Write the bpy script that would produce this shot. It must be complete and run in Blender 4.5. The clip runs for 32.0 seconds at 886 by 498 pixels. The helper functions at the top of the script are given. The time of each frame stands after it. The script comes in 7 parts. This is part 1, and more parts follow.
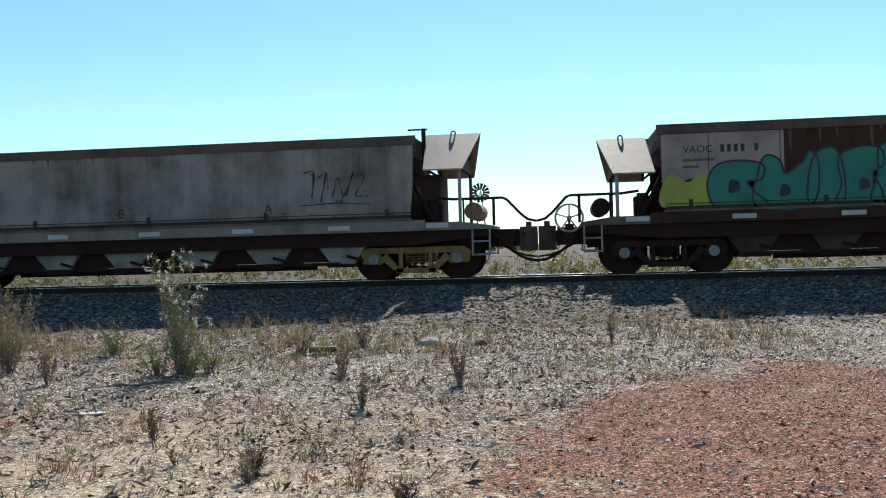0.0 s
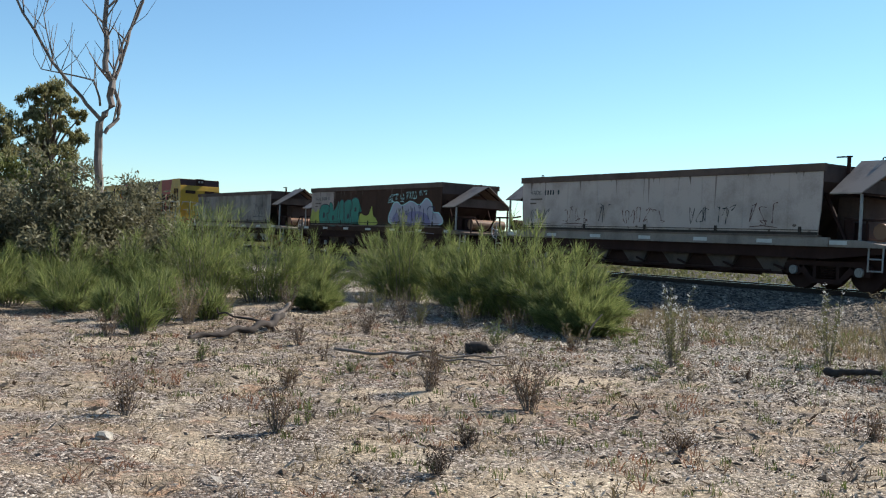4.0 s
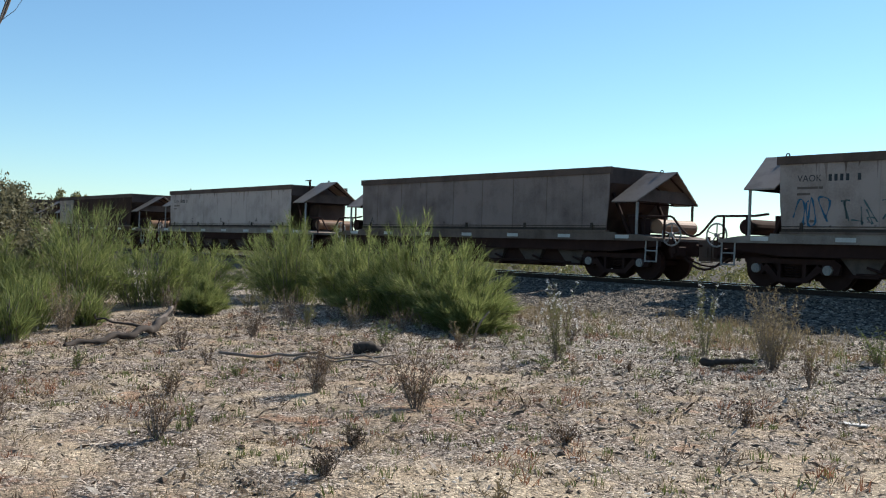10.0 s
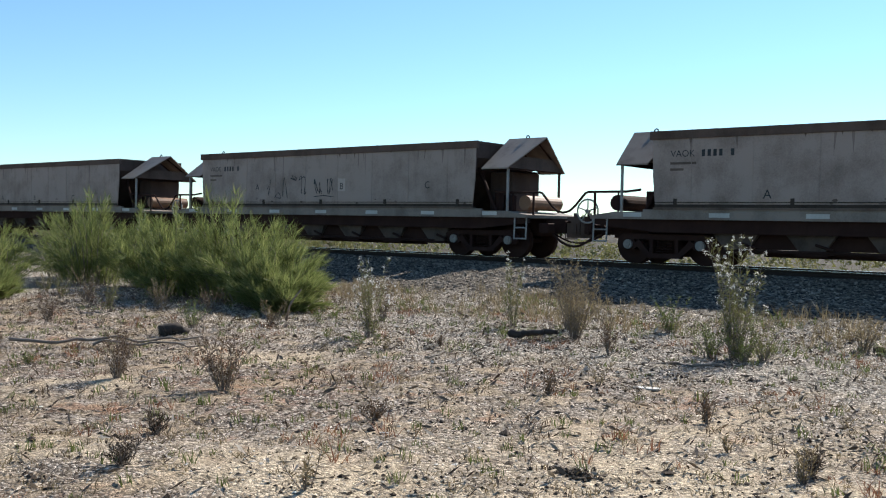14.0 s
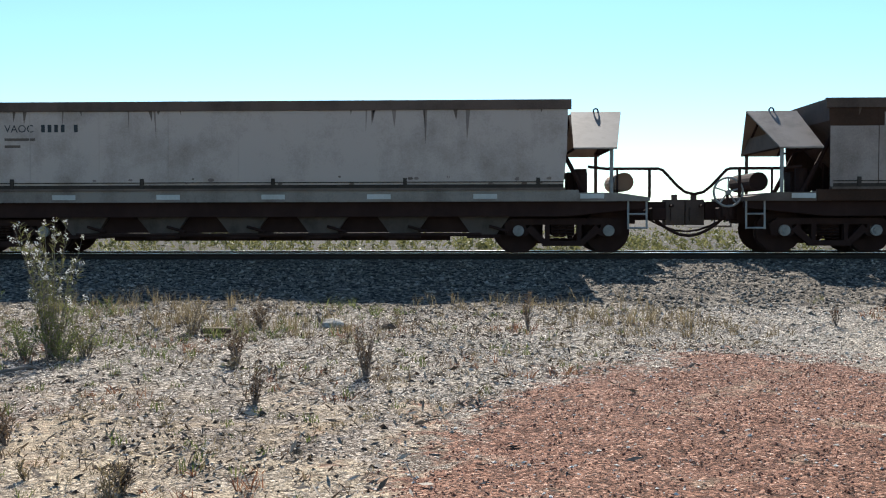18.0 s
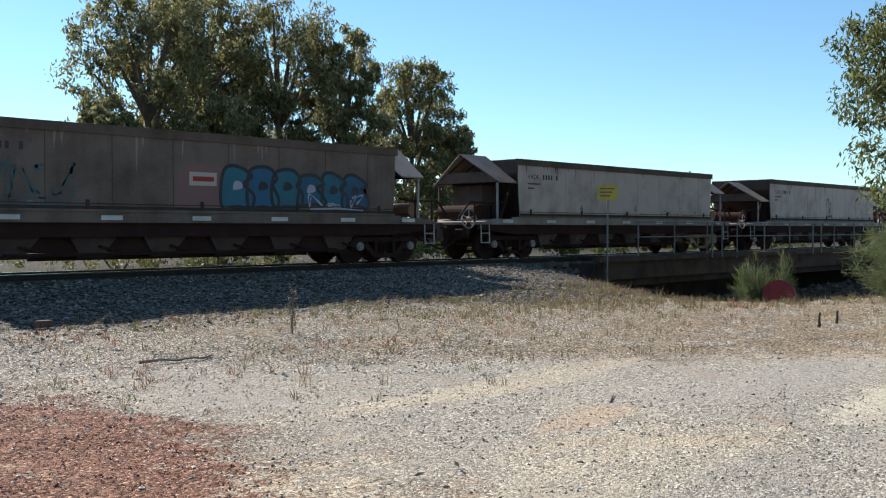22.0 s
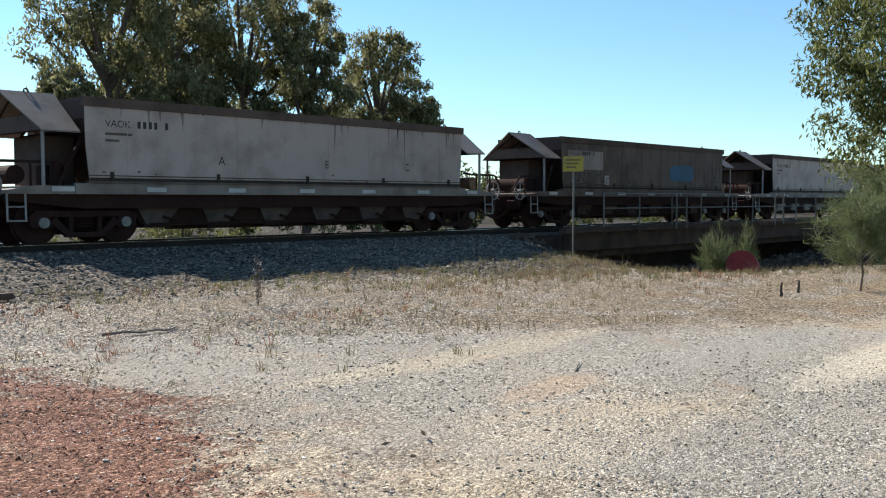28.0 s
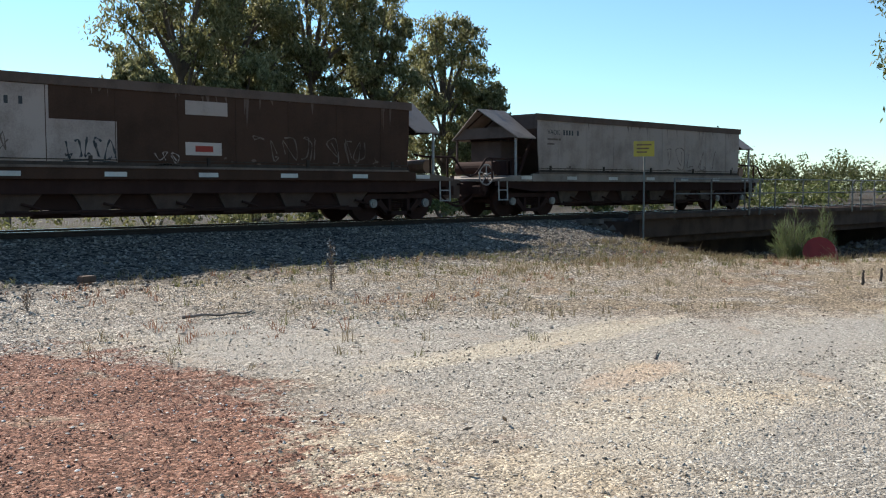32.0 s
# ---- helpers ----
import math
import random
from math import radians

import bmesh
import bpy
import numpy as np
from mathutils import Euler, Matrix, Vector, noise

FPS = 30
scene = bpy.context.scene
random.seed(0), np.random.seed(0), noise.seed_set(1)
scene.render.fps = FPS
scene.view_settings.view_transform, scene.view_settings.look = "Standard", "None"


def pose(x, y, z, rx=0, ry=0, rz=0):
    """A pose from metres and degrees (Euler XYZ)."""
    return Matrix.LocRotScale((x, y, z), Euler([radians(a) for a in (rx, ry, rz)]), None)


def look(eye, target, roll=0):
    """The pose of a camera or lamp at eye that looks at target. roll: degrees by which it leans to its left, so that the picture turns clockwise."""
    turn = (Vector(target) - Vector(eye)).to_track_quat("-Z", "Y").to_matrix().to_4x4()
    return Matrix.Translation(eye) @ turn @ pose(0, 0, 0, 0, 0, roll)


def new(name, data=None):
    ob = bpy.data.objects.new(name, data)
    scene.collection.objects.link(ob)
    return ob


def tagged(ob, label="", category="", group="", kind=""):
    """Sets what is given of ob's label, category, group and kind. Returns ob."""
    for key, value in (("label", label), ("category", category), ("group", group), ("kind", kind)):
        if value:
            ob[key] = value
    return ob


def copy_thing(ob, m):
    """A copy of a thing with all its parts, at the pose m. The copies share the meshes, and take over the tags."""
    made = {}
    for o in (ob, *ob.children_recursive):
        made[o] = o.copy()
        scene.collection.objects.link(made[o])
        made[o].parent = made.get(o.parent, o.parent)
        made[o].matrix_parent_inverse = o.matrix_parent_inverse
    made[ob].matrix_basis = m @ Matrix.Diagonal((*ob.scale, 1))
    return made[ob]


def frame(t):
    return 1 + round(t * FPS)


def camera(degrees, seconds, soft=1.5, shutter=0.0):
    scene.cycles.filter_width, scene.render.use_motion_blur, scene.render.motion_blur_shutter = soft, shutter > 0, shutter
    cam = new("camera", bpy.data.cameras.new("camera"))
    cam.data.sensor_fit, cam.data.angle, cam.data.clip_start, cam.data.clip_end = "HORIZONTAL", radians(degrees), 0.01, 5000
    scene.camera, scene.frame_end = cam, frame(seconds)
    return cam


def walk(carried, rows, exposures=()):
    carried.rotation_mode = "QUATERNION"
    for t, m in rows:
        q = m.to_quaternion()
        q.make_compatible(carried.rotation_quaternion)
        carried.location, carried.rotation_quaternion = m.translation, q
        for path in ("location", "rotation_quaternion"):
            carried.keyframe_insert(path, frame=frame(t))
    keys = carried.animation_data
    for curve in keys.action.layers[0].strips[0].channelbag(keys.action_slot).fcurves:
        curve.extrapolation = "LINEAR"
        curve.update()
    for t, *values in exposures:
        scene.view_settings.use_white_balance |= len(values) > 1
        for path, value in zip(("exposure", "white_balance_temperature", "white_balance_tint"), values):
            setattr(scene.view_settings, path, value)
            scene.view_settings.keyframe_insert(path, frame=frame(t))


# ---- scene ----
cam = camera(49.70, 32.0, 1.15)
PATH = [
    (0.0, pose(-0.001, -0.439, 1.403, 89.80, 1.64, 7.23)),
    (0.5, pose(0.055, -0.413, 1.385, 89.51, 1.37, 21.15)),
    (1.0, pose(0.048, -0.405, 1.433, 88.24, 0.65, 32.99)),
    (1.5, pose(0.016, -0.465, 1.444, 87.69, 0.23, 42.24)),
    (2.0, pose(-0.015, -0.533, 1.472, 88.77, -0.66, 47.79)),
    (2.5, pose(-0.048, -0.580, 1.470, 88.94, -1.59, 50.68)),
    (3.0, pose(-0.077, -0.606, 1.473, 88.81, -2.18, 54.44)),
    (3.5, pose(-0.076, -0.641, 1.487, 88.94, -2.53, 56.54)),
    (5.5, pose(-0.086, -0.663, 1.493, 90.16, -2.53, 57.05)),
    (6.0, pose(-0.099, -0.649, 1.488, 90.22, -2.19, 56.73)),
    (6.5, pose(-0.086, -0.658, 1.491, 90.34, -1.90, 55.94)),
    (7.0, pose(-0.082, -0.654, 1.487, 90.49, -1.64, 55.34)),
    (7.5, pose(-0.089, -0.628, 1.481, 90.47, -1.64, 54.99)),
    (8.0, pose(-0.084, -0.622, 1.477, 90.24, -1.81, 54.32)),
    (8.5, pose(-0.077, -0.599, 1.466, 89.96, -1.56, 53.57)),
    (9.0, pose(-0.081, -0.606, 1.472, 89.71, -1.49, 52.52)),
    (9.5, pose(-0.070, -0.597, 1.476, 89.60, -1.40, 51.62)),
    (10.0, pose(-0.068, -0.611, 1.477, 89.72, -1.69, 50.34)),
    (10.5, pose(-0.065, -0.605, 1.477, 89.82, -1.99, 49.22)),
    (11.0, pose(-0.062, -0.587, 1.474, 89.81, -2.11, 47.49)),
    (11.5, pose(-0.054, -0.559, 1.468, 89.76, -1.60, 45.47)),
    (12.0, pose(-0.052, -0.563, 1.483, 89.63, -1.29, 42.97)),
    (12.5, pose(-0.057, -0.542, 1.481, 89.45, -1.01, 41.23)),
    (13.0, pose(-0.051, -0.533, 1.474, 89.22, -0.94, 40.48)),
    (13.5, pose(-0.053, -0.538, 1.474, 89.00, -0.87, 40.55)),
    (15.5, pose(-0.066, -0.406, 1.486, 87.60, -1.21, 26.59)),
    (16.0, pose(-0.033, -0.323, 1.493, 87.79, 1.04, 21.38)),
    (16.5, pose(0.026, -0.188, 1.489, 87.83, 2.32, 18.40)),
    (17.0, pose(-0.071, -0.036, 1.479, 87.56, 1.35, 14.11)),
    (17.5, pose(-0.086, 0.042, 1.530, 87.37, -0.09, 8.11)),
    (18.0, pose(-0.113, 0.396, 1.469, 87.94, 0.14, 1.68)),
    (18.5, pose(0.091, 0.414, 1.528, 88.09, 0.16, -4.78)),
    (19.0, pose(0.155, 0.494, 1.526, 88.45, 0.04, -15.13)),
    (19.5, pose(0.168, 0.619, 1.512, 88.58, -0.74, -24.28)),
    (20.0, pose(0.154, 0.663, 1.536, 88.39, -0.91, -34.29)),
    (20.5, pose(0.160, 0.647, 1.550, 88.56, -0.86, -39.64)),
    (21.0, pose(0.173, 0.633, 1.548, 88.81, -1.03, -41.56)),
    (21.5, pose(0.193, 0.619, 1.548, 88.85, -0.47, -43.71)),
    (22.0, pose(0.183, 0.615, 1.542, 88.90, 0.11, -45.57)),
    (22.5, pose(0.183, 0.614, 1.540, 88.88, 0.44, -46.50)),
    (23.0, pose(0.181, 0.616, 1.534, 88.80, 0.21, -46.89)),
    (23.5, pose(0.185, 0.618, 1.536, 88.64, 0.23, -47.38)),
    (24.0, pose(0.190, 0.614, 1.532, 88.47, 0.40, -48.34)),
    (24.5, pose(0.194, 0.611, 1.535, 88.22, 0.49, -48.78)),
    (26.5, pose(0.198, 0.624, 1.532, 87.97, 0.87, -49.17)),
    (27.0, pose(0.197, 0.632, 1.533, 87.83, 0.47, -48.67)),
    (27.5, pose(0.197, 0.636, 1.526, 87.58, 0.13, -48.16)),
    (28.0, pose(0.202, 0.629, 1.526, 87.22, 0.17, -47.57)),
    (28.5, pose(0.198, 0.644, 1.527, 86.91, 0.26, -47.12)),
    (29.0, pose(0.203, 0.646, 1.525, 86.71, 0.21, -46.57)),
    (29.5, pose(0.205, 0.643, 1.519, 86.55, 0.24, -46.06)),
    (30.0, pose(0.203, 0.650, 1.521, 86.40, 0.25, -45.76)),
    (30.5, pose(0.200, 0.641, 1.524, 86.33, 0.63, -45.47)),
    (31.0, pose(0.195, 0.662, 1.524, 86.28, 0.88, -45.35)),
    (31.5, pose(0.189, 0.665, 1.519, 86.37, 0.67, -44.79)),
    (32.0, pose(0.144, 0.733, 1.521, 86.37, 0.14, -43.74)),
]
EXPOSURES = ((0.0, 0.82), (1.0, 0.94), (3.0, 0.94), (6.0, 0.81), (9.0, 0.81), (12.0, 0.90), (17.0, 1.00), (20.0, 1.06), (22.0, 0.96), (28.0, 0.97), (32.0, 1.00))
walk(cam, PATH, EXPOSURES)

# ---- world and sun ----
SUN_EL, SUN_AZ = 37.0, 0.0            # degrees; azimuth clockwise from +y
world = bpy.data.worlds.new("world")
scene.world = world
world.use_nodes = True
_nt = world.node_tree
_sky = _nt.nodes.new("ShaderNodeTexSky")
_sky.sky_type = "NISHITA"
_sky.sun_disc = False
_sky.sun_elevation, _sky.sun_rotation = radians(SUN_EL), radians(SUN_AZ)
_sky.air_density, _sky.dust_density, _sky.ozone_density = 1.0, 0.05, 3.0
_nt.nodes["Background"].inputs["Strength"].default_value = 0.080
_tint = _nt.nodes.new("ShaderNodeMix")
_tint.data_type, _tint.blend_type = "RGBA", "MULTIPLY"
_tint.inputs[0].default_value = 1.0
_tint.inputs[7].default_value = (0.80, 1.0, 1.06, 1)
_nt.links.new(_sky.outputs[0], _tint.inputs[6])
_nt.links.new(_tint.outputs[2], _nt.nodes["Background"].inputs["Color"])
sun = new("sun", bpy.data.lights.new("sun", "SUN"))
sun.data.energy, sun.data.angle, sun.data.color = 5.0, radians(0.55), (1.0, 0.95, 0.87)
_sd = Vector((math.sin(radians(SUN_AZ)) * math.cos(radians(SUN_EL)), math.cos(radians(SUN_AZ)) * math.cos(radians(SUN_EL)), math.sin(radians(SUN_EL))))
sun.matrix_world = look(_sd * 60, (0, 0, 0))

# ---- track and train constants ----
TRACK_Y, RAIL_Z = 19.45, 0.73
PITCH, BOX_L = 15.755, 10.98          # coupling pitch and hopper length
HALF_W, TOP_Z = 1.25, 2.85            # hopper half width, top above the rail
X0, V, ACC = -18.63, 11.726, 0.04306
N_WAGONS = 27


def train_x(n, t):
    return X0 - V * t - ACC * (t - 16.0) ** 2 + n * PITCH


# ---- materials ----
def material(name, build):
    m = bpy.data.materials.new(name)
    m.use_nodes = True
    build(m.node_tree, m.node_tree.nodes["Principled BSDF"])
    return m


def nd(nt, kind, **values):
    n = nt.nodes.new(kind)
    for k, v in values.items():
        if k in n.inputs:
            n.inputs[k].default_value = v
    return n


def coords(nt, obj=True, scale=(1, 1, 1)):
    tc = nt.nodes.new("ShaderNodeTexCoord")
    mp = nt.nodes.new("ShaderNodeMapping")
    mp.inputs["Scale"].default_value = scale
    nt.links.new(tc.outputs["Object" if obj else "Generated"], mp.inputs["Vector"])
    return mp.outputs[0]


def noise_of(nt, vec, scale, detail=6.0, rough=0.6):
    n = nd(nt, "ShaderNodeTexNoise", Scale=scale, Detail=detail, Roughness=rough)
    nt.links.new(vec, n.inputs["Vector"])
    return n.outputs["Fac"]


def ramp(nt, fac, stops):
    r = nt.nodes.new("ShaderNodeValToRGB")
    el = r.color_ramp.elements
    while len(el) < len(stops):
        el.new(0.5)
    for e, (p, c) in zip(el, stops):
        e.position, e.color = p, (*c, 1) if len(c) == 3 else c
    nt.links.new(fac, r.inputs[0])
    return r.outputs[0]


def mix(nt, fac, a, b, mode="MIX"):
    n = nt.nodes.new("ShaderNodeMix")
    n.data_type, n.blend_type = "RGBA", mode
    if isinstance(fac, (int, float)):
        n.inputs[0].default_value = fac
    else:
        nt.links.new(fac, n.inputs[0])
    for sock, v in ((n.inputs[6], a), (n.inputs[7], b)):
        if isinstance(v, tuple):
            sock.default_value = (*v, 1)
        else:
            nt.links.new(v, sock)
    return n.outputs[2]


def math_of(nt, op, a, b=0.0, clamp=False):
    n = nt.nodes.new("ShaderNodeMath")
    n.operation, n.use_clamp = op, clamp
    for sock, v in ((n.inputs[0], a), (n.inputs[1], b)):
        if isinstance(v, (int, float)):
            sock.default_value = v
        else:
            nt.links.new(v, sock)
    return n.outputs[0]


def bump(nt, bsdf, height, strength=0.3, dist=0.02):
    b = nd(nt, "ShaderNodeBump", Strength=strength, Distance=dist)
    nt.links.new(height, b.inputs["Height"])
    nt.links.new(b.outputs[0], bsdf.inputs["Normal"])


def weathered(name, base, dirt, rough=0.7, metal=0.0, streak=0.5, scale=1.0, vary=0.15, spec=0.25):
    """Paint or metal with broad stains, vertical runs and fine grain."""
    def build(nt, b):
        v = coords(nt)
        broad = noise_of(nt, v, 1.1 * scale, 7, 0.62)
        runs = noise_of(nt, coords(nt, scale=(2.1 * scale, 2.1 * scale, 0.22 * scale)), 1.0, 7, 0.55)
        fine = noise_of(nt, v, 38 * scale, 3)
        m = math_of(nt, "ADD", math_of(nt, "MULTIPLY", broad, 0.75), math_of(nt, "MULTIPLY", runs, 0.7 * streak))
        m = math_of(nt, "ADD", m, math_of(nt, "MULTIPLY", fine, 0.22))
        f = ramp(nt, m, [(0.50 + 0.22 * streak, (0, 0, 0)), (0.80 + 0.28 * streak, (1, 1, 1))])
        col = mix(nt, f, base, dirt)
        oi = nt.nodes.new("ShaderNodeObjectInfo")
        k = math_of(nt, "ADD", math_of(nt, "MULTIPLY", oi.outputs["Random"], vary), 1 - vary / 2)
        col = mix(nt, 1.0, col, mix(nt, k, (0, 0, 0), (1, 1, 1)), "MULTIPLY")
        nt.links.new(col, b.inputs["Base Color"])
        b.inputs["Metallic"].default_value = metal
        b.inputs["Specular IOR Level"].default_value = spec
        nt.links.new(math_of(nt, "ADD", math_of(nt, "MULTIPLY", fine, 0.25), rough - 0.12, True), b.inputs["Roughness"])
        bump(nt, b, math_of(nt, "ADD", broad, math_of(nt, "MULTIPLY", fine, 0.15)), 0.25, 0.01)
    return material(name, build)


def stony(name, stops, scale, rough=0.9, bumpy=0.5, islands=True):
    def build(nt, b):
        v = coords(nt)
        f = noise_of(nt, v, scale, 5)
        if islands:
            geo = nt.nodes.new("ShaderNodeNewGeometry")
            f = math_of(nt, "ADD", math_of(nt, "MULTIPLY", f, 0.4), math_of(nt, "MULTIPLY", geo.outputs["Random Per Island"], 0.6))
        nt.links.new(ramp(nt, f, stops), b.inputs["Base Color"])
        b.inputs["Roughness"].default_value = rough
        b.inputs["Specular IOR Level"].default_value = 0.2
        bump(nt, b, noise_of(nt, v, scale * 6, 3), bumpy, 0.01)
    return material(name, build)


def leafy(name, stops, trans=0.3, rough=0.55, gloss=0.4):
    """Leaves or blades: colour by blade, light passes through."""
    def build(nt, b):
        geo = nt.nodes.new("ShaderNodeNewGeometry")
        big = noise_of(nt, coords(nt), 0.7, 3)
        f = math_of(nt, "ADD", math_of(nt, "MULTIPLY", geo.outputs["Random Per Island"], 0.7), math_of(nt, "MULTIPLY", big, 0.3))
        col = ramp(nt, f, stops)
        nt.links.new(col, b.inputs["Base Color"])
        b.inputs["Roughness"].default_value = rough
        b.inputs["Specular IOR Level"].default_value = gloss
        tr = nt.nodes.new("ShaderNodeBsdfTranslucent")
        nt.links.new(col, tr.inputs[0])
        ms = nd(nt, "ShaderNodeMixShader", Fac=trans)
        nt.links.new(b.outputs[0], ms.inputs[1])
        nt.links.new(tr.outputs[0], ms.inputs[2])
        nt.links.new(ms.outputs[0], nt.nodes["Material Output"].inputs[0])
    return material(name, build)


GREY = weathered("grey_paint", (0.335, 0.258, 0.220), (0.115, 0.078, 0.060), 0.6, streak=0.5)
WHITE = weathered("off_white_paint", (0.440, 0.350, 0.302), (0.175, 0.125, 0.098), 0.6, streak=0.4)
BROWN = weathered("brown_paint", (0.062, 0.033, 0.022), (0.028, 0.017, 0.012), 0.8, streak=0.6, spec=0.08)
TAUPE = weathered("grimy_taupe_paint", (0.155, 0.113, 0.090), (0.055, 0.037, 0.029), 0.75, streak=0.7, spec=0.15)
DIMGREY = weathered("sooty_grey_paint", (0.240, 0.178, 0.153), (0.070, 0.047, 0.038), 0.7, streak=0.6, spec=0.2)
GRIMY = weathered("soot_streaked_grey_paint", (0.31, 0.26, 0.22), (0.036, 0.026, 0.021), 0.7, streak=0.85, scale=0.8)
DARKGREY = weathered("dark_grime_paint", (0.098, 0.066, 0.055), (0.038, 0.025, 0.020), 0.8, streak=0.6, spec=0.1)
CAP = weathered("rusty_cap_paint", (0.122, 0.083, 0.066), (0.038, 0.024, 0.018), 0.8, spec=0.1)
LEDGEDARK = weathered("dark_ledge_brown", (0.058, 0.044, 0.035), (0.022, 0.016, 0.013), 0.85, scale=3, spec=0.08)
UNDER = weathered("underframe_black", (0.034, 0.018, 0.0150), (0.052, 0.028, 0.022), 0.85, scale=2, spec=0.06)
STEEL = weathered("worn_steel", (0.30, 0.285, 0.27), (0.12, 0.10, 0.085), 0.5, 0.2, scale=3)
GOLD = weathered("ochre_bogie_paint", (0.26, 0.152, 0.052), (0.08, 0.048, 0.028), 0.65, scale=2)
TANK = weathered("tan_tank_paint", (0.22, 0.120, 0.070), (0.09, 0.050, 0.033), 0.6, scale=2)
CANOPY = weathered("canopy_sheet", (0.25, 0.20, 0.165), (0.085, 0.055, 0.042), 0.6, 0.0, scale=1.5, vary=0.7)
REFLECT = weathered("white_reflector", (0.52, 0.50, 0.46), (0.30, 0.28, 0.25), 0.5)
SILLP = weathered("grimy_sill_paint", (0.25, 0.205, 0.17), (0.078, 0.056, 0.044), 0.65)
CHUTEP = weathered("grimy_chute_paint", (0.115, 0.088, 0.074), (0.034, 0.024, 0.019), 0.8, scale=2, spec=0.1)
PALECHUTE = weathered("pale_chute_paint", (0.34, 0.315, 0.28), (0.10, 0.082, 0.066), 0.7, scale=2)
CREAM = weathered("cream_cap_paint", (0.27, 0.245, 0.22), (0.09, 0.075, 0.062), 0.5, scale=4)
BLACKINK = weathered("black_spray_paint", (0.03, 0.03, 0.032), (0.07, 0.07, 0.07), 0.6)
TEAL = weathered("teal_spray_paint", (0.032, 0.19, 0.135), (0.027, 0.105, 0.08), 0.6)
LIME = weathered("olive_yellow_spray_paint", (0.36, 0.36, 0.06), (0.2, 0.2, 0.05), 0.6)
VIOLETINK = weathered("dark_violet_spray_paint", (0.022, 0.014, 0.05), (0.04, 0.03, 0.07), 0.6)
TEALBLUE = weathered("teal_blue_spray_paint", (0.03, 0.125, 0.165), (0.025, 0.07, 0.085), 0.6)


def _fade(nt, b):
    v = coords(nt)
    sep = nt.nodes.new("ShaderNodeSeparateXYZ")
    nt.links.new(v, sep.inputs[0])
    h = math_of(nt, "ADD", sep.outputs[2], math_of(nt, "MULTIPLY", math_of(nt, "SUBTRACT", noise_of(nt, v, 2.2, 4), 0.5), 0.35))
    k = math_of(nt, "DIVIDE", math_of(nt, "SUBTRACT", h, 1.3), 1.3)
    nt.links.new(ramp(nt, k, [(0.05, (0.16, 0.20, 0.19)), (0.30, (0.14, 0.22, 0.22)), (0.42, (0.24, 0.22, 0.36)), (0.75, (0.30, 0.26, 0.42)), (1.0, (0.36, 0.33, 0.44))]), b.inputs["Base Color"])
    b.inputs["Roughness"].default_value = 0.6
    b.inputs["Specular IOR Level"].default_value = 0.25


FADE = material("fading_spray_paint", _fade)
LILAC = weathered("lilac_spray_paint", (0.20, 0.17, 0.29), (0.12, 0.11, 0.19), 0.6)
PALECLOUD = weathered("pale_spray_paint", (0.36, 0.33, 0.38), (0.22, 0.20, 0.24), 0.6)
SKYBLUE = weathered("blue_spray_paint", (0.028, 0.10, 0.17), (0.03, 0.06, 0.08), 0.6)
REDRUST = weathered("rusty_red_spray_paint", (0.12, 0.05, 0.04), (0.07, 0.04, 0.035), 0.7)
TEALGREY = weathered("faded_teal_spray_paint", (0.075, 0.115, 0.115), (0.06, 0.07, 0.065), 0.7)
PINK = weathered("faded_pink_spray_paint", (0.19, 0.105, 0.09), (0.12, 0.08, 0.065), 0.7)
MINT = weathered("mint_spray_paint", (0.36, 0.58, 0.55), (0.25, 0.4, 0.4), 0.55)
YELLOW = weathered("yellow_loco_paint", (0.40, 0.235, 0.022), (0.19, 0.12, 0.03), 0.5)
REDP = weathered("orange_red_loco_paint", (0.27, 0.030, 0.018), (0.15, 0.026, 0.018), 0.6)
MAROON = weathered("dark_maroon_loco_paint", (0.062, 0.033, 0.032), (0.035, 0.022, 0.021), 0.75)


def _glass(nt, b):
    b.inputs["Base Color"].default_value = (0.01, 0.012, 0.014, 1)
    b.inputs["Roughness"].default_value = 0.08


GLASS = material("dark_window_glass", _glass)
RAILM = weathered("rail_steel", (0.035, 0.022, 0.016), (0.018, 0.013, 0.010), 0.8, 0.0, scale=3)
RAILTOP = weathered("polished_rail_head", (0.55, 0.54, 0.52), (0.4, 0.38, 0.36), 0.25, 1.0, scale=3)
SLEEPER = weathered("sleeper_timber", (0.17, 0.14, 0.12), (0.08, 0.065, 0.055), 0.9, scale=2)
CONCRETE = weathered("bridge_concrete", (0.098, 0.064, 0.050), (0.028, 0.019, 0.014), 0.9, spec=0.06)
GALV = weathered("galvanised_pipe", (0.20, 0.195, 0.18), (0.09, 0.082, 0.074), 0.55, 0.4, scale=4)
SIGNY = weathered("faded_yellow_sign", (0.50, 0.37, 0.06), (0.30, 0.24, 0.10), 0.6, scale=3)
BARK = weathered("gum_bark", (0.13, 0.098, 0.075), (0.05, 0.036, 0.028), 0.9, scale=2)
PALEBARK = weathered("pale_bare_bark", (0.17, 0.142, 0.122), (0.06, 0.047, 0.039), 0.85, scale=2)
DEADWOOD = weathered("grey_dead_wood", (0.20, 0.165, 0.14), (0.07, 0.055, 0.045), 0.9, scale=4)
REDCLOTH = weathered("dull_red_plastic", (0.24, 0.03, 0.03), (0.12, 0.02, 0.02), 0.6, scale=3)
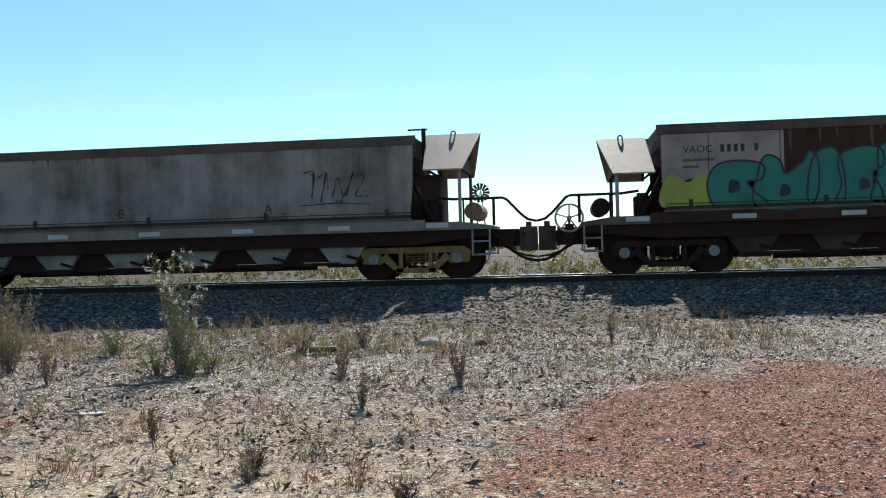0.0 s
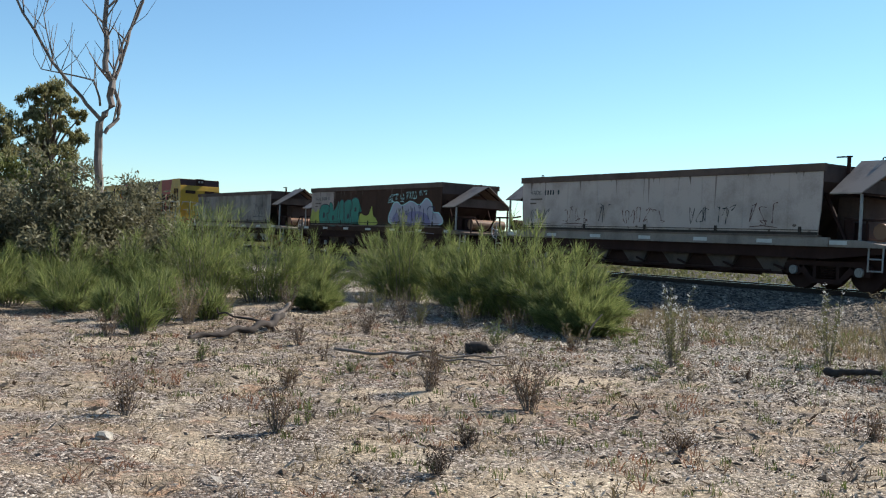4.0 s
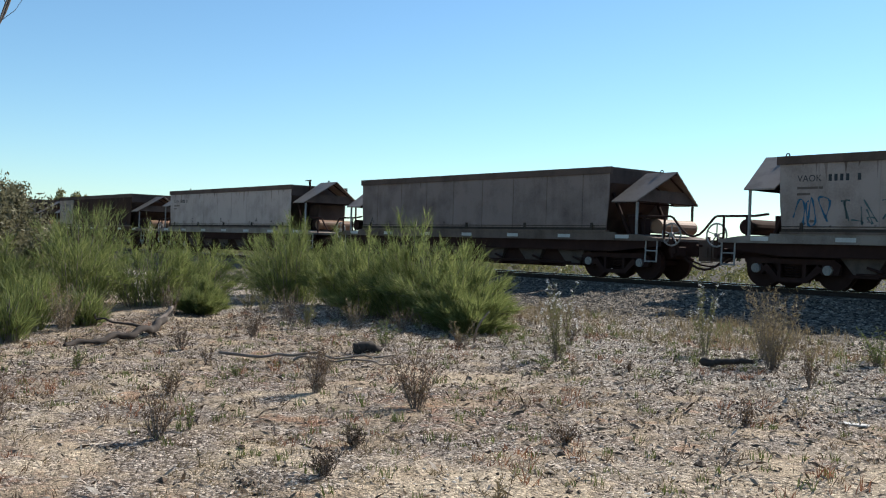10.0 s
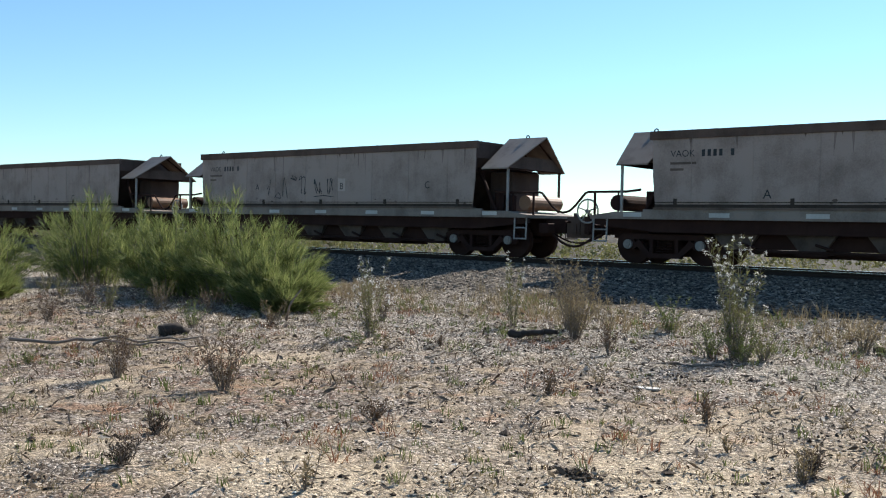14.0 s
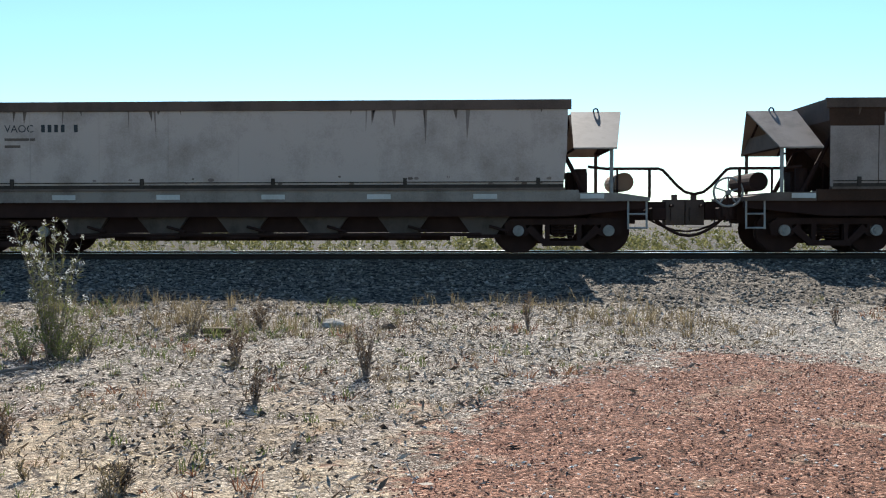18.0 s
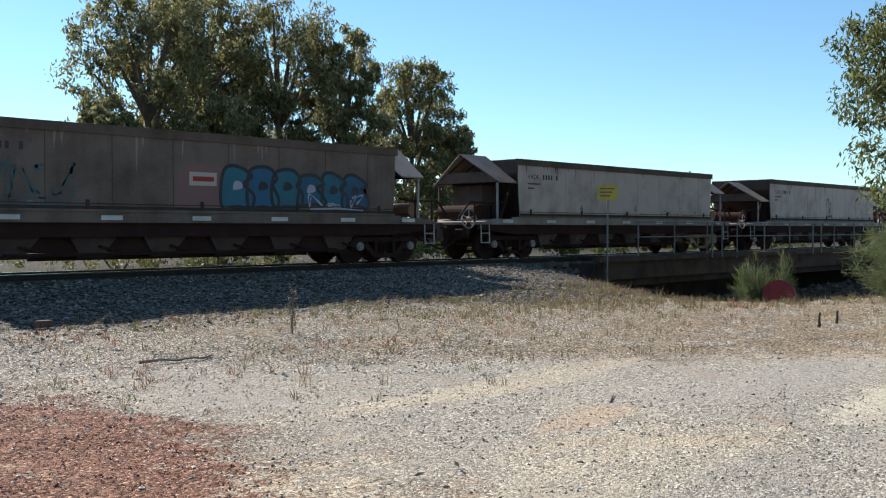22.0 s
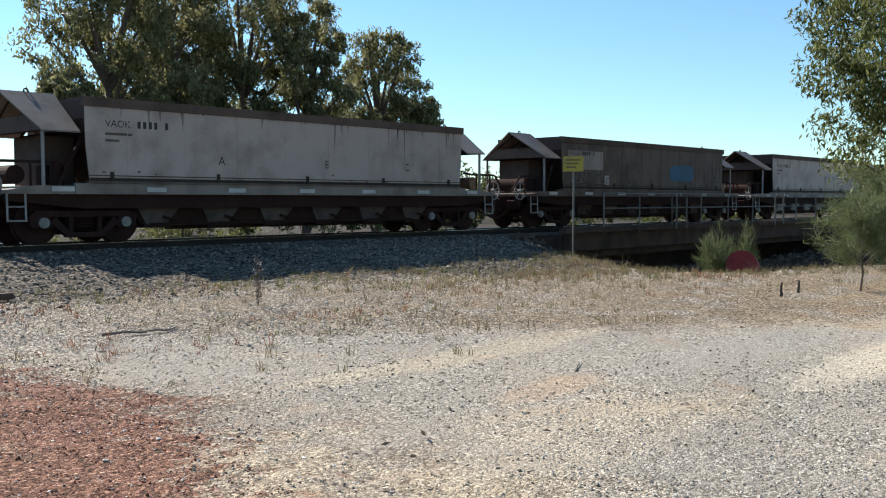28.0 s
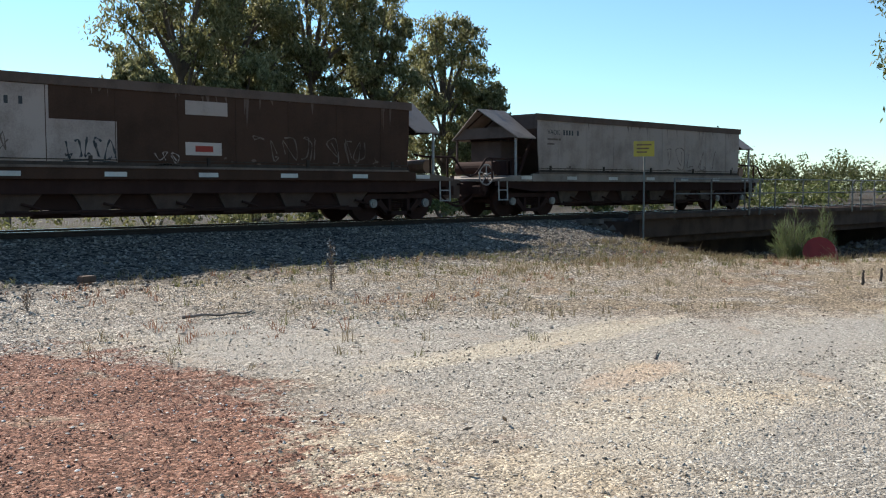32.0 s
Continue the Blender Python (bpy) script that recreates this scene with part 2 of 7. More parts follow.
STONES = stony("ballast_stone", [(0.0, (0.034, 0.027, 0.021)), (0.5, (0.165, 0.138, 0.110)), (0.8, (0.34, 0.29, 0.235)), (1.0, (0.62, 0.55, 0.46))], 9)
CHIPS = stony("stone_chip", [(0.0, (0.085, 0.070, 0.055)), (0.2, (0.22, 0.192, 0.155)), (0.6, (0.42, 0.378, 0.318)), (1.0, (0.80, 0.75, 0.66))], 12)
LITTER = stony("pale_litter", [(0.0, (0.030, 0.021, 0.015)), (0.4, (0.115, 0.085, 0.064)), (0.68, (0.27, 0.215, 0.162)), (0.95, (0.64, 0.57, 0.48))], 14)
PEBBLE = stony("road_pebble", [(0.0, (0.03, 0.025, 0.02)), (0.5, (0.12, 0.105, 0.085)), (0.85, (0.25, 0.22, 0.18)), (1.0, (0.55, 0.51, 0.45))], 14)
BLEACHED = stony("bleached_chip", [(0.0, (0.30, 0.27, 0.23)), (0.5, (0.55, 0.51, 0.45)), (1.0, (0.82, 0.78, 0.71))], 14)
CLOD = stony("dark_earth_clod", [(0.0, (0.02, 0.015, 0.011)), (0.7, (0.08, 0.056, 0.040)), (1.0, (0.19, 0.135, 0.09))], 20)
REDSTONES = stony("red_gravel", [(0.0, (0.045, 0.016, 0.011)), (0.5, (0.17, 0.068, 0.044)), (0.76, (0.29, 0.15, 0.105)), (0.84, (0.62, 0.53, 0.45))], 14)
GUMLEAF = leafy("gum_leaf", [(0.0, (0.058, 0.058, 0.022)), (0.5, (0.180, 0.170, 0.068)), (0.85, (0.34, 0.32, 0.165)), (1.0, (0.58, 0.53, 0.36))], 0.48, gloss=0.35)
GUMDARK = leafy("dark_gum_leaf", [(0.0, (0.034, 0.042, 0.012)), (0.5, (0.105, 0.122, 0.036)), (0.88, (0.22, 0.225, 0.085)), (1.0, (0.42, 0.40, 0.22))], 0.38, gloss=0.3)
FARLEAF = leafy("far_bushland_leaf", [(0.0, (0.030, 0.036, 0.014)), (0.6, (0.090, 0.098, 0.036)), (1.0, (0.19, 0.185, 0.085))], 0.35, gloss=0.15)
SALTLEAF = leafy("grey_green_leaf", [(0.0, (0.055, 0.052, 0.030)), (0.6, (0.155, 0.145, 0.085)), (1.0, (0.32, 0.30, 0.20))], 0.40, gloss=0.15)
BROOM = leafy("green_broom_foliage", [(0.0, (0.050, 0.066, 0.019)), (0.5, (0.138, 0.168, 0.054)), (1.0, (0.30, 0.31, 0.125))], 0.55, gloss=0.2)
SCRUB = leafy("dry_green_scrub", [(0.0, (0.06, 0.062, 0.022)), (0.6, (0.15, 0.15, 0.055)), (1.0, (0.30, 0.27, 0.14))], 0.4, gloss=0.15)
WATTLE = leafy("grey_green_wattle_foliage", [(0.0, (0.045, 0.064, 0.024)), (1.0, (0.19, 0.215, 0.10))], 0.45, gloss=0.2)
FIELDGRASS = leafy("green_grass_blade", [(0.0, (0.05, 0.075, 0.015)), (1.0, (0.17, 0.19, 0.055))], 0.4)
STRAW = leafy("dry_straw_blade", [(0.0, (0.095, 0.070, 0.036)), (0.6, (0.22, 0.170, 0.095)), (1.0, (0.38, 0.315, 0.205))], 0.35, gloss=0.2)
WEED = leafy("dry_weed_stem", [(0.0, (0.05, 0.03, 0.019)), (0.6, (0.125, 0.082, 0.05)), (1.0, (0.25, 0.185, 0.115))], 0.3, gloss=0.2)
DOCK = leafy("reddish_dock_leaf", [(0.0, (0.10, 0.040, 0.022)), (0.6, (0.26, 0.115, 0.062)), (1.0, (0.38, 0.23, 0.14))], 0.35, gloss=0.2)
DARKWEED = leafy("withered_weed_stem", [(0.0, (0.028, 0.02, 0.015)), (1.0, (0.11, 0.08, 0.055))], 0.2, gloss=0.2)
SEEDHEAD = leafy("white_seed_head", [(0.0, (0.5, 0.48, 0.44)), (1.0, (0.8, 0.78, 0.74))], 0.3, gloss=0.2)


def ground_material():
    def build(nt, b):
        geo = nt.nodes.new("ShaderNodeNewGeometry")
        pos = geo.outputs["Position"]
        sep = nt.nodes.new("ShaderNodeSeparateXYZ")
        nt.links.new(pos, sep.inputs[0])
        X, Y = sep.outputs[0], sep.outputs[1]
        n_big = noise_of(nt, pos, 0.35, 5)
        n_mid = noise_of(nt, pos, 1.6, 6, 0.65)
        n_fine = noise_of(nt, pos, 9, 5, 0.7)
        n_grit = noise_of(nt, pos, 45, 4, 0.75)

        def cells(scale, warp):
            """Random grey for each pebble, and the dome of the pebble."""
            v = nd(nt, "ShaderNodeTexVoronoi", Scale=scale, Randomness=1.0)
            add = nt.nodes.new("ShaderNodeVectorMath")
            add.operation = "MULTIPLY_ADD"
            nz = nd(nt, "ShaderNodeTexNoise", Scale=scale * 0.7, Detail=2.0)
            nt.links.new(pos, nz.inputs["Vector"])
            nt.links.new(nz.outputs["Color"], add.inputs[0])
            add.inputs[1].default_value = (warp, warp, warp)
            nt.links.new(pos, add.inputs[2])
            nt.links.new(add.outputs[0], v.inputs["Vector"])
            sp = nt.nodes.new("ShaderNodeSeparateColor")
            nt.links.new(v.outputs["Color"], sp.inputs[0])
            return sp.outputs[0], v.outputs["Distance"]

        def smooth(v, a, c):
            n = nt.nodes.new("ShaderNodeMapRange")
            n.interpolation_type = "SMOOTHSTEP"
            n.inputs["From Min"].default_value, n.inputs["From Max"].default_value = a, c
            nt.links.new(v, n.inputs["Value"])
            return n.outputs[0]
        c_big, d_big = cells(17.0, 0.06)
        c_small, d_small = cells(52.0, 0.03)
        jit = math_of(nt, "MULTIPLY", math_of(nt, "SUBTRACT", n_mid, 0.5), 3.0)
        jit2 = math_of(nt, "MULTIPLY", math_of(nt, "SUBTRACT", n_fine, 0.5), 1.4)
        yj = math_of(nt, "ADD", math_of(nt, "ADD", Y, jit), jit2)
        xj = math_of(nt, "ADD", math_of(nt, "ADD", X, jit), jit2)
        chips = math_of(nt, "ADD", math_of(nt, "MULTIPLY", c_small, 0.38), math_of(nt, "ADD", math_of(nt, "MULTIPLY", n_grit, 0.62), 0.0))
        # pale sandy soil with patches of brown and white litter
        soil = ramp(nt, n_fine, [(0.22, (0.10, 0.070, 0.046)), (0.45, (0.235, 0.180, 0.122)), (0.6, (0.34, 0.268, 0.188)), (0.78, (0.46, 0.375, 0.27))])
        litter = ramp(nt, chips, [(0.24, (0.030, 0.022, 0.016)), (0.42, (0.105, 0.081, 0.064)), (0.6, (0.21, 0.175, 0.145)), (0.80, (0.50, 0.45, 0.39))])
        col = mix(nt, smooth(n_mid, 0.38, 0.56), soil, litter)
        col = mix(nt, math_of(nt, "MULTIPLY", smooth(n_big, 0.50, 0.62), math_of(nt, "MULTIPLY", smooth(n_fine, 0.48, 0.62), 0.6)), col, (0.185, 0.088, 0.052))
        sand = ramp(nt, n_grit, [(0.3, (0.25, 0.195, 0.132)), (0.55, (0.41, 0.335, 0.24)), (0.75, (0.52, 0.44, 0.33))])
        sa = math_of(nt, "MULTIPLY", smooth(xj, -5.0, -2.4), math_of(nt, "MULTIPLY", smooth(yj, 6.6, 4.8), smooth(n_fine, 0.36, 0.52)))
        col = mix(nt, math_of(nt, "MULTIPLY", sa, 0.85), col, sand)
        # broad pale sand and broad leaf litter
        n_wide = noise_of(nt, pos, 0.55, 6, 0.62)
        col = mix(nt, math_of(nt, "MULTIPLY", smooth(n_wide, 0.52, 0.62), math_of(nt, "MULTIPLY", smooth(yj, 8.5, 5.5), 0.7)), col, sand)
        col = mix(nt, math_of(nt, "MULTIPLY", smooth(n_wide, 0.46, 0.36), 0.6), col, ramp(nt, chips, [(0.3, (0.035, 0.026, 0.019)), (0.55, (0.115, 0.088, 0.066)), (0.8, (0.30, 0.26, 0.215))]))
        col = mix(nt, math_of(nt, "MULTIPLY", smooth(noise_of(nt, pos, 1.25, 5, 0.68), 0.60, 0.67), 0.6), col, (0.25, 0.135, 0.078))
        # dark peaty scraps
        col = mix(nt, math_of(nt, "MULTIPLY", smooth(noise_of(nt, pos, 3.3, 5, 0.7), 0.60, 0.68), 0.65), col, (0.055, 0.041, 0.031))
        # grey gravel towards the track
        grav = ramp(nt, chips, [(0.26, (0.035, 0.030, 0.024)), (0.46, (0.16, 0.143, 0.120)), (0.62, (0.30, 0.270, 0.230)), (0.80, (0.64, 0.59, 0.52))])
        grav = mix(nt, math_of(nt, "MULTIPLY", smooth(n_mid, 0.5, 0.68), 0.6), grav, litter)
        col = mix(nt, math_of(nt, "MULTIPLY", smooth(yj, 6.4, 8.6), 0.75), col, grav)
        # compacted pale road with sandy blotches and pebbles
        road = ramp(nt, n_grit, [(0.3, (0.19, 0.166, 0.136)), (0.55, (0.305, 0.272, 0.228)), (0.75, (0.42, 0.378, 0.322))])
        road = mix(nt, math_of(nt, "MULTIPLY", smooth(n_big, 0.50, 0.64), 0.6), road, ramp(nt, n_grit, [(0.35, (0.31, 0.242, 0.160)), (0.65, (0.46, 0.375, 0.262))]))
        road = mix(nt, math_of(nt, "MULTIPLY", smooth(n_mid, 0.60, 0.70), 0.4), road, (0.31, 0.20, 0.12))
        peb = ramp(nt, chips, [(0.24, (0.04, 0.033, 0.026)), (0.48, (0.21, 0.188, 0.155)), (0.78, (0.58, 0.54, 0.47))])
        road = mix(nt, math_of(nt, "MULTIPLY", smooth(n_mid, 0.62, 0.40), 0.65), road, peb)
        edge = math_of(nt, "ADD", math_of(nt, "SUBTRACT", yj, 10.0), math_of(nt, "MULTIPLY", math_of(nt, "SUBTRACT", X, 4.5), 0.72))
        rd = math_of(nt, "MULTIPLY", smooth(xj, 3.2, 5.2), smooth(edge, 0.9, -0.7))
        col = mix(nt, rd, col, road)
        # sandy and rusty patches on the road: centre, half widths, colour, strength
        for cx, cy, rx, ry, tone, k in ((9.8, 3.7, 2.2, 0.40, (0.53, 0.465, 0.355), 0.6), (6.4, 5.1, 0.7, 0.25, (0.42, 0.28, 0.175), 0.38), (7.2, 6.6, 2.6, 0.35, (0.44, 0.365, 0.255), 0.45),
                                        (5.2, 4.0, 1.6, 0.5, (0.42, 0.35, 0.25), 0.3), (4.9, 8.3, 0.7, 1.3, (0.27, 0.245, 0.21), 0.75), (9.5, 4.9, 2.6, 0.5, (0.29, 0.265, 0.23), 0.6)):
            ex = math_of(nt, "DIVIDE", math_of(nt, "SUBTRACT", X, cx), rx)
            ey = math_of(nt, "DIVIDE", math_of(nt, "SUBTRACT", Y, cy), ry)
            er = math_of(nt, "ADD", math_of(nt, "ADD", math_of(nt, "MULTIPLY", ex, ex), math_of(nt, "MULTIPLY", ey, ey)), math_of(nt, "MULTIPLY", math_of(nt, "SUBTRACT", n_fine, 0.5), 2.2))
            er = math_of(nt, "ADD", er, math_of(nt, "MULTIPLY", math_of(nt, "SUBTRACT", n_mid, 0.5), 1.6))
            col = mix(nt, math_of(nt, "MULTIPLY", smooth(er, 1.3, 0.3), k), col, tone)
        # dry grass verge by the bridge
        verge = ramp(nt, chips, [(0.3, (0.060, 0.042, 0.024)), (0.5, (0.158, 0.120, 0.078)), (0.75, (0.33, 0.264, 0.180))])
        vg = math_of(nt, "MULTIPLY", smooth(xj, 3.5, 8.0), math_of(nt, "MULTIPLY", smooth(edge, -0.3, 1.6), smooth(yj, 14.8, 12.6)))
        col = mix(nt, math_of(nt, "MULTIPLY", vg, 0.8), col, verge)
        col = mix(nt, math_of(nt, "MULTIPLY", vg, math_of(nt, "MULTIPLY", smooth(noise_of(nt, pos, 0.9, 6, 0.7), 0.48, 0.60), 0.7)), col, grav)
        col = mix(nt, math_of(nt, "MULTIPLY", vg, math_of(nt, "MULTIPLY", smooth(noise_of(nt, pos, 0.7, 6, 0.7), 0.56, 0.66), 0.55)), col, (0.20, 0.125, 0.075))
        # red gravel patch
        dy = math_of(nt, "DIVIDE", math_of(nt, "SUBTRACT", Y, 6.5), 3.2)
        dx = math_of(nt, "DIVIDE", math_of(nt, "SUBTRACT", math_of(nt, "SUBTRACT", X, 1.75), math_of(nt, "MULTIPLY", dy, 0.8)), 2.1)
        rr = math_of(nt, "SQRT", math_of(nt, "ADD", math_of(nt, "MULTIPLY", dx, dx), math_of(nt, "MULTIPLY", dy, dy)))
        rr = math_of(nt, "ADD", rr, math_of(nt, "MULTIPLY", math_of(nt, "SUBTRACT", n_mid, 0.5), 1.3))
        rr = math_of(nt, "ADD", rr, math_of(nt, "MULTIPLY", math_of(nt, "SUBTRACT", n_fine, 0.5), 1.0))
        redc = ramp(nt, chips, [(0.24, (0.040, 0.016, 0.010)), (0.46, (0.132, 0.055, 0.034)), (0.66, (0.205, 0.098, 0.064)), (0.86, (0.52, 0.41, 0.33))])
        redc = mix(nt, math_of(nt, "MULTIPLY", smooth(n_mid, 0.54, 0.68), 0.6), redc, soil)
        col = mix(nt, math_of(nt, "MULTIPLY", smooth(rr, 1.12, 0.84), 0.93), col, redc)
        # ballast
        bal = ramp(nt, math_of(nt, "ADD", math_of(nt, "MULTIPLY", c_big, 0.6), math_of(nt, "MULTIPLY", n_grit, 0.4)), [(0.25, (0.016, 0.013, 0.010)), (0.5, (0.070, 0.057, 0.045)), (0.8, (0.22, 0.187, 0.150))])
        ye = math_of(nt, "ADD", yj, math_of(nt, "MULTIPLY", smooth(X, 10.0, 16.0), 1.3))
        col = mix(nt, smooth(ye, 12.8, 13.8), col, bal)
        # green field beyond the track
        field = ramp(nt, noise_of(nt, pos, 0.12, 8, 0.7), [(0.35, (0.105, 0.125, 0.032)), (0.6, (0.18, 0.20, 0.06)), (0.8, (0.27, 0.25, 0.105))])
        col = mix(nt, smooth(Y, 22.6, 24.0), col, field)
        # the gully's shade is put into the ground colour: by height, then by position
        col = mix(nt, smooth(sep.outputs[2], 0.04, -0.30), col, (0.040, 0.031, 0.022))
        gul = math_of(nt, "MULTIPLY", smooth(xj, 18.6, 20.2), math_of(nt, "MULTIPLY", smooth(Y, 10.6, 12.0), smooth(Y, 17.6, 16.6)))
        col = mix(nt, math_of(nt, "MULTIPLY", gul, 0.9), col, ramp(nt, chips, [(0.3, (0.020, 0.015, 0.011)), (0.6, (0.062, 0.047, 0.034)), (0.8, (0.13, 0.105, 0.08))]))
        # each grain and pebble has its own tone
        grain = ramp(nt, c_small, [(0.0, (0.60, 0.59, 0.58)), (0.45, (1.08, 1.08, 1.07)), (0.8, (1.38, 1.37, 1.36)), (1.0, (1.8, 1.78, 1.74))])
        grain = mix(nt, math_of(nt, "MULTIPLY", rd, 0.50), grain, (1.16, 1.15, 1.13))
        col = mix(nt, smooth(Y, 24.0, 21.0), col, mix(nt, 1.0, col, grain, "MULTIPLY"))
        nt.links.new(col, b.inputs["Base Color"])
        b.inputs["Roughness"].default_value = 0.95
        b.inputs["Specular IOR Level"].default_value = 0.15
        hgt = math_of(nt, "ADD", math_of(nt, "MULTIPLY", d_small, -0.5), math_of(nt, "ADD", math_of(nt, "MULTIPLY", n_grit, 0.7), math_of(nt, "MULTIPLY", n_fine, 1.0)))
        bump(nt, b, hgt, 0.85, 0.03)
    return material("trackside_ground", build)


GROUND = ground_material()


# ---- mesh helpers ----
def part(name, bm, mat, parent=None, label="", at=None):
    me = bpy.data.meshes.new(name)
    bm.to_mesh(me)
    bm.free()
    me.materials.append(mat)
    ob = new(name, me)
    if parent is not None:
        ob.parent = parent
    if at is not None:
        ob.matrix_basis = at
    if label:
        ob["label"] = label
    return ob


def share(name, me, parent, at):
    ob = new(name, me)
    ob.parent = parent
    ob.matrix_basis = at
    return ob


def thing(name, label, category, at=(0, 0, 0), rz=0, group="", kind=""):
    ob = new(name)
    ob.empty_display_size = 0.2
    ob.matrix_basis = pose(*at, 0, 0, rz)
    return tagged(ob, label, category, group, kind)


def box(bm, x0, x1, y0, y1, z0, z1):
    v = [bm.verts.new((x, y, z)) for x in (x0, x1) for y in (y0, y1) for z in (z0, z1)]
    for f in ((0, 1, 3, 2), (4, 6, 7, 5), (0, 4, 5, 1), (2, 3, 7, 6), (0, 2, 6, 4), (1, 5, 7, 3)):
        bm.faces.new([v[i] for i in f])
    return bm


def prism(bm, pts, y0, y1):
    """A polygon in x, z drawn out from y0 to y1."""
    a = [bm.verts.new((x, y0, z)) for x, z in pts]
    c = [bm.verts.new((x, y1, z)) for x, z in pts]
    bm.faces.new(a)
    bm.faces.new(c[::-1])
    n = len(pts)
    for i in range(n):
        bm.faces.new((a[i], c[i], c[(i + 1) % n], a[(i + 1) % n]))
    bmesh.ops.recalc_face_normals(bm, faces=bm.faces[:])
    return bm


def tube(bm, pts, r, n=8, r2=None):
    """A round bar along points."""
    pts = [Vector(p) for p in pts]
    rings = []
    for i, p in enumerate(pts):
        d = (pts[min(i + 1, len(pts) - 1)] - pts[max(i - 1, 0)]).normalized()
        u = d.cross(Vector((0, 0, 1)) if abs(d.z) < 0.9 else Vector((1, 0, 0))).normalized()
        w = d.cross(u)
        k = r if r2 is None else r + (r2 - r) * i / (len(pts) - 1)
        rings.append([bm.verts.new(p + u * k * math.cos(2 * math.pi * j / n) + w * k * math.sin(2 * math.pi * j / n)) for j in range(n)])
    for a, c in zip(rings, rings[1:]):
        for j in range(n):
            bm.faces.new((a[j], a[(j + 1) % n], c[(j + 1) % n], c[j]))
    bm.faces.new(rings[0][::-1])
    bm.faces.new(rings[-1])
    return bm


def torus(bm, c, axis, R, r, n=20, m=6):
    c, ax = Vector(c), Vector(axis).normalized()
    u = ax.orthogonal().normalized()
    w = ax.cross(u)
    rings = []
    for i in range(n):
        a = 2 * math.pi * i / n
        d = u * math.cos(a) + w * math.sin(a)
        rings.append([bm.verts.new(c + d * (R + r * math.cos(2 * math.pi * j / m)) + ax * r * math.sin(2 * math.pi * j / m)) for j in range(m)])
    for i in range(n):
        a, b = rings[i], rings[(i + 1) % n]
        for j in range(m):
            bm.faces.new((a[j], b[j], b[(j + 1) % m], a[(j + 1) % m]))
    return bm


def mesh_from(name, verts, faces, mat):
    me = bpy.data.meshes.new(name)
    me.from_pydata(verts, [], faces)
    me.materials.append(mat)
    return me


# ---- ground ----
def ground_z(x, y):
    """Height of the ground: a slow rise to the ballast bank, a field behind, a gully under the bridge."""
    z = np.interp(y, [-60, 2, 12, 13.5, 17.2, 18.0, 21.0, 21.7, 24.2, 60, 400], [0, 0, 0.15, 0.22, 0.54, 0.61, 0.61, 0.52, -0.35, -0.5, -0.6])
    edge = np.interp(y, [9.0, 11.5, 17.2, 30.0], [16.6, 17.6, 21.2, 24.0])
    g = np.clip((x - edge) / 2.5, 0, 1) * np.clip((46.0 - x) / 3, 0, 1) * np.clip((y - 9.3 + np.clip(0.4 * (x - 18.5), 0, 2.2)) / 2.2, 0, 1) * np.clip((34 - y) / 4.0, 0, 1)
    g = g * g * (3 - 2 * g)
    g = g * (1 - 0.45 * np.clip((y - 13.6) / 2.6, 0, 1) * np.clip((17.9 - y) / 0.6, 0, 1))
    roll = 0.03 * np.sin(x * 1.3 + 2 * np.sin(y * 0.9)) * np.sin(y * 1.1 + x * 0.4)
    near = np.clip((45 - np.abs(x)) / 5, 0, 1) * np.clip((y + 8) / 3, 0, 1) * np.clip((17.5 - y) / 1.5, 0, 1)
    lumps = 0.016 * np.sin(4.1 * x + 1.3 * np.sin(3.3 * y)) * np.sin(4.7 * y + 1.1 * np.sin(2.9 * x)) + 0.011 * np.sin(9.3 * x + 1.7 * np.sin(6.1 * y)) * np.sin(8.7 * y + 1.4 * np.sin(7.3 * x))
    road = np.clip((x - 3.5) / 1.5, 0, 1) * np.clip((10.0 - y - 0.72 * (x - 4.5)) / 1.5, 0, 1)
    return z - g * (z + 1.9) + (roll + lumps * (1 - 0.75 * road)) * near


def make_ground():
    xs = np.concatenate([np.linspace(-1800, -70, 18), np.linspace(-60, -24, 30), np.linspace(-23, 30, 380), np.linspace(31, 70, 30), np.linspace(90, 1800, 18)])
    ys = np.concatenate([np.linspace(-1500, -20, 12), np.linspace(-15, 0, 12), np.linspace(0.25, 26, 230), np.linspace(27, 70, 24), np.linspace(90, 2500, 20)])
    gx, gy = np.meshgrid(xs, ys, indexing="ij")
    gz = ground_z(gx, gy)
    rng = np.random.RandomState(3)
    near = (np.abs(gx) < 40) & (gy > -5) & (gy < 17)
    gz = gz + near * (rng.rand(*gz.shape) - 0.5) * 0.008
    nx, ny = gz.shape
    verts = np.stack([gx.ravel(), gy.ravel(), gz.ravel()], 1).tolist()
    faces = [(i * ny + j, (i + 1) * ny + j, (i + 1) * ny + j + 1, i * ny + j + 1) for i in range(nx - 1) for j in range(ny - 1)]
    me = mesh_from("ground", verts, faces, GROUND)
    for p in me.polygons:
        p.use_smooth = True
    tagged(new("ground", me), "sandy gravel trackside ground with a red gravel patch", "ground", kind="structure")


make_ground()


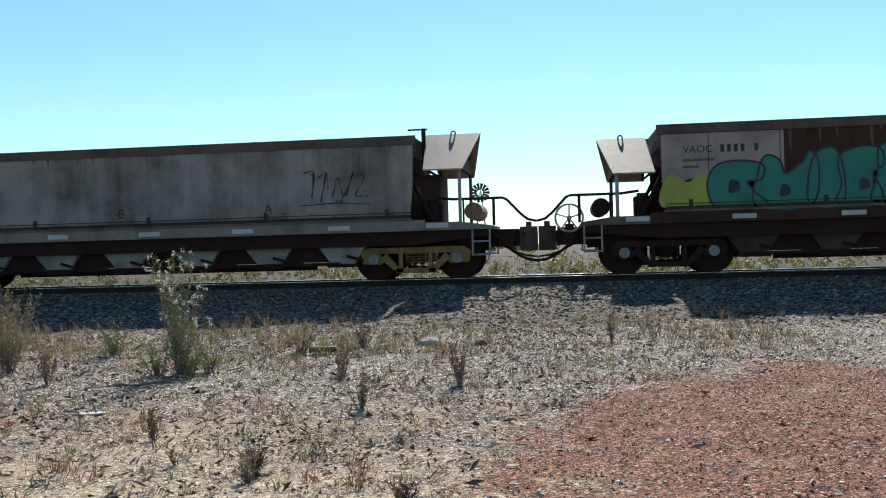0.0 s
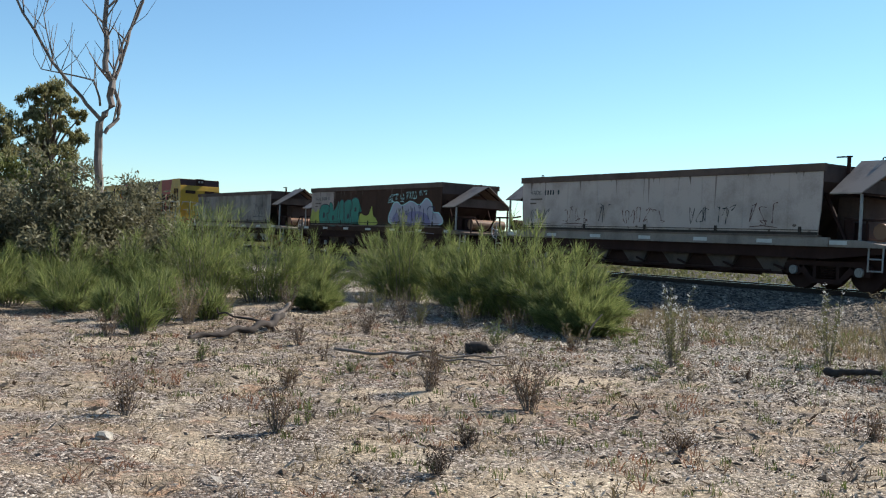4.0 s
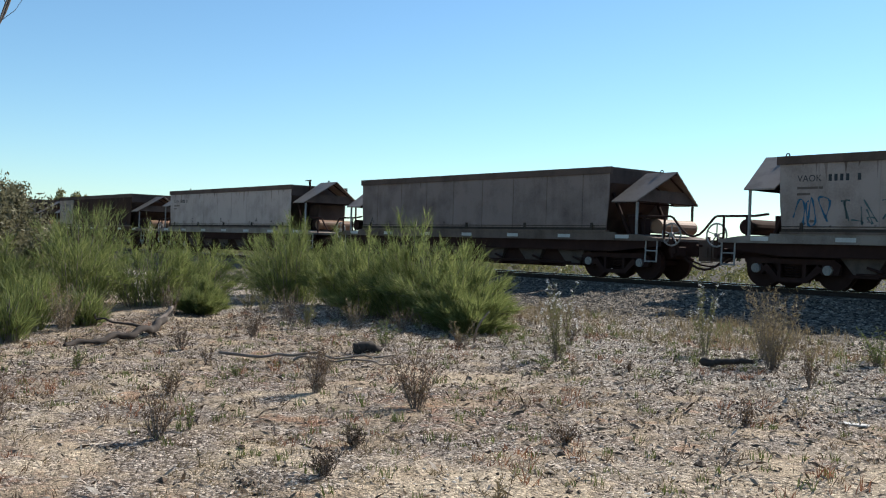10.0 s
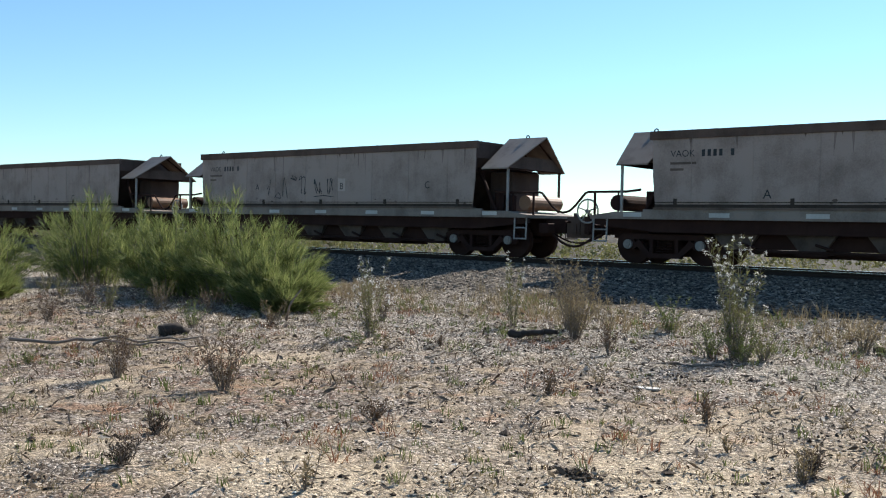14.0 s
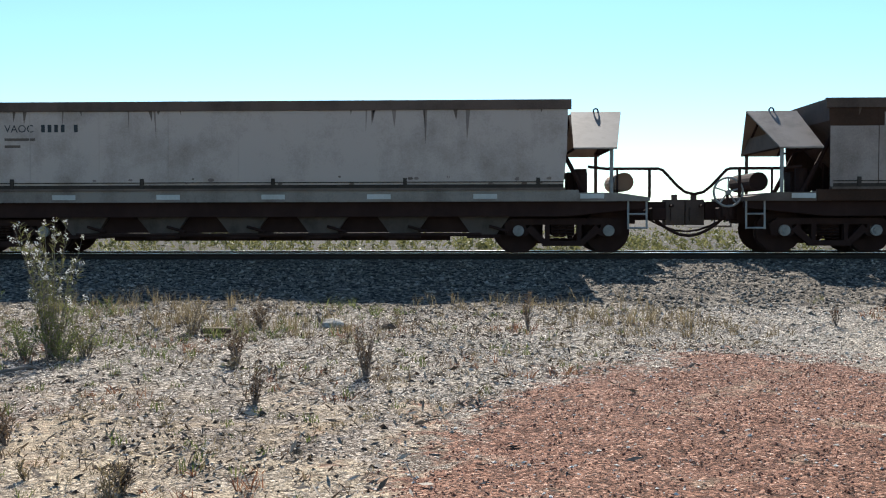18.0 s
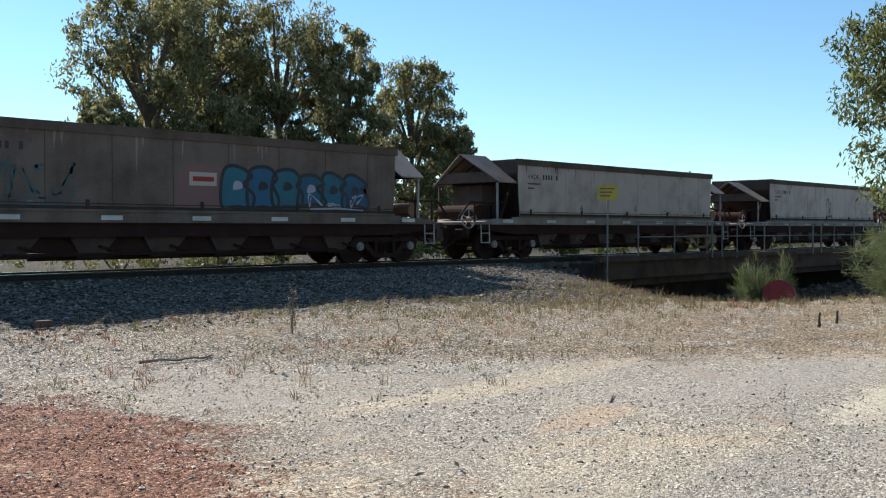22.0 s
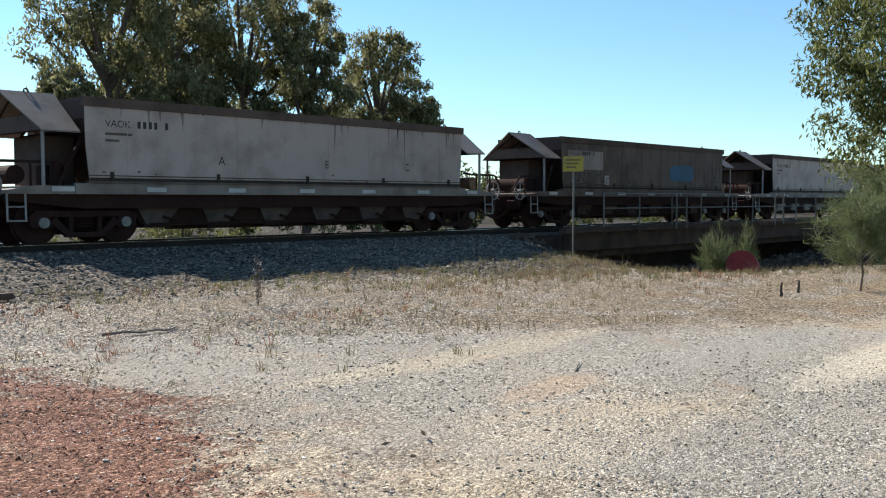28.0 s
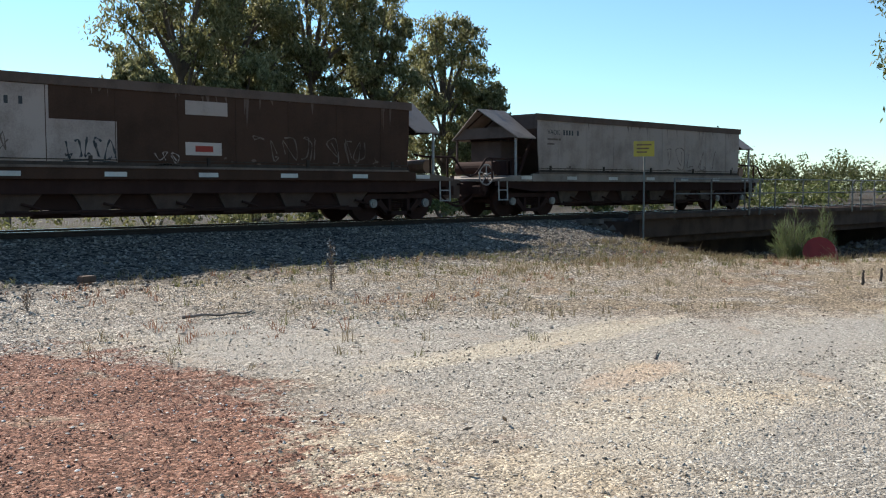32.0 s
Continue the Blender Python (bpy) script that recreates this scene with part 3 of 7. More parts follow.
def scatter_stones(name, label, n, xr, yr, size, mat, seed, keep=None, flat=0.7):
    """Many small stones lying on the ground, as one mesh."""
    rng = np.random.RandomState(seed)
    x = rng.uniform(*xr, n)
    y = rng.uniform(*yr, n)
    if keep is not None:
        k = keep(x, y, rng)
        x, y = x[k], y[k]
    n = len(x)
    z = ground_z(x, y)
    s = rng.uniform(size[0], size[1], n) * (0.6 + 0.8 * rng.rand(n) ** 3)
    base = np.array([(1, 0, 0), (0, 1, 0), (-1, 0, 0), (0, -1, 0), (0, 0, 1), (0, 0, -1)], float)
    fc = np.array([(0, 1, 4), (1, 2, 4), (2, 3, 4), (3, 0, 4), (1, 0, 5), (2, 1, 5), (3, 2, 5), (0, 3, 5)])
    v = base[None] * rng.uniform(0.55, 1.15, (n, 6, 1)) + rng.uniform(-0.25, 0.25, (n, 6, 3))
    a = rng.uniform(0, 6.283, n)
    ca, sa = np.cos(a)[:, None], np.sin(a)[:, None]
    v = np.stack([v[..., 0] * ca - v[..., 1] * sa, v[..., 0] * sa + v[..., 1] * ca, v[..., 2] * flat], -1) * s[:, None, None]
    v += np.stack([x, y, z + s * flat * 0.35], 1)[:, None, :]
    f = (fc[None] + 6 * np.arange(n)[:, None, None]).reshape(-1, 3)
    me = mesh_from(name, v.reshape(-1, 3).tolist(), f.tolist(), mat)
    return tagged(new(name, me), label, "stones", kind="stuff")


def in_red(x, y, k=1.0):
    wave = 0.16 * np.sin(x * 3.1 + 1.7 * np.sin(y * 1.9)) + 0.12 * np.sin(y * 4.3 + x * 1.3)
    d = (y - 6.5) / 3.2
    return ((x - 1.75 - 0.8 * d) / 2.1) ** 2 + d ** 2 + wave < k


scatter_stones("ballast", "loose grey ballast stones on the track shoulder", 34000, (-26, 21), (12.4, 18.2), (0.023, 0.044), STONES, 11,
               lambda x, y, r: (r.rand(len(x)) < np.clip((y - 12.2) / 1.8, 0.15, 1)) & ((x < 17.5) | (y > 15.5)), 0.6)
scatter_stones("ballast_bank", "pale ballast stones spilling down the end of the bank", 7000, (13.5, 21.5), (11.4, 17.2), (0.022, 0.045), STONES, 16,
               lambda x, y, r: x < 17.4 + (y - 11.4) * 0.6 + r.normal(size=len(x)) * 0.4)
scatter_stones("gravel", "pale chips and leaf litter on sandy soil", 24000, (-17, 20), (0.5, 13.2), (0.008, 0.024), LITTER, 12,
               lambda x, y, r: (r.rand(len(x)) < np.clip(0.25 + (y - 3) / 9 - 0.05 * np.maximum(x - 3, 0), 0.08, 1)) & ~in_red(x, y), 0.4)
scatter_stones("red_gravel", "red gravel chips in a patch", 36000, (-1.2, 5.2), (2.4, 10.4), (0.005, 0.013), REDSTONES, 13, lambda x, y, r: in_red(x, y, r.uniform(0.75, 1.3, len(x))), 0.6)
scatter_stones("stone_chips", "loose pale and dark stone chips", 115000, (-5.5, 17), (1.7, 13.0), (0.005, 0.016), CHIPS, 17,
               lambda x, y, r: (r.rand(len(x)) < np.where(x > 2.5, np.clip(0.75 * (5.0 - y + 0.6 * np.sin(1.3 * x)) + 0.12 * np.sin(2.1 * x + y), 0.16, 1) * np.clip((12.0 - x) / 4, 0.1, 1) + np.clip(0.35 * (y - 8.0), 0, 0.75) * np.clip((13.5 - x) / 5, 0.12, 1),
                                                           np.clip(0.30 + 0.5 * np.sin(0.9 * x + 2.1 * np.sin(0.8 * y) + 0.6) * np.sin(1.3 * y + 0.7 * x) + 0.09 * (y - 6), 0.08, 1))) & ~in_red(x, y, 0.12 + 1.15 * r.rand(len(x))), 0.5)
scatter_stones("coarse_chips", "coarse pale gravel pieces lying on the verge", 26000, (-9, 18), (6.5, 13.6), (0.012, 0.026), CHIPS, 18,
               lambda x, y, r: (r.rand(len(x)) < np.clip(0.25 * (y - 6), 0.1, 1) * np.clip((13.0 - x) / 4, 0.08, 1) * (0.5 + 0.5 * np.sin(0.8 * x + 1.5 * np.sin(0.9 * y)))) & ~in_red(x, y), 0.55)
scatter_stones("bleached_chips", "bleached white stone and bark chips in drifts", 6000, (-14, 4), (1.8, 13.0), (0.008, 0.022), BLEACHED, 19,
               lambda x, y, r: (np.sin(0.9 * x + 1.8 * np.sin(0.8 * y + 1)) * np.sin(1.1 * y + 0.5 * x) + 0.3 * r.normal(size=len(x)) > 0.38) & ~in_red(x, y), 0.4)
scatter_stones("leaf_crumbs", "dark crumbled leaves and twigs in drifts", 42000, (-15, 3), (1.8, 13.0), (0.007, 0.022), CLOD, 20,
               lambda x, y, r: (np.sin(1.3 * x + 1.5 * np.sin(1.1 * y)) * np.sin(1.6 * y - 0.6 * x) + 0.4 * r.normal(size=len(x)) > 0.30) & ~in_red(x, y), 0.6)
scatter_stones("pale_pieces", "scattered pale stones lying on red gravel", 2600, (-1.0, 5.0), (2.6, 10.2), (0.008, 0.018), BLEACHED, 22, lambda x, y, r: in_red(x, y, 1.25), 0.5)
scatter_stones("pebbles", "small dark and pale pebbles on a compacted road", 24000, (2.2, 17), (1.6, 11.0), (0.005, 0.014), PEBBLE, 14,
               lambda x, y, r: (r.rand(len(x)) < 0.55 + 0.45 * np.sin(x * 1.1 + 1.4 * np.sin(y * 1.3))) & ~in_red(x, y, 0.8), 0.7)
scatter_stones("earth_clods", "dark crumbling earth clods among litter", 420, (-14, 1.5), (1.7, 12.5), (0.012, 0.045), CLOD, 15, lambda x, y, r: ~in_red(x, y), 0.55)


def scatter_litter(name, label, n, xr, yr, length, mat, seed, keep):
    """Thin strips of bark, leaf and straw lying nearly flat, as one mesh."""
    rng = np.random.RandomState(seed)
    x, y = rng.uniform(*xr, n), rng.uniform(*yr, n)
    k = keep(x, y, rng)
    x, y = x[k], y[k]
    n = len(x)
    a = rng.uniform(0, 6.283, n)
    l = rng.uniform(*length, n) * (0.5 + rng.rand(n) ** 2)
    w = l * rng.uniform(0.08, 0.3, n)
    tilt, roll = rng.normal(size=n) * 0.4, rng.normal(size=n) * 0.7
    u = np.stack([np.cos(a) * np.cos(tilt), np.sin(a) * np.cos(tilt), np.sin(tilt)], 1)
    v = np.stack([-np.sin(a) * np.cos(roll), np.cos(a) * np.cos(roll), np.sin(roll)], 1)
    p = np.stack([x, y, ground_z(x, y) + 0.012 + np.abs(np.sin(tilt)) * l * 0.5], 1)
    L, W = (u * l[:, None]) / 2, (v * w[:, None]) / 2
    q = np.stack([p - L, p + W, p + L, p - W], 1).reshape(-1, 3)
    i = np.arange(n) * 4
    me = mesh_from(name, q.tolist(), np.stack([i, i + 1, i + 2, i + 3], 1).tolist(), mat)
    tagged(new(name, me), label, "litter", kind="stuff")


scatter_litter("bark_litter", "bleached bark strips and dry leaf litter", 95000, (-17, 6), (0.5, 13.2), (0.025, 0.10), LITTER, 21,
               lambda x, y, r: (r.rand(len(x)) < np.clip(0.42 + np.maximum(y - 3, 0) / 10 - 0.30 * np.maximum(x, 0), 0.02, 1)) & ~(in_red(x, y) & (r.rand(len(x)) < 0.85)))

# ---- track ----
def make_track():
    x0, x1 = -420.0, 420.0
    for s, name in ((-1, "near"), (1, "far")):
        y = TRACK_Y + s * 0.57
        bm = bmesh.new()
        prism(bm, [(-0.065, -0.16), (0.065, -0.16), (0.065, -0.145), (0.012, -0.12), (0.012, -0.045), (0.034, -0.035), (0.034, -0.004), (-0.034, -0.004), (-0.034, -0.035), (-0.012, -0.045), (-0.012, -0.12), (-0.065, -0.145)], x0, x1)
        ob = part("rail", bm, RAILM, None, "", pose(0, y, RAIL_Z, 0, 0, 0))
        for v in ob.data.vertices:
            v.co = Vector((v.co.y, v.co.x, v.co.z))
        tagged(ob, "rusty steel rail with a polished head", "rail", "rails of the track", "structure")
        bm = bmesh.new()
        box(bm, x0, x1, -0.03, 0.03, -0.004, 0.0)
        part("rail_head", bm, RAILTOP, ob, "bright worn rail head")
    bm = bmesh.new()
    box(bm, -0.115, 0.115, -1.05, 1.05, -0.30, -0.155)
    bmesh.ops.bevel(bm, geom=bm.edges[:], offset=0.012, segments=1, affect="EDGES")
    base = tagged(new("sleepers"), "dark timber railway sleepers bedded in ballast", "sleepers", kind="structure")
    base.matrix_basis = pose(0, TRACK_Y, RAIL_Z)
    first = part("sleeper", bm, SLEEPER, base, "", pose(-40.0, 0, 0))
    for i in range(1, 130):
        share("sleeper", first.data, base, pose(-40.0 + 0.65 * i, 0.03 * math.sin(i * 7.1), 0.004 * math.sin(i * 3.7), 0, 0, 0.8 * math.sin(i * 5.3)))


make_track()


# ---- wagons ----
def glyphs(body, size, fat=0.0, cache={}):
    """A flat mesh of the built-in font, in x and y, from its lower left corner."""
    key = (body, size, fat)
    if key not in cache:
        cu = bpy.data.curves.new("lettering", "FONT")
        cu.body, cu.size, cu.resolution_u, cu.offset = body, size, 3, fat
        ob = new("lettering", cu)
        dg = bpy.context.evaluated_depsgraph_get()
        cache[key] = bpy.data.meshes.new_from_object(ob.evaluated_get(dg))
        bpy.data.objects.remove(ob)
        bpy.data.curves.remove(cu)
    return cache[key].copy()


SIDE_Y = -HALF_W - 0.004


def lettering(parent, body, x, z, size, mat, name="lettering", lift=0.0, sx=1.0, fat=0.0):
    me = glyphs(body, size, fat)
    me.materials.clear()
    me.materials.append(mat)
    ob = new(name, me)
    ob.parent = parent
    ob.matrix_basis = pose(x, SIDE_Y - lift, z, 90, 0, 0) @ Matrix.Diagonal((sx, 1, 1, 1))
    return ob


def plate(parent, x0, x1, z0, z1, mat, name="paint_patch", lift=0.0):
    bm = bmesh.new()
    box(bm, x0, x1, SIDE_Y - lift, SIDE_Y + 0.003 - lift, z0, z1)
    return part(name, bm, mat, parent)


def ribbon(bm, pts, w, y, even=False):
    """A flat painted stroke on the wagon side."""
    prev = None
    for i, (x, z) in enumerate(pts):
        a, b = pts[max(i - 1, 0)], pts[min(i + 1, len(pts) - 1)]
        d = Vector((b[0] - a[0], b[1] - a[1]))
        d = d.normalized() if d.length > 1e-6 else Vector((1, 0))
        k = w * (0.9 if even else 0.6 + 0.4 * math.sin(i * 1.7))
        p = (bm.verts.new((x - d.y * k, y, z + d.x * k)), bm.verts.new((x + d.y * k, y, z - d.x * k)))
        if prev:
            bm.faces.new((prev[0], prev[1], p[1], p[0]))
        prev = p


def scrawl(parent, x0, x1, z0, z1, seed, n=5, mat=None, w=0.019, lift=0.004, name="scrawl"):
    """A tag of looping strokes that cannot be read."""
    rng = random.Random(seed)
    bm = bmesh.new()
    dx = (x1 - x0) / n
    for i in range(n):
        cx, h = x0 + dx * i, z1 - z0
        k = rng.randrange(3, 6)
        ctl = [(cx + dx * rng.uniform(-0.05, 1.05), z0 + h * ((j + rng.randrange(2)) % 2 * 0.75 + rng.uniform(0, 0.3))) for j in range(k + 1)]
        pts = []
        for j in range(k):
            p0, p1, p2, p3 = (Vector(ctl[min(max(j + q, 0), k)]) for q in (-1, 0, 1, 2))
            for u in (0, 0.25, 0.5, 0.75):
                q = 0.5 * (2 * p1 + (p2 - p0) * u + (2 * p0 - 5 * p1 + 4 * p2 - p3) * u * u + (3 * p1 - p0 - 3 * p2 + p3) * u ** 3)
                pts.append((q.x, min(max(q.y, 1.25), 2.66)))
        ribbon(bm, pts, w, SIDE_Y - lift)
    if rng.random() < 0.5:
        ribbon(bm, [(x0, z0 - 0.05), ((x0 + x1) / 2, z0 - 0.02), (x1, z0 - 0.06)], w * 0.8, SIDE_Y - lift)
    return part(name, bm, mat or BLACKINK, parent)


def blob(parent, outline, mat, lift, name="paint_patch", edge=None, edge_w=0.03):
    """A flat painted shape with a rounded outline through the given points."""
    pts = []
    n = len(outline)
    for i in range(n):
        p0, p1, p2, p3 = (Vector(outline[(i + k) % n]) for k in (-1, 0, 1, 2))
        for s in range(5):
            u = s / 5
            pts.append(0.5 * ((2 * p1) + (p2 - p0) * u + (2 * p0 - 5 * p1 + 4 * p2 - p3) * u * u + (3 * p1 - p0 - 3 * p2 + p3) * u ** 3))
    bm = bmesh.new()
    vs = [bm.verts.new((p.x, SIDE_Y - lift, p.y)) for p in pts]
    f = bm.faces.new(vs)
    bmesh.ops.triangulate(bm, faces=[f])
    ob = part(name, bm, mat, parent)
    if edge:
        bm = bmesh.new()
        ribbon(bm, [(p.x, p.y) for p in pts] + [(pts[0].x, pts[0].y)], edge_w, SIDE_Y - lift - 0.003, True)
        part("outline", bm, edge, parent)
    return ob


def make_bogie(parent, x, frame_mat, mirror):
    """A three-piece bogie with two wheelsets; returns the bogie."""
    bm = bmesh.new()
    for s in (-1, 1):
        y0, y1 = (0.80 * s, 0.93 * s) if s > 0 else (-0.93, -0.80)
        # arched side frame with two windows
        prism(bm, [(-1.12, 0.56), (-0.98, 0.66), (0.98, 0.66), (1.12, 0.56), (1.05, 0.54), (-1.05, 0.54)], y0, y1)
        for k in (-1, 1):
            prism(bm, [(k * 1.12, 0.56), (k * 0.98, 0.56), (k * 0.72, 0.54), (k * 0.64, 0.38), (k * 0.72, 0.32), (k * 1.08, 0.34)], y0 + 0.01, y1 - 0.01)
            prism(bm, [(k * 0.72, 0.44), (k * 0.60, 0.54), (k * 0.30, 0.22), (k * 0.36, 0.14)], y0, y1)
            prism(bm, [(k * 0.26, 0.56), (k * 0.34, 0.56), (k * 0.34, 0.16), (k * 0.26, 0.16)], y0, y1)
        prism(bm, [(-0.40, 0.14), (0.40, 0.14), (0.40, 0.24), (-0.40, 0.24)], y0, y1)
    box(bm, -0.22, 0.22, -0.8, 0.8, 0.34, 0.58)
    bogie = part("bogie", bm, frame_mat, parent, "", pose(x, 0, 0))
    for s in (-1, 1):
        for k in (-0.13, 0.0, 0.13):
            bm = bmesh.new()
            for j in range(5):
                torus(bm, (k, 0.865 * s, 0.28 + 0.055 * j), (0, 0, 1), 0.05, 0.016, 7, 3)
            part("spring", bm, UNDER, bogie)
        for k in (-0.85, 0.85):
            bm = bmesh.new()
            tube(bm, [(k, 0.90 * s, 0.43), (k, 0.98 * s, 0.43)], 0.105, 14)
            tube(bm, [(k, 0.98 * s, 0.43), (k, 1.0 * s, 0.43)], 0.06, 8)
            part("axle_cap", bm, CREAM, bogie, "pale round axle cap")
    for k in (-0.85, 0.85):
        bm = bmesh.new()
        for s in (-1, 1):
            tube(bm, [(0, 0.50 * s, 0), (0, 0.53 * s, 0)], 0.455, 28)
            tube(bm, [(0, 0.53 * s, 0), (0, 0.64 * s, 0)], 0.43, 28)
            tube(bm, [(0, 0.64 * s, 0), (0, 0.67 * s, 0)], 0.13, 12)
        tube(bm, [(0, -0.9, 0), (0, 0.9, 0)], 0.07, 10)
        part("wheelset", bm, UNDER, bogie, "", pose(k, 0, 0.43))
    return bogie


def make_hand_wheel(parent, x, y, z, mat):
    bm = bmesh.new()
    torus(bm, (0, 0, 0), (0, 1, 0), 0.27, 0.022, 22, 6)
    tube(bm, [(0, -0.04, 0), (0, 0.06, 0)], 0.05, 8)
    for j in range(5):
        a = 2 * math.pi * j / 5 + 0.3
        tube(bm, [(0.04 * math.cos(a), 0, 0.04 * math.sin(a)), (0.26 * math.cos(a), 0, 0.26 * math.sin(a))], 0.016, 5)
    w = part("brake_wheel", bm, mat, parent, "spoked hand brake wheel", pose(x, y, z))
    bm = bmesh.new()
    tube(bm, [(0, 0.05, 0), (0, 0.05, -0.55)], 0.03, 6)
    box(bm, -0.09, 0.09, 0.03, 0.16, -0.45, -0.12)
    part("brake_stand", bm, UNDER, w)


def make_wagon_end(w, s, wheel_kind, low, paint):
    """The open end platform with canopy; s = -1 for the end at x = 0, 1 for the far end."""
    e = 0.0 if s < 0 else BOX_L

    def X(d):
        return e + s * d
    # gabled canopy
    zr, ze = (2.76, 1.97) if low else (3.0, 2.18)
    ri, ro, ei, eo = (0.18, 1.16, 0.10, 0.9) if low else ((0.1, 1.25, 0.2, 0.98) if s > 0 else (0.0, 1.12, 0.1, 0.86))
    for k in (-1, 1):
        bm = bmesh.new()
        th = 0.03
        pts = [(0.0, zr), (1.28 * k, ze)]
        vs = []
        for a_, b_ in ((ri, ei), (ro, eo)):
            for y, z in pts:
                xx = X(a_) if y == 0.0 else X(b_)
                vs.append(bm.verts.new((xx, y, z)))
                vs.append(bm.verts.new((xx, y, z - th)))
        for f in ((0, 2, 6, 4), (1, 5, 7, 3), (0, 4, 5, 1), (2, 3, 7, 6), (0, 1, 3, 2), (4, 6, 7, 5)):
            bm.faces.new([vs[i] for i in f])
        bmesh.ops.recalc_face_normals(bm, faces=bm.faces[:])
        part("canopy_sheet", bm, CANOPY, w, "rust-stained sloping canopy sheet")
    bm = bmesh.new()
    tube(bm, [(X(ri), 0, zr - 0.06), (X(ro - 0.02), 0, zr - 0.06)], 0.03, 6)
    for d in (ei + 0.05, eo - 0.05):
        tube(bm, [(X(d), -1.2, ze), (X(d), 0, zr - 0.07), (X(d), 1.2, ze)], 0.025, 6)
        tube(bm, [(X(d), -1.2, ze), (X(d), 1.2, ze)], 0.025, 6)
    part("canopy_frame", bm, UNDER, w)
    bm = bmesh.new()
    torus(bm, (X((ri + ro) / 2), 0, zr + 0.015), (0, 1, 0), 0.045, 0.016, 12, 5)
    part("lifting_ring", bm, UNDER, w)
    bm = bmesh.new()
    v = [bm.verts.new((X(eo - 0.02), y, z)) for y, z in ((-1.2, ze), (1.2, ze), (0.75, ze + 0.3), (-0.75, ze + 0.3))]
    bm.faces.new(v)
    r_ = bmesh.ops.extrude_face_region(bm, geom=bm.faces[:])
    for q in r_["geom"]:
        if isinstance(q, bmesh.types.BMVert):
            q.co.x -= 0.02
    bmesh.ops.recalc_face_normals(bm, faces=bm.faces[:])
    part("canopy_valance", bm, CAP, w, "rusty gable board")
    for k in (-1, 1):
        bm = bmesh.new()
        tube(bm, [(X(eo - 0.08), 1.14 * k, 1.1), (X(eo - 0.08), 1.14 * k, ze + 0.06)], 0.035, 8)
        part("canopy_post", bm, CAP if k > 0 else STEEL, w)
    # deck, sloping hopper end sheet, tank, coupler
    bm = bmesh.new()
    prism(bm, [(X(-0.1), 1.14), (X(0.9), 1.14), (X(1.52), 1.05), (X(1.52), 0.98), (X(-0.1), 0.98)], -1.22, 1.22)
    part("end_deck", bm, TAUPE if paint in (BROWN, DARKGREY, TAUPE, DIMGREY) else SILLP, w, "worn end platform")
    bm = bmesh.new()
    prism(bm, [(X(0.0), 2.80), (X(0.0), 2.45), (X(-1.25), 1.16), (X(-1.31), 1.2), (X(-0.06), 2.47), (X(-0.06), 2.80)], -1.235, 1.235)
    part("end_sheet", bm, DARKGREY, w, "sloping hopper end sheet")
    for k in (-0.85, 0.85):
        bm = bmesh.new()
        tube(bm, [(X(-0.2), k, 2.2), (X(0.35), k, 1.14)], 0.045, 6)
        part("end_brace", bm, UNDER, w)
        bm = bmesh.new()
        box(bm, min(X(-0.75), X(-0.65)), max(X(-0.75), X(-0.65)), k - 0.05, k + 0.05, 1.14, 1.85)
        part("end_stanchion", bm, UNDER, w)
    bm = bmesh.new()
    box(bm, min(X(0.05), X(0.45)), max(X(0.05), X(0.45)), -0.5, -0.1, 1.14, 1.55)
    bmesh.ops.bevel(bm, geom=bm.edges[:], offset=0.02, segments=1, affect="EDGES")
    part("valve_box", bm, UNDER, w)
    if not low:
        bm = bmesh.new()
        box(bm, min(X(-0.3), X(0.42)), max(X(-0.3), X(0.42)), -0.25, 0.95, 1.14, 2.15)
        bmesh.ops.bevel(bm, geom=bm.edges[:], offset=0.03, segments=1, affect="EDGES")
        part("gear_cabinet", bm, DARKGREY, w, "dark discharge gear cabinet")
    bm = bmesh.new()
    tube(bm, [(X(0.3), -0.65, 1.14), (X(0.3), -0.65, 1.6)], 0.12, 10)
    part("brake_cylinder", bm, UNDER, w)
    bm = bmesh.new()
    tube(bm, [(X(1.12), -0.72, 1.35), (X(1.12), -0.67, 1.35), (X(1.12), 0.67, 1.35), (X(1.12), 0.72, 1.35)], 0.18, 16)
    part("air_tank", bm, TANK if s > 0 else UNDER, w, "round air reservoir")
    bm = bmesh.new()
    box(bm, min(X(1.4), X(2.0)), max(X(1.4), X(2.0)), -0.22, 0.22, 0.62, 0.98)
    box(bm, min(X(1.95), X(2.38)), max(X(1.95), X(2.38)), -0.11, 0.14, 0.68, 0.92)
    tube(bm, [(X(2.1), -0.45, 0.9), (X(2.1), 0.45, 0.9)], 0.03, 6)
    part("coupler", bm, UNDER, w, "heavy automatic coupler")
    bm = bmesh.new()
    box(bm, min(X(2.02), X(2.375)), max(X(2.02), X(2.375)), -0.21, 0.19, 0.52, 1.02)
    box(bm, min(X(2.10), X(2.30)), max(X(2.10), X(2.30)), -0.26, -0.20, 0.60, 0.86)
    tube(bm, [(X(2.2), -0.1, 1.0), (X(2.2), -0.1, 1.12)], 0.06, 8)
    part("coupler_head", bm, CAP, w, "rusty cast coupler head")
    bm = bmesh.new()
    box(bm, min(X(1.62), X(1.9)), max(X(1.62), X(1.9)), -0.85, -0.55, 0.62, 0.86)
    bmesh.ops.bevel(bm, geom=bm.edges[:], offset=0.02, segments=1, affect="EDGES")
    part("air_valve", bm, UNDER, w)
    bm = bmesh.new()
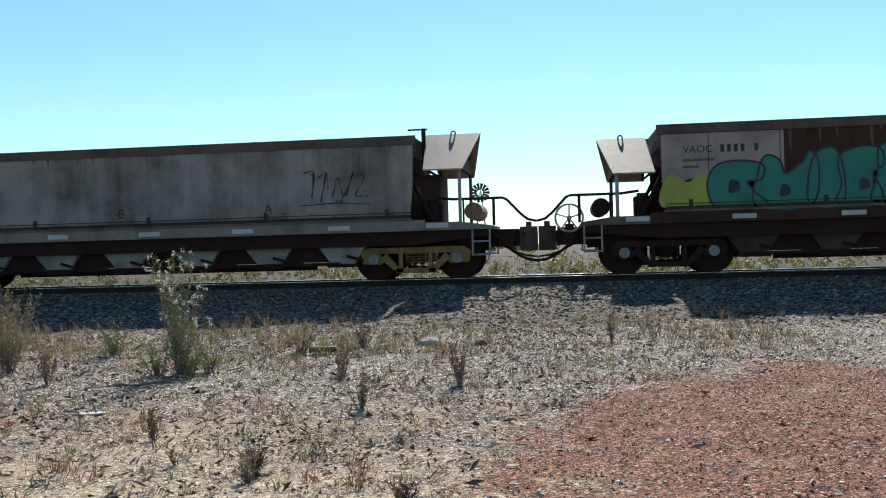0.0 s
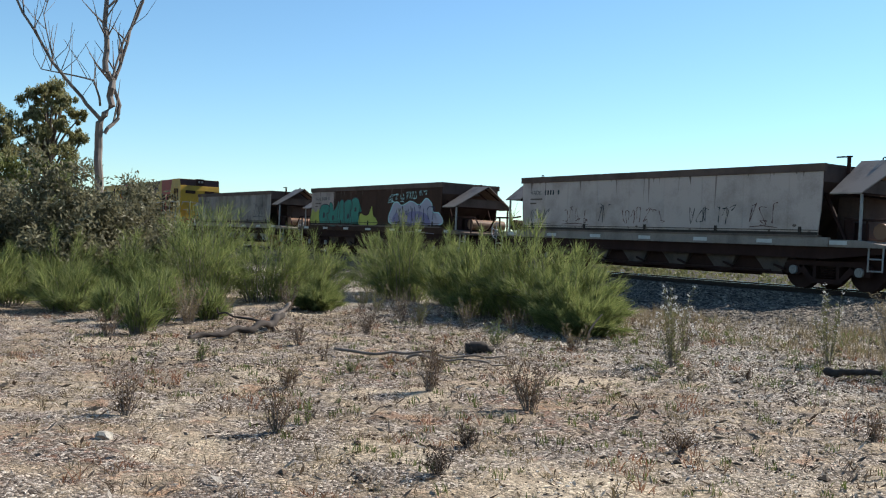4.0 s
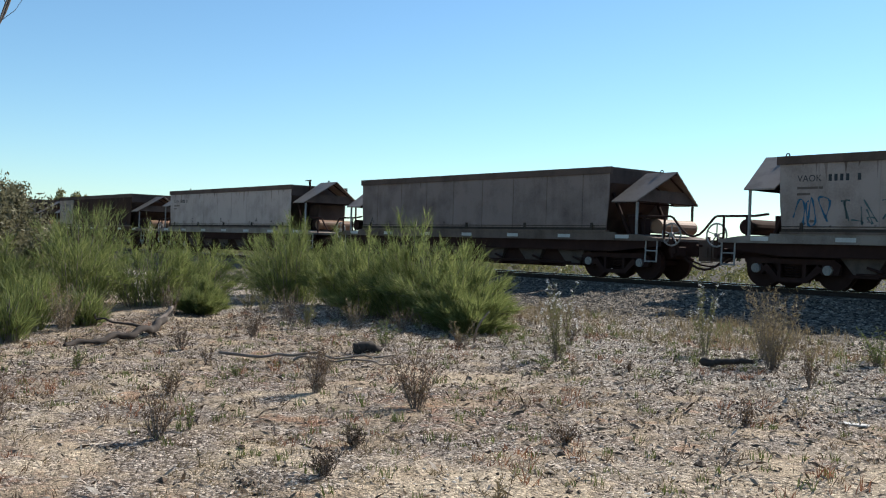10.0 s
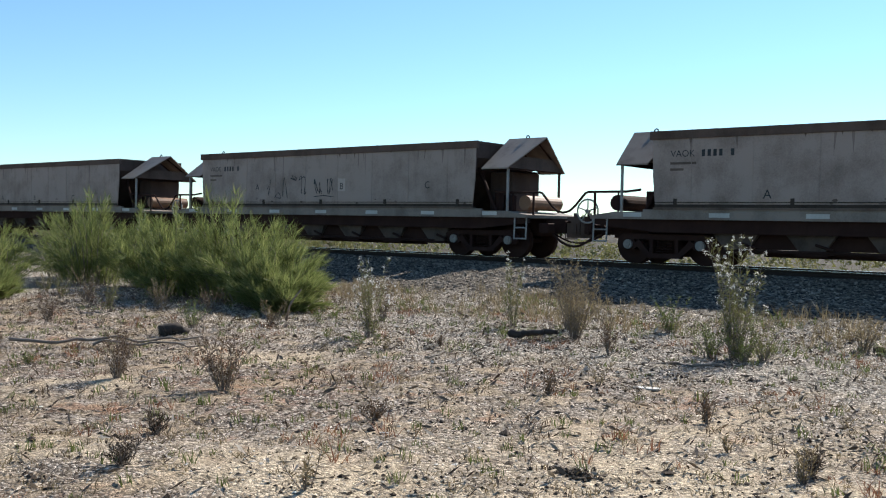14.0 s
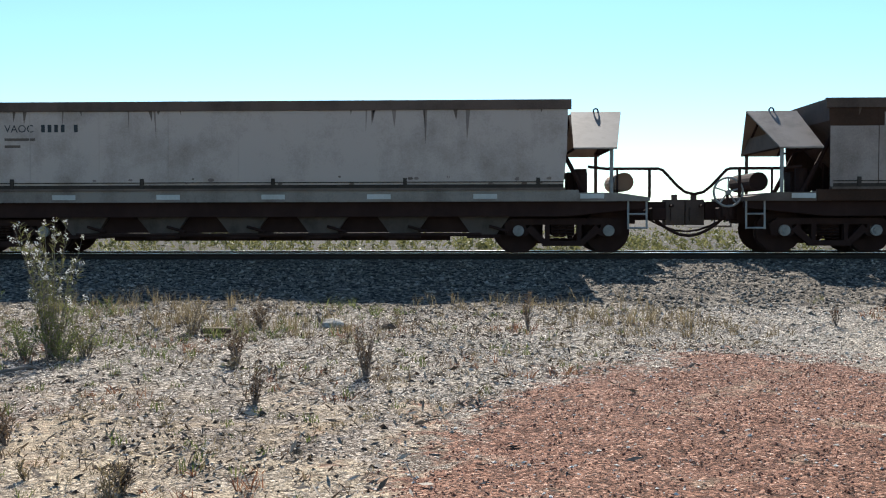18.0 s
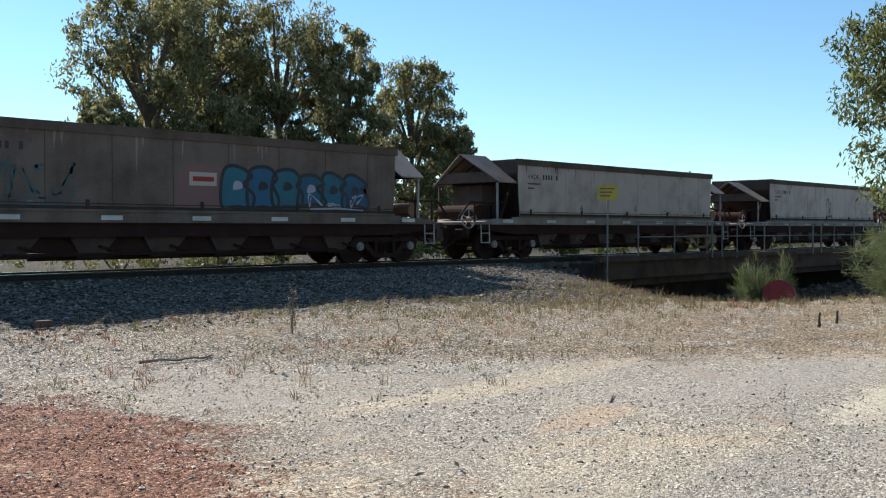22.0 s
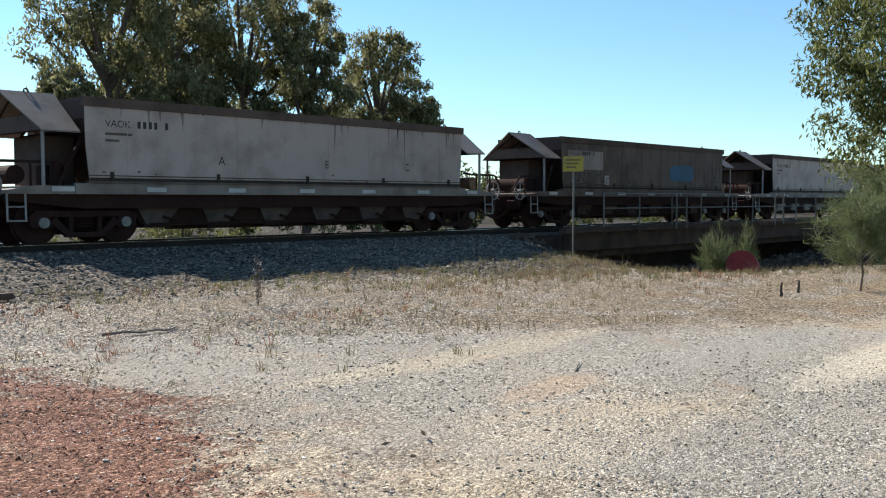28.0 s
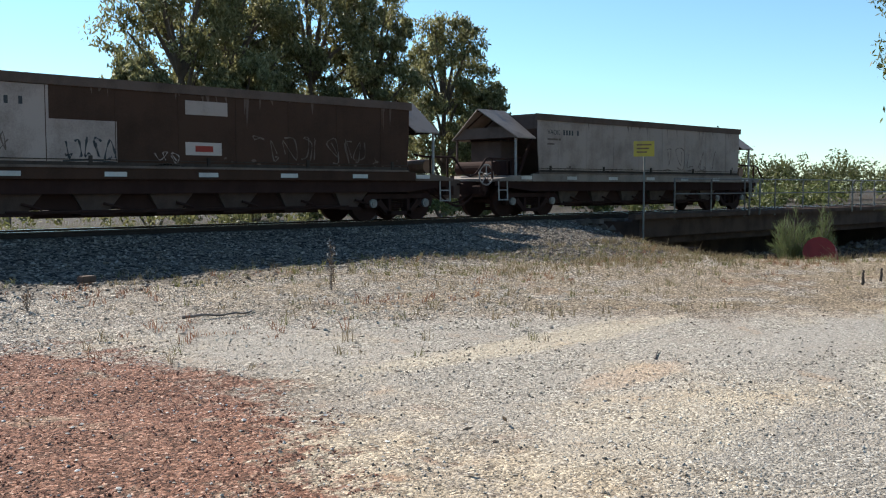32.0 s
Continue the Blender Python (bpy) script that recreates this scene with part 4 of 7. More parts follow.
    tube(bm, [(X(1.5 + 0.88 * u), -0.28, 0.74 - 0.34 * math.sin(u * math.pi / 2)) for u in (0, 0.25, 0.5, 0.75, 1.0)], 0.022, 6)
    part("control_hose", bm, UNDER, w)
    bm = bmesh.new()
    pts = [(X(1.55 + 0.84 * u), -0.5, 0.82 - 0.50 * math.sin(u * math.pi / 2)) for u in (0, 0.2, 0.4, 0.6, 0.8, 1.0)]
    tube(bm, pts, 0.03, 7)
    part("brake_hose", bm, UNDER, w)
    # pipe handrail that dips towards the next wagon
    for y in (-0.98,):
        bm = bmesh.new()
        tube(bm, [(X(0.4), y, 1.63), (X(0.75), y, 1.59), (X(1.72), y, 1.59), (X(1.80), y, 1.56), (X(2.08), y, 1.26), (X(2.22), y, 1.15), (X(2.385), y, 1.11)], 0.028, 7)
        tube(bm, [(X(1.55), y, 1.05), (X(1.55), y, 1.59)], 0.03, 7)
        tube(bm, [(X(0.95), y, 1.1), (X(0.95), y, 1.59)], 0.022, 6)
        part("end_handrail", bm, UNDER, w)
    for k in (-1, 1):
        bm = bmesh.new()
        x = X(1.3)
        for d in (-0.17, 0.17):
            tube(bm, [(x + d, 1.14 * k, 1.02), (x + d, 1.16 * k, 0.46)], 0.02, 6)
        for z in (0.48, 0.74):
            tube(bm, [(x - 0.17, 1.15 * k, z), (x + 0.17, 1.15 * k, z)], 0.02, 6)
        part("step_ladder", bm, STEEL, w, "pale steel step ladder")
    if wheel_kind:
        make_hand_wheel(w, X(1.75), -0.95, 1.15, STEEL)


def make_wagon(paint, gold=(0, 0), mast=False, low=False, pale=False, two_wheels=False):
    """A covered hopper wagon; its origin lies on the rails below the left end of the hopper."""
    w = thing("hopper_wagon", "weathered grain hopper wagon", "wagon")
    # hopper side walls with a rolled cap
    for k in (-1, 1):
        bm = bmesh.new()
        prism(bm, [(0.0, 2.70), (BOX_L, 2.70), (BOX_L - 0.02, 1.9), (BOX_L - 0.09, 1.22), (0.09, 1.22), (0.02, 1.9)], HALF_W * k, (HALF_W - 0.03) * k)
        part("side_wall", bm, paint, w)
    bm = bmesh.new()
    for k in (-1, 1):
        prism(bm, [(-0.06, 2.68), (BOX_L + 0.06, 2.68), (BOX_L + 0.06, 2.86), (-0.06, 2.86)], k * (HALF_W + 0.035), k * (HALF_W - 0.05))
    part("top_rail", bm, CAP, w, "rusty rolled top rail")
    bm = bmesh.new()
    for k in (-1, 1):
        prism(bm, [(0, 2.80), (BOX_L, 2.80), (BOX_L, 2.86), (0, 2.86)], 0, k * 1.2)
    part("roof", bm, CAP, w)
    # seams and lower ledge
    for i in range(8):
        x = 0.9 + i * (BOX_L - 1.8) / 7
        bm = bmesh.new()
        box(bm, x - 0.007, x + 0.007, -HALF_W - 0.006, -HALF_W, 1.30, 2.70)
        part("seam", bm, {BROWN: BROWN, DARKGREY: DARKGREY, TAUPE: DARKGREY, DIMGREY: TAUPE}.get(paint, paint), w)
    bm = bmesh.new()
    box(bm, 0.05, BOX_L - 0.05, -HALF_W - 0.03, -HALF_W + 0.1, 1.19, 1.235)
    part("ledge", bm, TAUPE, w)
    # dark strip along the wall, just above the ledge
    bm = bmesh.new()
    box(bm, 0.08, BOX_L - 0.08, -HALF_W - 0.012, -HALF_W, 1.235, 1.30)
    box(bm, 0.08, BOX_L - 0.08, -HALF_W - 0.02, -HALF_W, 1.335, 1.352)
    part("ledge_channel", bm, LEDGEDARK, w, "dark channel above the sill")
    for i in range(5):
        bm = bmesh.new()
        x = 0.55 + i * (BOX_L - 1.1) / 4
        box(bm, x - 0.035, x + 0.035, -HALF_W - 0.03, -HALF_W, 1.23, 1.42)
        part("wall_bracket", bm, LEDGEDARK, w)
    bm = bmesh.new()
    for k in (-1, 1):
        prism(bm, [(-0.2, 1.19), (BOX_L + 0.2, 1.19), (BOX_L + 0.2, 0.98), (-0.2, 0.98)], k * HALF_W, k * (HALF_W - 0.08))
    part("sill", bm, {BROWN: BROWN, DARKGREY: DARKGREY, TAUPE: TAUPE, DIMGREY: TAUPE}.get(paint, SILLP), w, "channel sill below the hopper")
    bm = bmesh.new()
    for k in (-1, 1):
        prism(bm, [(-1.5, 0.98), (BOX_L + 1.5, 0.98), (BOX_L + 1.5, 0.86), (BOX_L, 0.70), (0, 0.70), (-1.5, 0.86)], k * 1.12, k * 1.02)
    box(bm, -1.4, BOX_L + 1.4, -0.3, 0.3, 0.55, 0.95)
    part("underframe", bm, UNDER, w, "black grimy underframe")
    bm = bmesh.new()
    prism(bm, [(1.1, 0.98), (BOX_L - 1.1, 0.98), (BOX_L - 1.4, 0.40), (1.4, 0.40)], -0.80, 0.85)
    part("belly", bm, UNDER, w, "dark hopper belly above the chutes")
    bm = bmesh.new()
    tube(bm, [(1.6, -0.88, 0.36), (BOX_L - 1.6, -0.88, 0.36)], 0.04, 6)
    box(bm, 2.2, BOX_L - 2.2, -0.5, -0.42, 0.24, 0.34)
    part("brake_rod", bm, UNDER, w)
    for i in range(7):
        x = -0.45 + i * (BOX_L + 0.9) / 6
        bm = bmesh.new()
        box(bm, x - 0.22, x + 0.22, SIDE_Y - 0.003, SIDE_Y + 0.002, 1.03, 1.12)
        part("reflector", bm, REFLECT, w, "white reflector strip")
    # discharge chutes
    for i in range(6):
        x = 1.75 + i * (BOX_L - 3.3) / 5
        bm = bmesh.new()
        a = [bm.verts.new((x + dx, y, 0.98)) for dx, y in ((-0.68, -1.02), (0.68, -1.02), (0.68, 1.02), (-0.68, 1.02))]
        c = [bm.verts.new((x + dx, y, 0.36)) for dx, y in ((-0.24, -0.85), (0.24, -0.85), (0.24, 0.85), (-0.24, 0.85))]
        bm.faces.new(c)
        for j in range(4):
            bm.faces.new((a[j], a[(j + 1) % 4], c[(j + 1) % 4], c[j]))
        bmesh.ops.recalc_face_normals(bm, faces=bm.faces[:])
        ch = part("discharge_chute", bm, PALECHUTE if pale else CHUTEP if paint not in (BROWN, DARKGREY, TAUPE) else DARKGREY, w, "tapered discharge chute")
        bm = bmesh.new()
        box(bm, x - 0.32, x + 0.32, -0.9, 0.9, 0.29, 0.36)
        tube(bm, [(x + 0.1, -0.95, 0.52), (x + 0.45, -1.0, 0.42)], 0.03, 6)
        part("chute_gate", bm, UNDER, ch)
    for e in (-1, 1):
        make_wagon_end(w, e, e < 0 or two_wheels, low, paint)
    make_bogie(w, 0.15, GOLD if gold[0] else UNDER, False)
    make_bogie(w, BOX_L - 0.05, GOLD if gold[1] else UNDER, True)
    if mast:
        bm = bmesh.new()
        tube(bm, [(BOX_L + 0.12, -0.5, 2.4), (BOX_L + 0.12, -0.5, 3.08)], 0.045, 8)
        tube(bm, [(BOX_L - 0.2, -0.5, 3.06), (BOX_L + 0.2, -0.5, 3.06)], 0.02, 6)
        part("vent_pipe", bm, UNDER, w)
    return w


def mark_code(w, code="VAOK", ink=None):
    ink = ink or BLACKINK
    lettering(w, code, 0.42, 2.30, 0.20, ink, "class_code", 0.001)
    x = 0.42 + 0.145 * len(code) + 0.12
    for i in range(6):
        if i != 4:
            plate(w, x + i * 0.125, x + i * 0.125 + 0.07, 2.30, 2.44, ink, "number_bar", 0.001)
    for j, (a, b) in enumerate(((0.42, 1.0), (0.42, 0.72))):
        plate(w, a, b, 2.14 - 0.13 * j, 2.19 - 0.13 * j, TAUPE, "stencil_bar", 0.001)


def mark_abc(w, order, xs, z=1.42):
    for ch, x in zip(order, xs):
        lettering(w, ch, x - 0.07, z, 0.26, BLACKINK, "bay_letter", 0.001)


def deck_out(n, w):
    """What sets each wagon's side apart: patches, stencils and spray paint."""
    L = BOX_L
    abc = (2.5, 5.6, 8.4)
    if n == 1:
        mark_code(w)
        mark_abc(w, "CBA", (1.8, 4.9, 8.0))
        scrawl(w, 8.7, 10.1, 1.6, 2.2, 5, 5)
    elif n == 2:
        plate(w, 0.02, 2.28, 1.75, 2.67, GREY)
        mark_code(w, "VAOC")
        plate(w, 0.1, 1.2, 1.24, 1.75, LIME, lift=0.001)
        blob(w, [(0.0, 1.3), (0.15, 1.9), (0.5, 1.75), (0.8, 1.9), (1.0, 1.26)], LIME, 0.002, "spray_piece")
        for i, o in enumerate(([(1.0, 1.26), (0.86, 1.7), (1.05, 2.05), (1.5, 2.12), (1.9, 2.02), (1.85, 1.75), (1.6, 1.72), (1.75, 1.5), (1.95, 1.3), (1.5, 1.22)],
                               [(1.75, 1.24), (1.8, 1.9), (1.95, 2.2), (2.2, 2.1), (2.3, 1.85), (2.6, 2.05), (2.75, 2.25), (2.9, 2.0), (2.75, 1.24)],
                               [(2.75, 1.22), (2.7, 1.7), (2.85, 2.2), (3.2, 2.28), (3.35, 1.8), (3.3, 1.22)],
                               [(3.2, 1.22), (3.3, 1.6), (3.25, 2.1), (3.6, 2.3), (4.0, 2.25), (4.05, 1.95), (3.85, 1.8), (4.0, 1.5), (3.95, 1.22)],
                               [(3.85, 1.24), (3.95, 1.8), (4.0, 2.3), (4.5, 2.36), (4.75, 2.05), (4.9, 1.8), (4.6, 1.7), (4.75, 1.45), (4.7, 1.22)])):
            blob(w, o, TEAL, 0.004 + 0.001 * i, "spray_letter", BLACKINK, 0.022)
        for i, (cx, cz, k) in enumerate(((1.35, 1.66, 0.1), (2.28, 1.55, 0.09), (3.7, 1.62, 0.09), (4.35, 1.9, 0.08))):
            blob(w, [(cx - k, cz - k * 1.4), (cx - k * 0.6, cz + k), (cx + k * 0.9, cz + k * 0.6), (cx + k, cz - k)], BLACKINK, 0.0105, "letter_cut")
        blob(w, [(4.75, 1.24), (4.8, 1.7), (5.2, 1.62), (5.55, 1.7), (5.76, 2.02), (5.9, 1.65), (6.15, 1.5), (6.2, 1.26)], LIME, 0.011, "spray_piece")
        blob(w, [(7.4, 1.30), (7.43, 2.0), (7.78, 2.17), (8.18, 2.03), (8.83, 2.19), (9.46, 2.04), (9.93, 2.28), (10.34, 2.07), (10.4, 1.78), (10.88, 1.71), (10.86, 1.29)], PALECLOUD, 0.004, "spray_piece", MINT, 0.02)
        blob(w, [(7.6, 1.28), (7.7, 1.75), (8.3, 1.7), (9.0, 1.8), (9.8, 1.75), (10.2, 1.5), (10.1, 1.28)], LILAC, 0.006, "spray_piece")
        for i, (a, b, c) in enumerate(((7.1, 7.9, 2.2), (8.05, 8.35, 2.22), (8.5, 9.3, 2.27), (9.45, 10.0, 2.33))):
            scrawl(w, a, b, c, c + 0.26, 60 + i, max(2, int((b - a) * 5)), MINT, 0.022, 0.012)
        for i in range(5):
            scrawl(w, 7.55 + 0.62 * i, 8.15 + 0.62 * i, 1.4, 2.0, 170 + i, 2, VIOLETINK, 0.026, 0.010)
        scrawl(w, 7.6, 10.6, 1.04, 1.12, 68, 12, PALECLOUD, 0.012, 0.01)
    elif n == 3:
        mark_code(w)
        for i, (a, b, m) in enumerate(((0.5, 1.5, BLACKINK), (2.0, 3.2, REDRUST), (3.5, 4.3, BLACKINK), (4.6, 6.2, REDRUST), (7.0, 8.6, BLACKINK), (9.0, 9.8, REDRUST))):
            scrawl(w, a, b, 1.45, 1.85 + 0.06 * (i % 3), 7 + i, int((b - a) * 4), m, 0.016)
    elif n == 4:
        for a, b, c, d, m in ((3.0, 4.35, 1.3, 2.2, TAUPE), (6.85, 9.1, 1.3, 2.25, TAUPE), (9.1, 9.8, 1.24, 2.3, WHITE), (5.6, 6.6, 1.6, 2.2, TAUPE)):
            plate(w, a, b, c, d, m, lift=0.001)
        mark_code(w)
    elif n == 5:
        plate(w, 0.02, 2.35, 1.24, 2.67, GREY)
        mark_code(w)
    elif n == 6:
        mark_code(w)
        mark_abc(w, "CBA", (2.4, 5.2, 8.3))
    elif n == 7:
        mark_abc(w, "A", (0.6,))
    elif n == 8:
        mark_code(w)
        scrawl(w, 0.3, 1.2, 1.35, 1.95, 25, 3, SKYBLUE, 0.03)
        scrawl(w, 1.3, 2.5, 1.4, 1.9, 26, 4, TEALGREY, 0.022)
        lettering(w, "SER", 2.82, 1.5, 0.98, BLACKINK, "tag_outline", 0.002, 0.82, 0.055)
        lettering(w, "SER", 2.82, 1.5, 0.98, GREY, "tag_fill", 0.004, 0.82, 0.03)
        scrawl(w, 6.0, 6.9, 1.6, 2.1, 21, 2)
        for i in range(5):
            scrawl(w, 7.5 + 0.55 * i, 7.8 + 0.55 * i, 1.35, 2.1, 30 + i, 1)
    elif n == 9:
        mark_code(w)
        mark_abc(w, "ABC", (2.5, 5.1, 7.9))
    elif n == 10:
        mark_code(w)
        mark_abc(w, "A", (2.7,), 1.7)
        scrawl(w, 3.1, 4.9, 1.45, 2.1, 41, 5)
        scrawl(w, 5.2, 6.0, 1.55, 2.0, 42, 4)
        plate(w, 6.15, 6.45, 1.65, 2.0, WHITE)
        mark_abc(w, "BC", (6.3, 9.4), 1.7)
    elif n == 11:
        mark_code(w)
        mark_abc(w, "ABC", abc)
    elif n == 12:
        mark_code(w)
        mark_abc(w, "CBA", (2.0, 5.0, 8.0))
        scrawl(w, 1.4, 2.0, 1.55, 1.95, 51, 2)
    elif n == 13:
        mark_code(w)
        for i, (a, b, s) in enumerate(((4.18, 5.1, 63), (5.75, 6.8, 64), (7.1, 8.0, 65), (10.3, 10.85, 67))):
            scrawl(w, a, b, 1.42, 1.85, s, max(2, int((b - a) * 3)), w=0.02)
        rng = random.Random(9)
        x = 1.2
        for ch in "MT ROOKIE":
            if ch != " ":
                lettering(w, ch, x, 1.46 + rng.uniform(-0.05, 0.05), rng.uniform(0.32, 0.46), BLACKINK, "tag_letter", 0.003, rng.uniform(0.75, 0.95), 0.008)
            x += 0.42 if ch == " " else 0.17 if ch == "I" else 0.27
        scrawl(w, 8.67, 10.15, 1.38, 2.02, 66, 5, w=0.024)
        mark_abc(w, "BA", (5.5, 8.33))
    elif n == 14:
        mark_code(w, "VAOC")
    elif n == 15:
        for a, b, c, d in ((0.02, 4.19, 1.24, 2.35), (4.99, 5.95, 2.25, 2.46), (6.25, 7.12, 1.56, 2.38), (7.65, 10.1, 1.26, 2.6), (1.0, 2.4, 2.35, 2.6)):
            plate(w, a, b, c, d, GREY)
        plate(w, 5.42, 5.87, 1.41, 1.70, WHITE, lift=0.004)
        lettering(w, "80KMH", 5.43, 1.49, 0.125, REDP, "speed_stencil", 0.006)
        scrawl(w, 4.16, 5.06, 1.40, 1.74, 71, 4, w=0.024, lift=0.008)
        scrawl(w, 5.98, 7.6, 1.37, 1.52, 72, 6, PALECLOUD, 0.016, 0.008)
        scrawl(w, 7.8, 8.58, 1.34, 1.63, 73, 5, w=0.024, lift=0.008)
        scrawl(w, 8.66, 9.63, 1.34, 1.69, 74, 5, w=0.024, lift=0.008)
        scrawl(w, 10.13, 10.8, 1.56, 1.93, 75, 4, PALECLOUD, 0.022, 0.008)
        scrawl(w, 1.2, 2.2, 1.7, 2.3, 76, 3, w=0.02, lift=0.008)
    elif n == 16:
        mark_code(w)
        rng = random.Random(55)
        for i in range(46):
            x, z, k = rng.choice((3.2, 4.3, 6.3, 6.9, 8.9, 9.3)) + rng.gauss(0, 0.22), rng.gauss(2.0, 0.22), rng.uniform(0.012, 0.05)
            z = min(max(z, 1.4), 2.6)
            blob(w, [(x + k * rng.uniform(0.6, 1.6) * math.cos(a), z + k * rng.uniform(0.5, 1.2) * math.sin(a)) for a in (0, 1.05, 2.1, 3.15, 4.2, 5.25)], DIMGREY if i % 4 else TAUPE, 0.0005 + 0.0001 * i, "flaked_paint")
        mark_abc(w, "ABC", (2.6, 5.5, 8.2))
        scrawl(w, 5.0, 5.5, 2.0, 2.4, 82, 2, w=0.02)
        scrawl(w, 6.6, 7.1, 2.05, 2.45, 84, 2, w=0.024)
    elif n == 17:
        mark_code(w, "VAOC")
        scrawl(w, 1.6, 2.3, 1.3, 1.75, 91, 2, TAUPE, 0.02)
        # large lilac four-letter piece with a black edge
        for i, o in enumerate(([(4.95, 1.42), (5.0, 1.95), (4.92, 2.45), (5.3, 2.58), (5.8, 2.5), (6.15, 2.2), (6.16, 1.75), (5.75, 1.42), (5.3, 1.36)],
                               [(6.12, 2.42), (6.34, 2.58), (6.6, 2.42), (6.62, 2.0), (6.72, 1.86), (6.84, 2.0), (6.86, 2.45), (7.08, 2.56), (7.3, 2.4), (7.28, 1.8), (7.0, 1.4), (6.6, 1.34), (6.22, 1.6)],
                               [(7.18, 1.42), (7.26, 1.9), (7.2, 2.35), (7.46, 2.58), (7.72, 2.45), (7.86, 2.2), (8.0, 2.48), (8.28, 2.58), (8.5, 2.35), (8.46, 1.85), (8.5, 1.42), (8.25, 1.34), (8.08, 1.55), (7.84, 1.4), (7.6, 1.55), (7.4, 1.34)],
                               [(8.42, 1.5), (8.4, 2.0), (8.42, 2.4), (8.75, 2.58), (9.15, 2.5), (9.28, 2.25), (9.0, 2.12), (9.1, 2.02), (9.45, 2.0), (9.56, 1.9), (9.45, 1.62), (9.0, 1.36), (8.65, 1.36)])):
            blob(w, o, FADE, 0.004 + 0.004 * i, "spray_letter", VIOLETINK, 0.045)
        blob(w, [(5.42, 1.75), (5.38, 2.1), (5.6, 2.15), (5.72, 1.9), (5.6, 1.72)], VIOLETINK, 0.02, "letter_cut")
        blob(w, [(8.72, 2.05), (8.7, 2.3), (8.82, 2.3), (8.84, 2.1)], VIOLETINK, 0.02, "letter_cut")
        for i in range(3):
            scrawl(w, 9.55, 10.6, 2.38 - 0.27 * i, 2.6 - 0.27 * i, 95 + i, 5)
        scrawl(w, 4.75, 4.95, 1.95, 2.15, 99, 1)
    elif n == 18:
        mark_code(w)
        scrawl(w, 1.1, 2.9, 1.35, 2.1, 101, 4, TEALGREY, 0.035)
        scrawl(w, 1.3, 2.8, 1.45, 2.0, 102, 3, TEALGREY, 0.02)
        blob(w, [(4.95, 1.26), (4.9, 1.7), (5.05, 2.15), (5.6, 2.2), (6.1, 2.1), (6.2, 1.6), (6.1, 1.26)], PINK, 0.001, "spray_piece")
        plate(w, 5.2, 5.85, 1.76, 2.04, WHITE, lift=0.004)
        plate(w, 5.28, 5.78, 1.85, 1.95, REDP, "stencil_bar", lift=0.006)
        rng = random.Random(18)
        for i in range(6):
            x, lo, hi = 6.35 + i * 0.66, 1.28 + rng.uniform(0, 0.1), 2.05 + rng.uniform(-0.08, 0.18)
            m = (lo + hi) / 2
            shape = [(x - 0.36, lo), (x - 0.40 + rng.uniform(-0.06, 0.1), m), (x - 0.30, hi), (x + rng.uniform(-0.05, 0.25), hi + 0.06), (x + 0.38, hi - rng.uniform(0.05, 0.2)),
                     (x + rng.uniform(0.05, 0.3), m + 0.1), (x + 0.42, m - rng.uniform(0.05, 0.2)), (x + 0.36, lo + 0.02), (x + rng.uniform(-0.1, 0.1), lo + rng.uniform(0.0, 0.14))]
            blob(w, shape, SKYBLUE if i % 2 else TEALBLUE, 0.008 + 0.001 * i, "spray_letter", BLACKINK, 0.045)
            blob(w, [(x - 0.1, m - 0.02), (x - 0.06, m + 0.16), (x + 0.1, m + 0.14), (x + 0.12, m + 0.02)], BLACKINK if i % 3 else PALECLOUD, 0.0165, "letter_cut")
        scrawl(w, 8.3, 9.9, 1.36, 1.66, 104, 4, PALECLOUD, 0.03, 0.018)
    elif n in (19, 23, 25):
        mark_code(w)
        if n == 19:
            mark_abc(w, "ABC", (3.0, 6.0, 8.8))
        elif n == 23:
            mark_abc(w, "ABC", (3.1, 6.1, 8.8), 1.62)
        else:
            lettering(w, "B", 5.2, 1.35, 0.26, BLACKINK, "bay_letter", 0.001)
            for i in range(7):
                scrawl(w, 5.8 + 0.6 * i, 6.1 + 0.6 * i, 1.4, 2.0, 120 + i, 1, w=0.016)
    elif n == 20:
        mark_code(w)
        scrawl(w, 5.3, 6.0, 1.3, 2.2, 111, 2, TAUPE, 0.03)
        scrawl(w, 5.5, 6.1, 1.35, 1.8, 112, 2, TAUPE, 0.045)
    elif n == 22:
        mark_code(w)
        scrawl(w, 0.4, 1.4, 1.3, 1.8, 131, 2, DARKGREY, 0.02)
    elif n == 24:
        plate(w, 0.35, 2.35, 1.85, 2.45, GREY, lift=0.001)
        mark_code(w)
        scrawl(w, 0.5, 2.6, 1.42, 1.75, 141, 7, w=0.02)
        scrawl(w, 3.34, 4.0, 1.4, 1.89, 142, 3, w=0.022)
        blob(w, [(6.84, 1.6), (6.84, 2.06), (7.6, 2.12), (8.46, 2.11), (8.46, 1.6), (7.6, 1.56)], SKYBLUE, 0.004, "spray_piece")
        scrawl(w, 10.1, 10.78, 1.6, 2.1, 143, 3, w=0.022)
        plate(w, 2.44, 2.72, 1.36, 1.68, WHITE)
        mark_abc(w, "CBA", (2.58, 5.45, 8.34))
    elif n == 26:
        plate(w, 0.02, 2.27, 1.24, 2.67, GREY)
        plate(w, 2.27, 3.55, 1.27, 2.07, GREY)
        mark_code(w)
        plate(w, 4.99, 5.95, 2.28, 2.56, GREY)
        plate(w, 4.98, 5.8, 1.47, 1.73, WHITE)
        plate(w, 5.2, 5.6, 1.54, 1.66, REDP, "stencil_bar", 0.004)
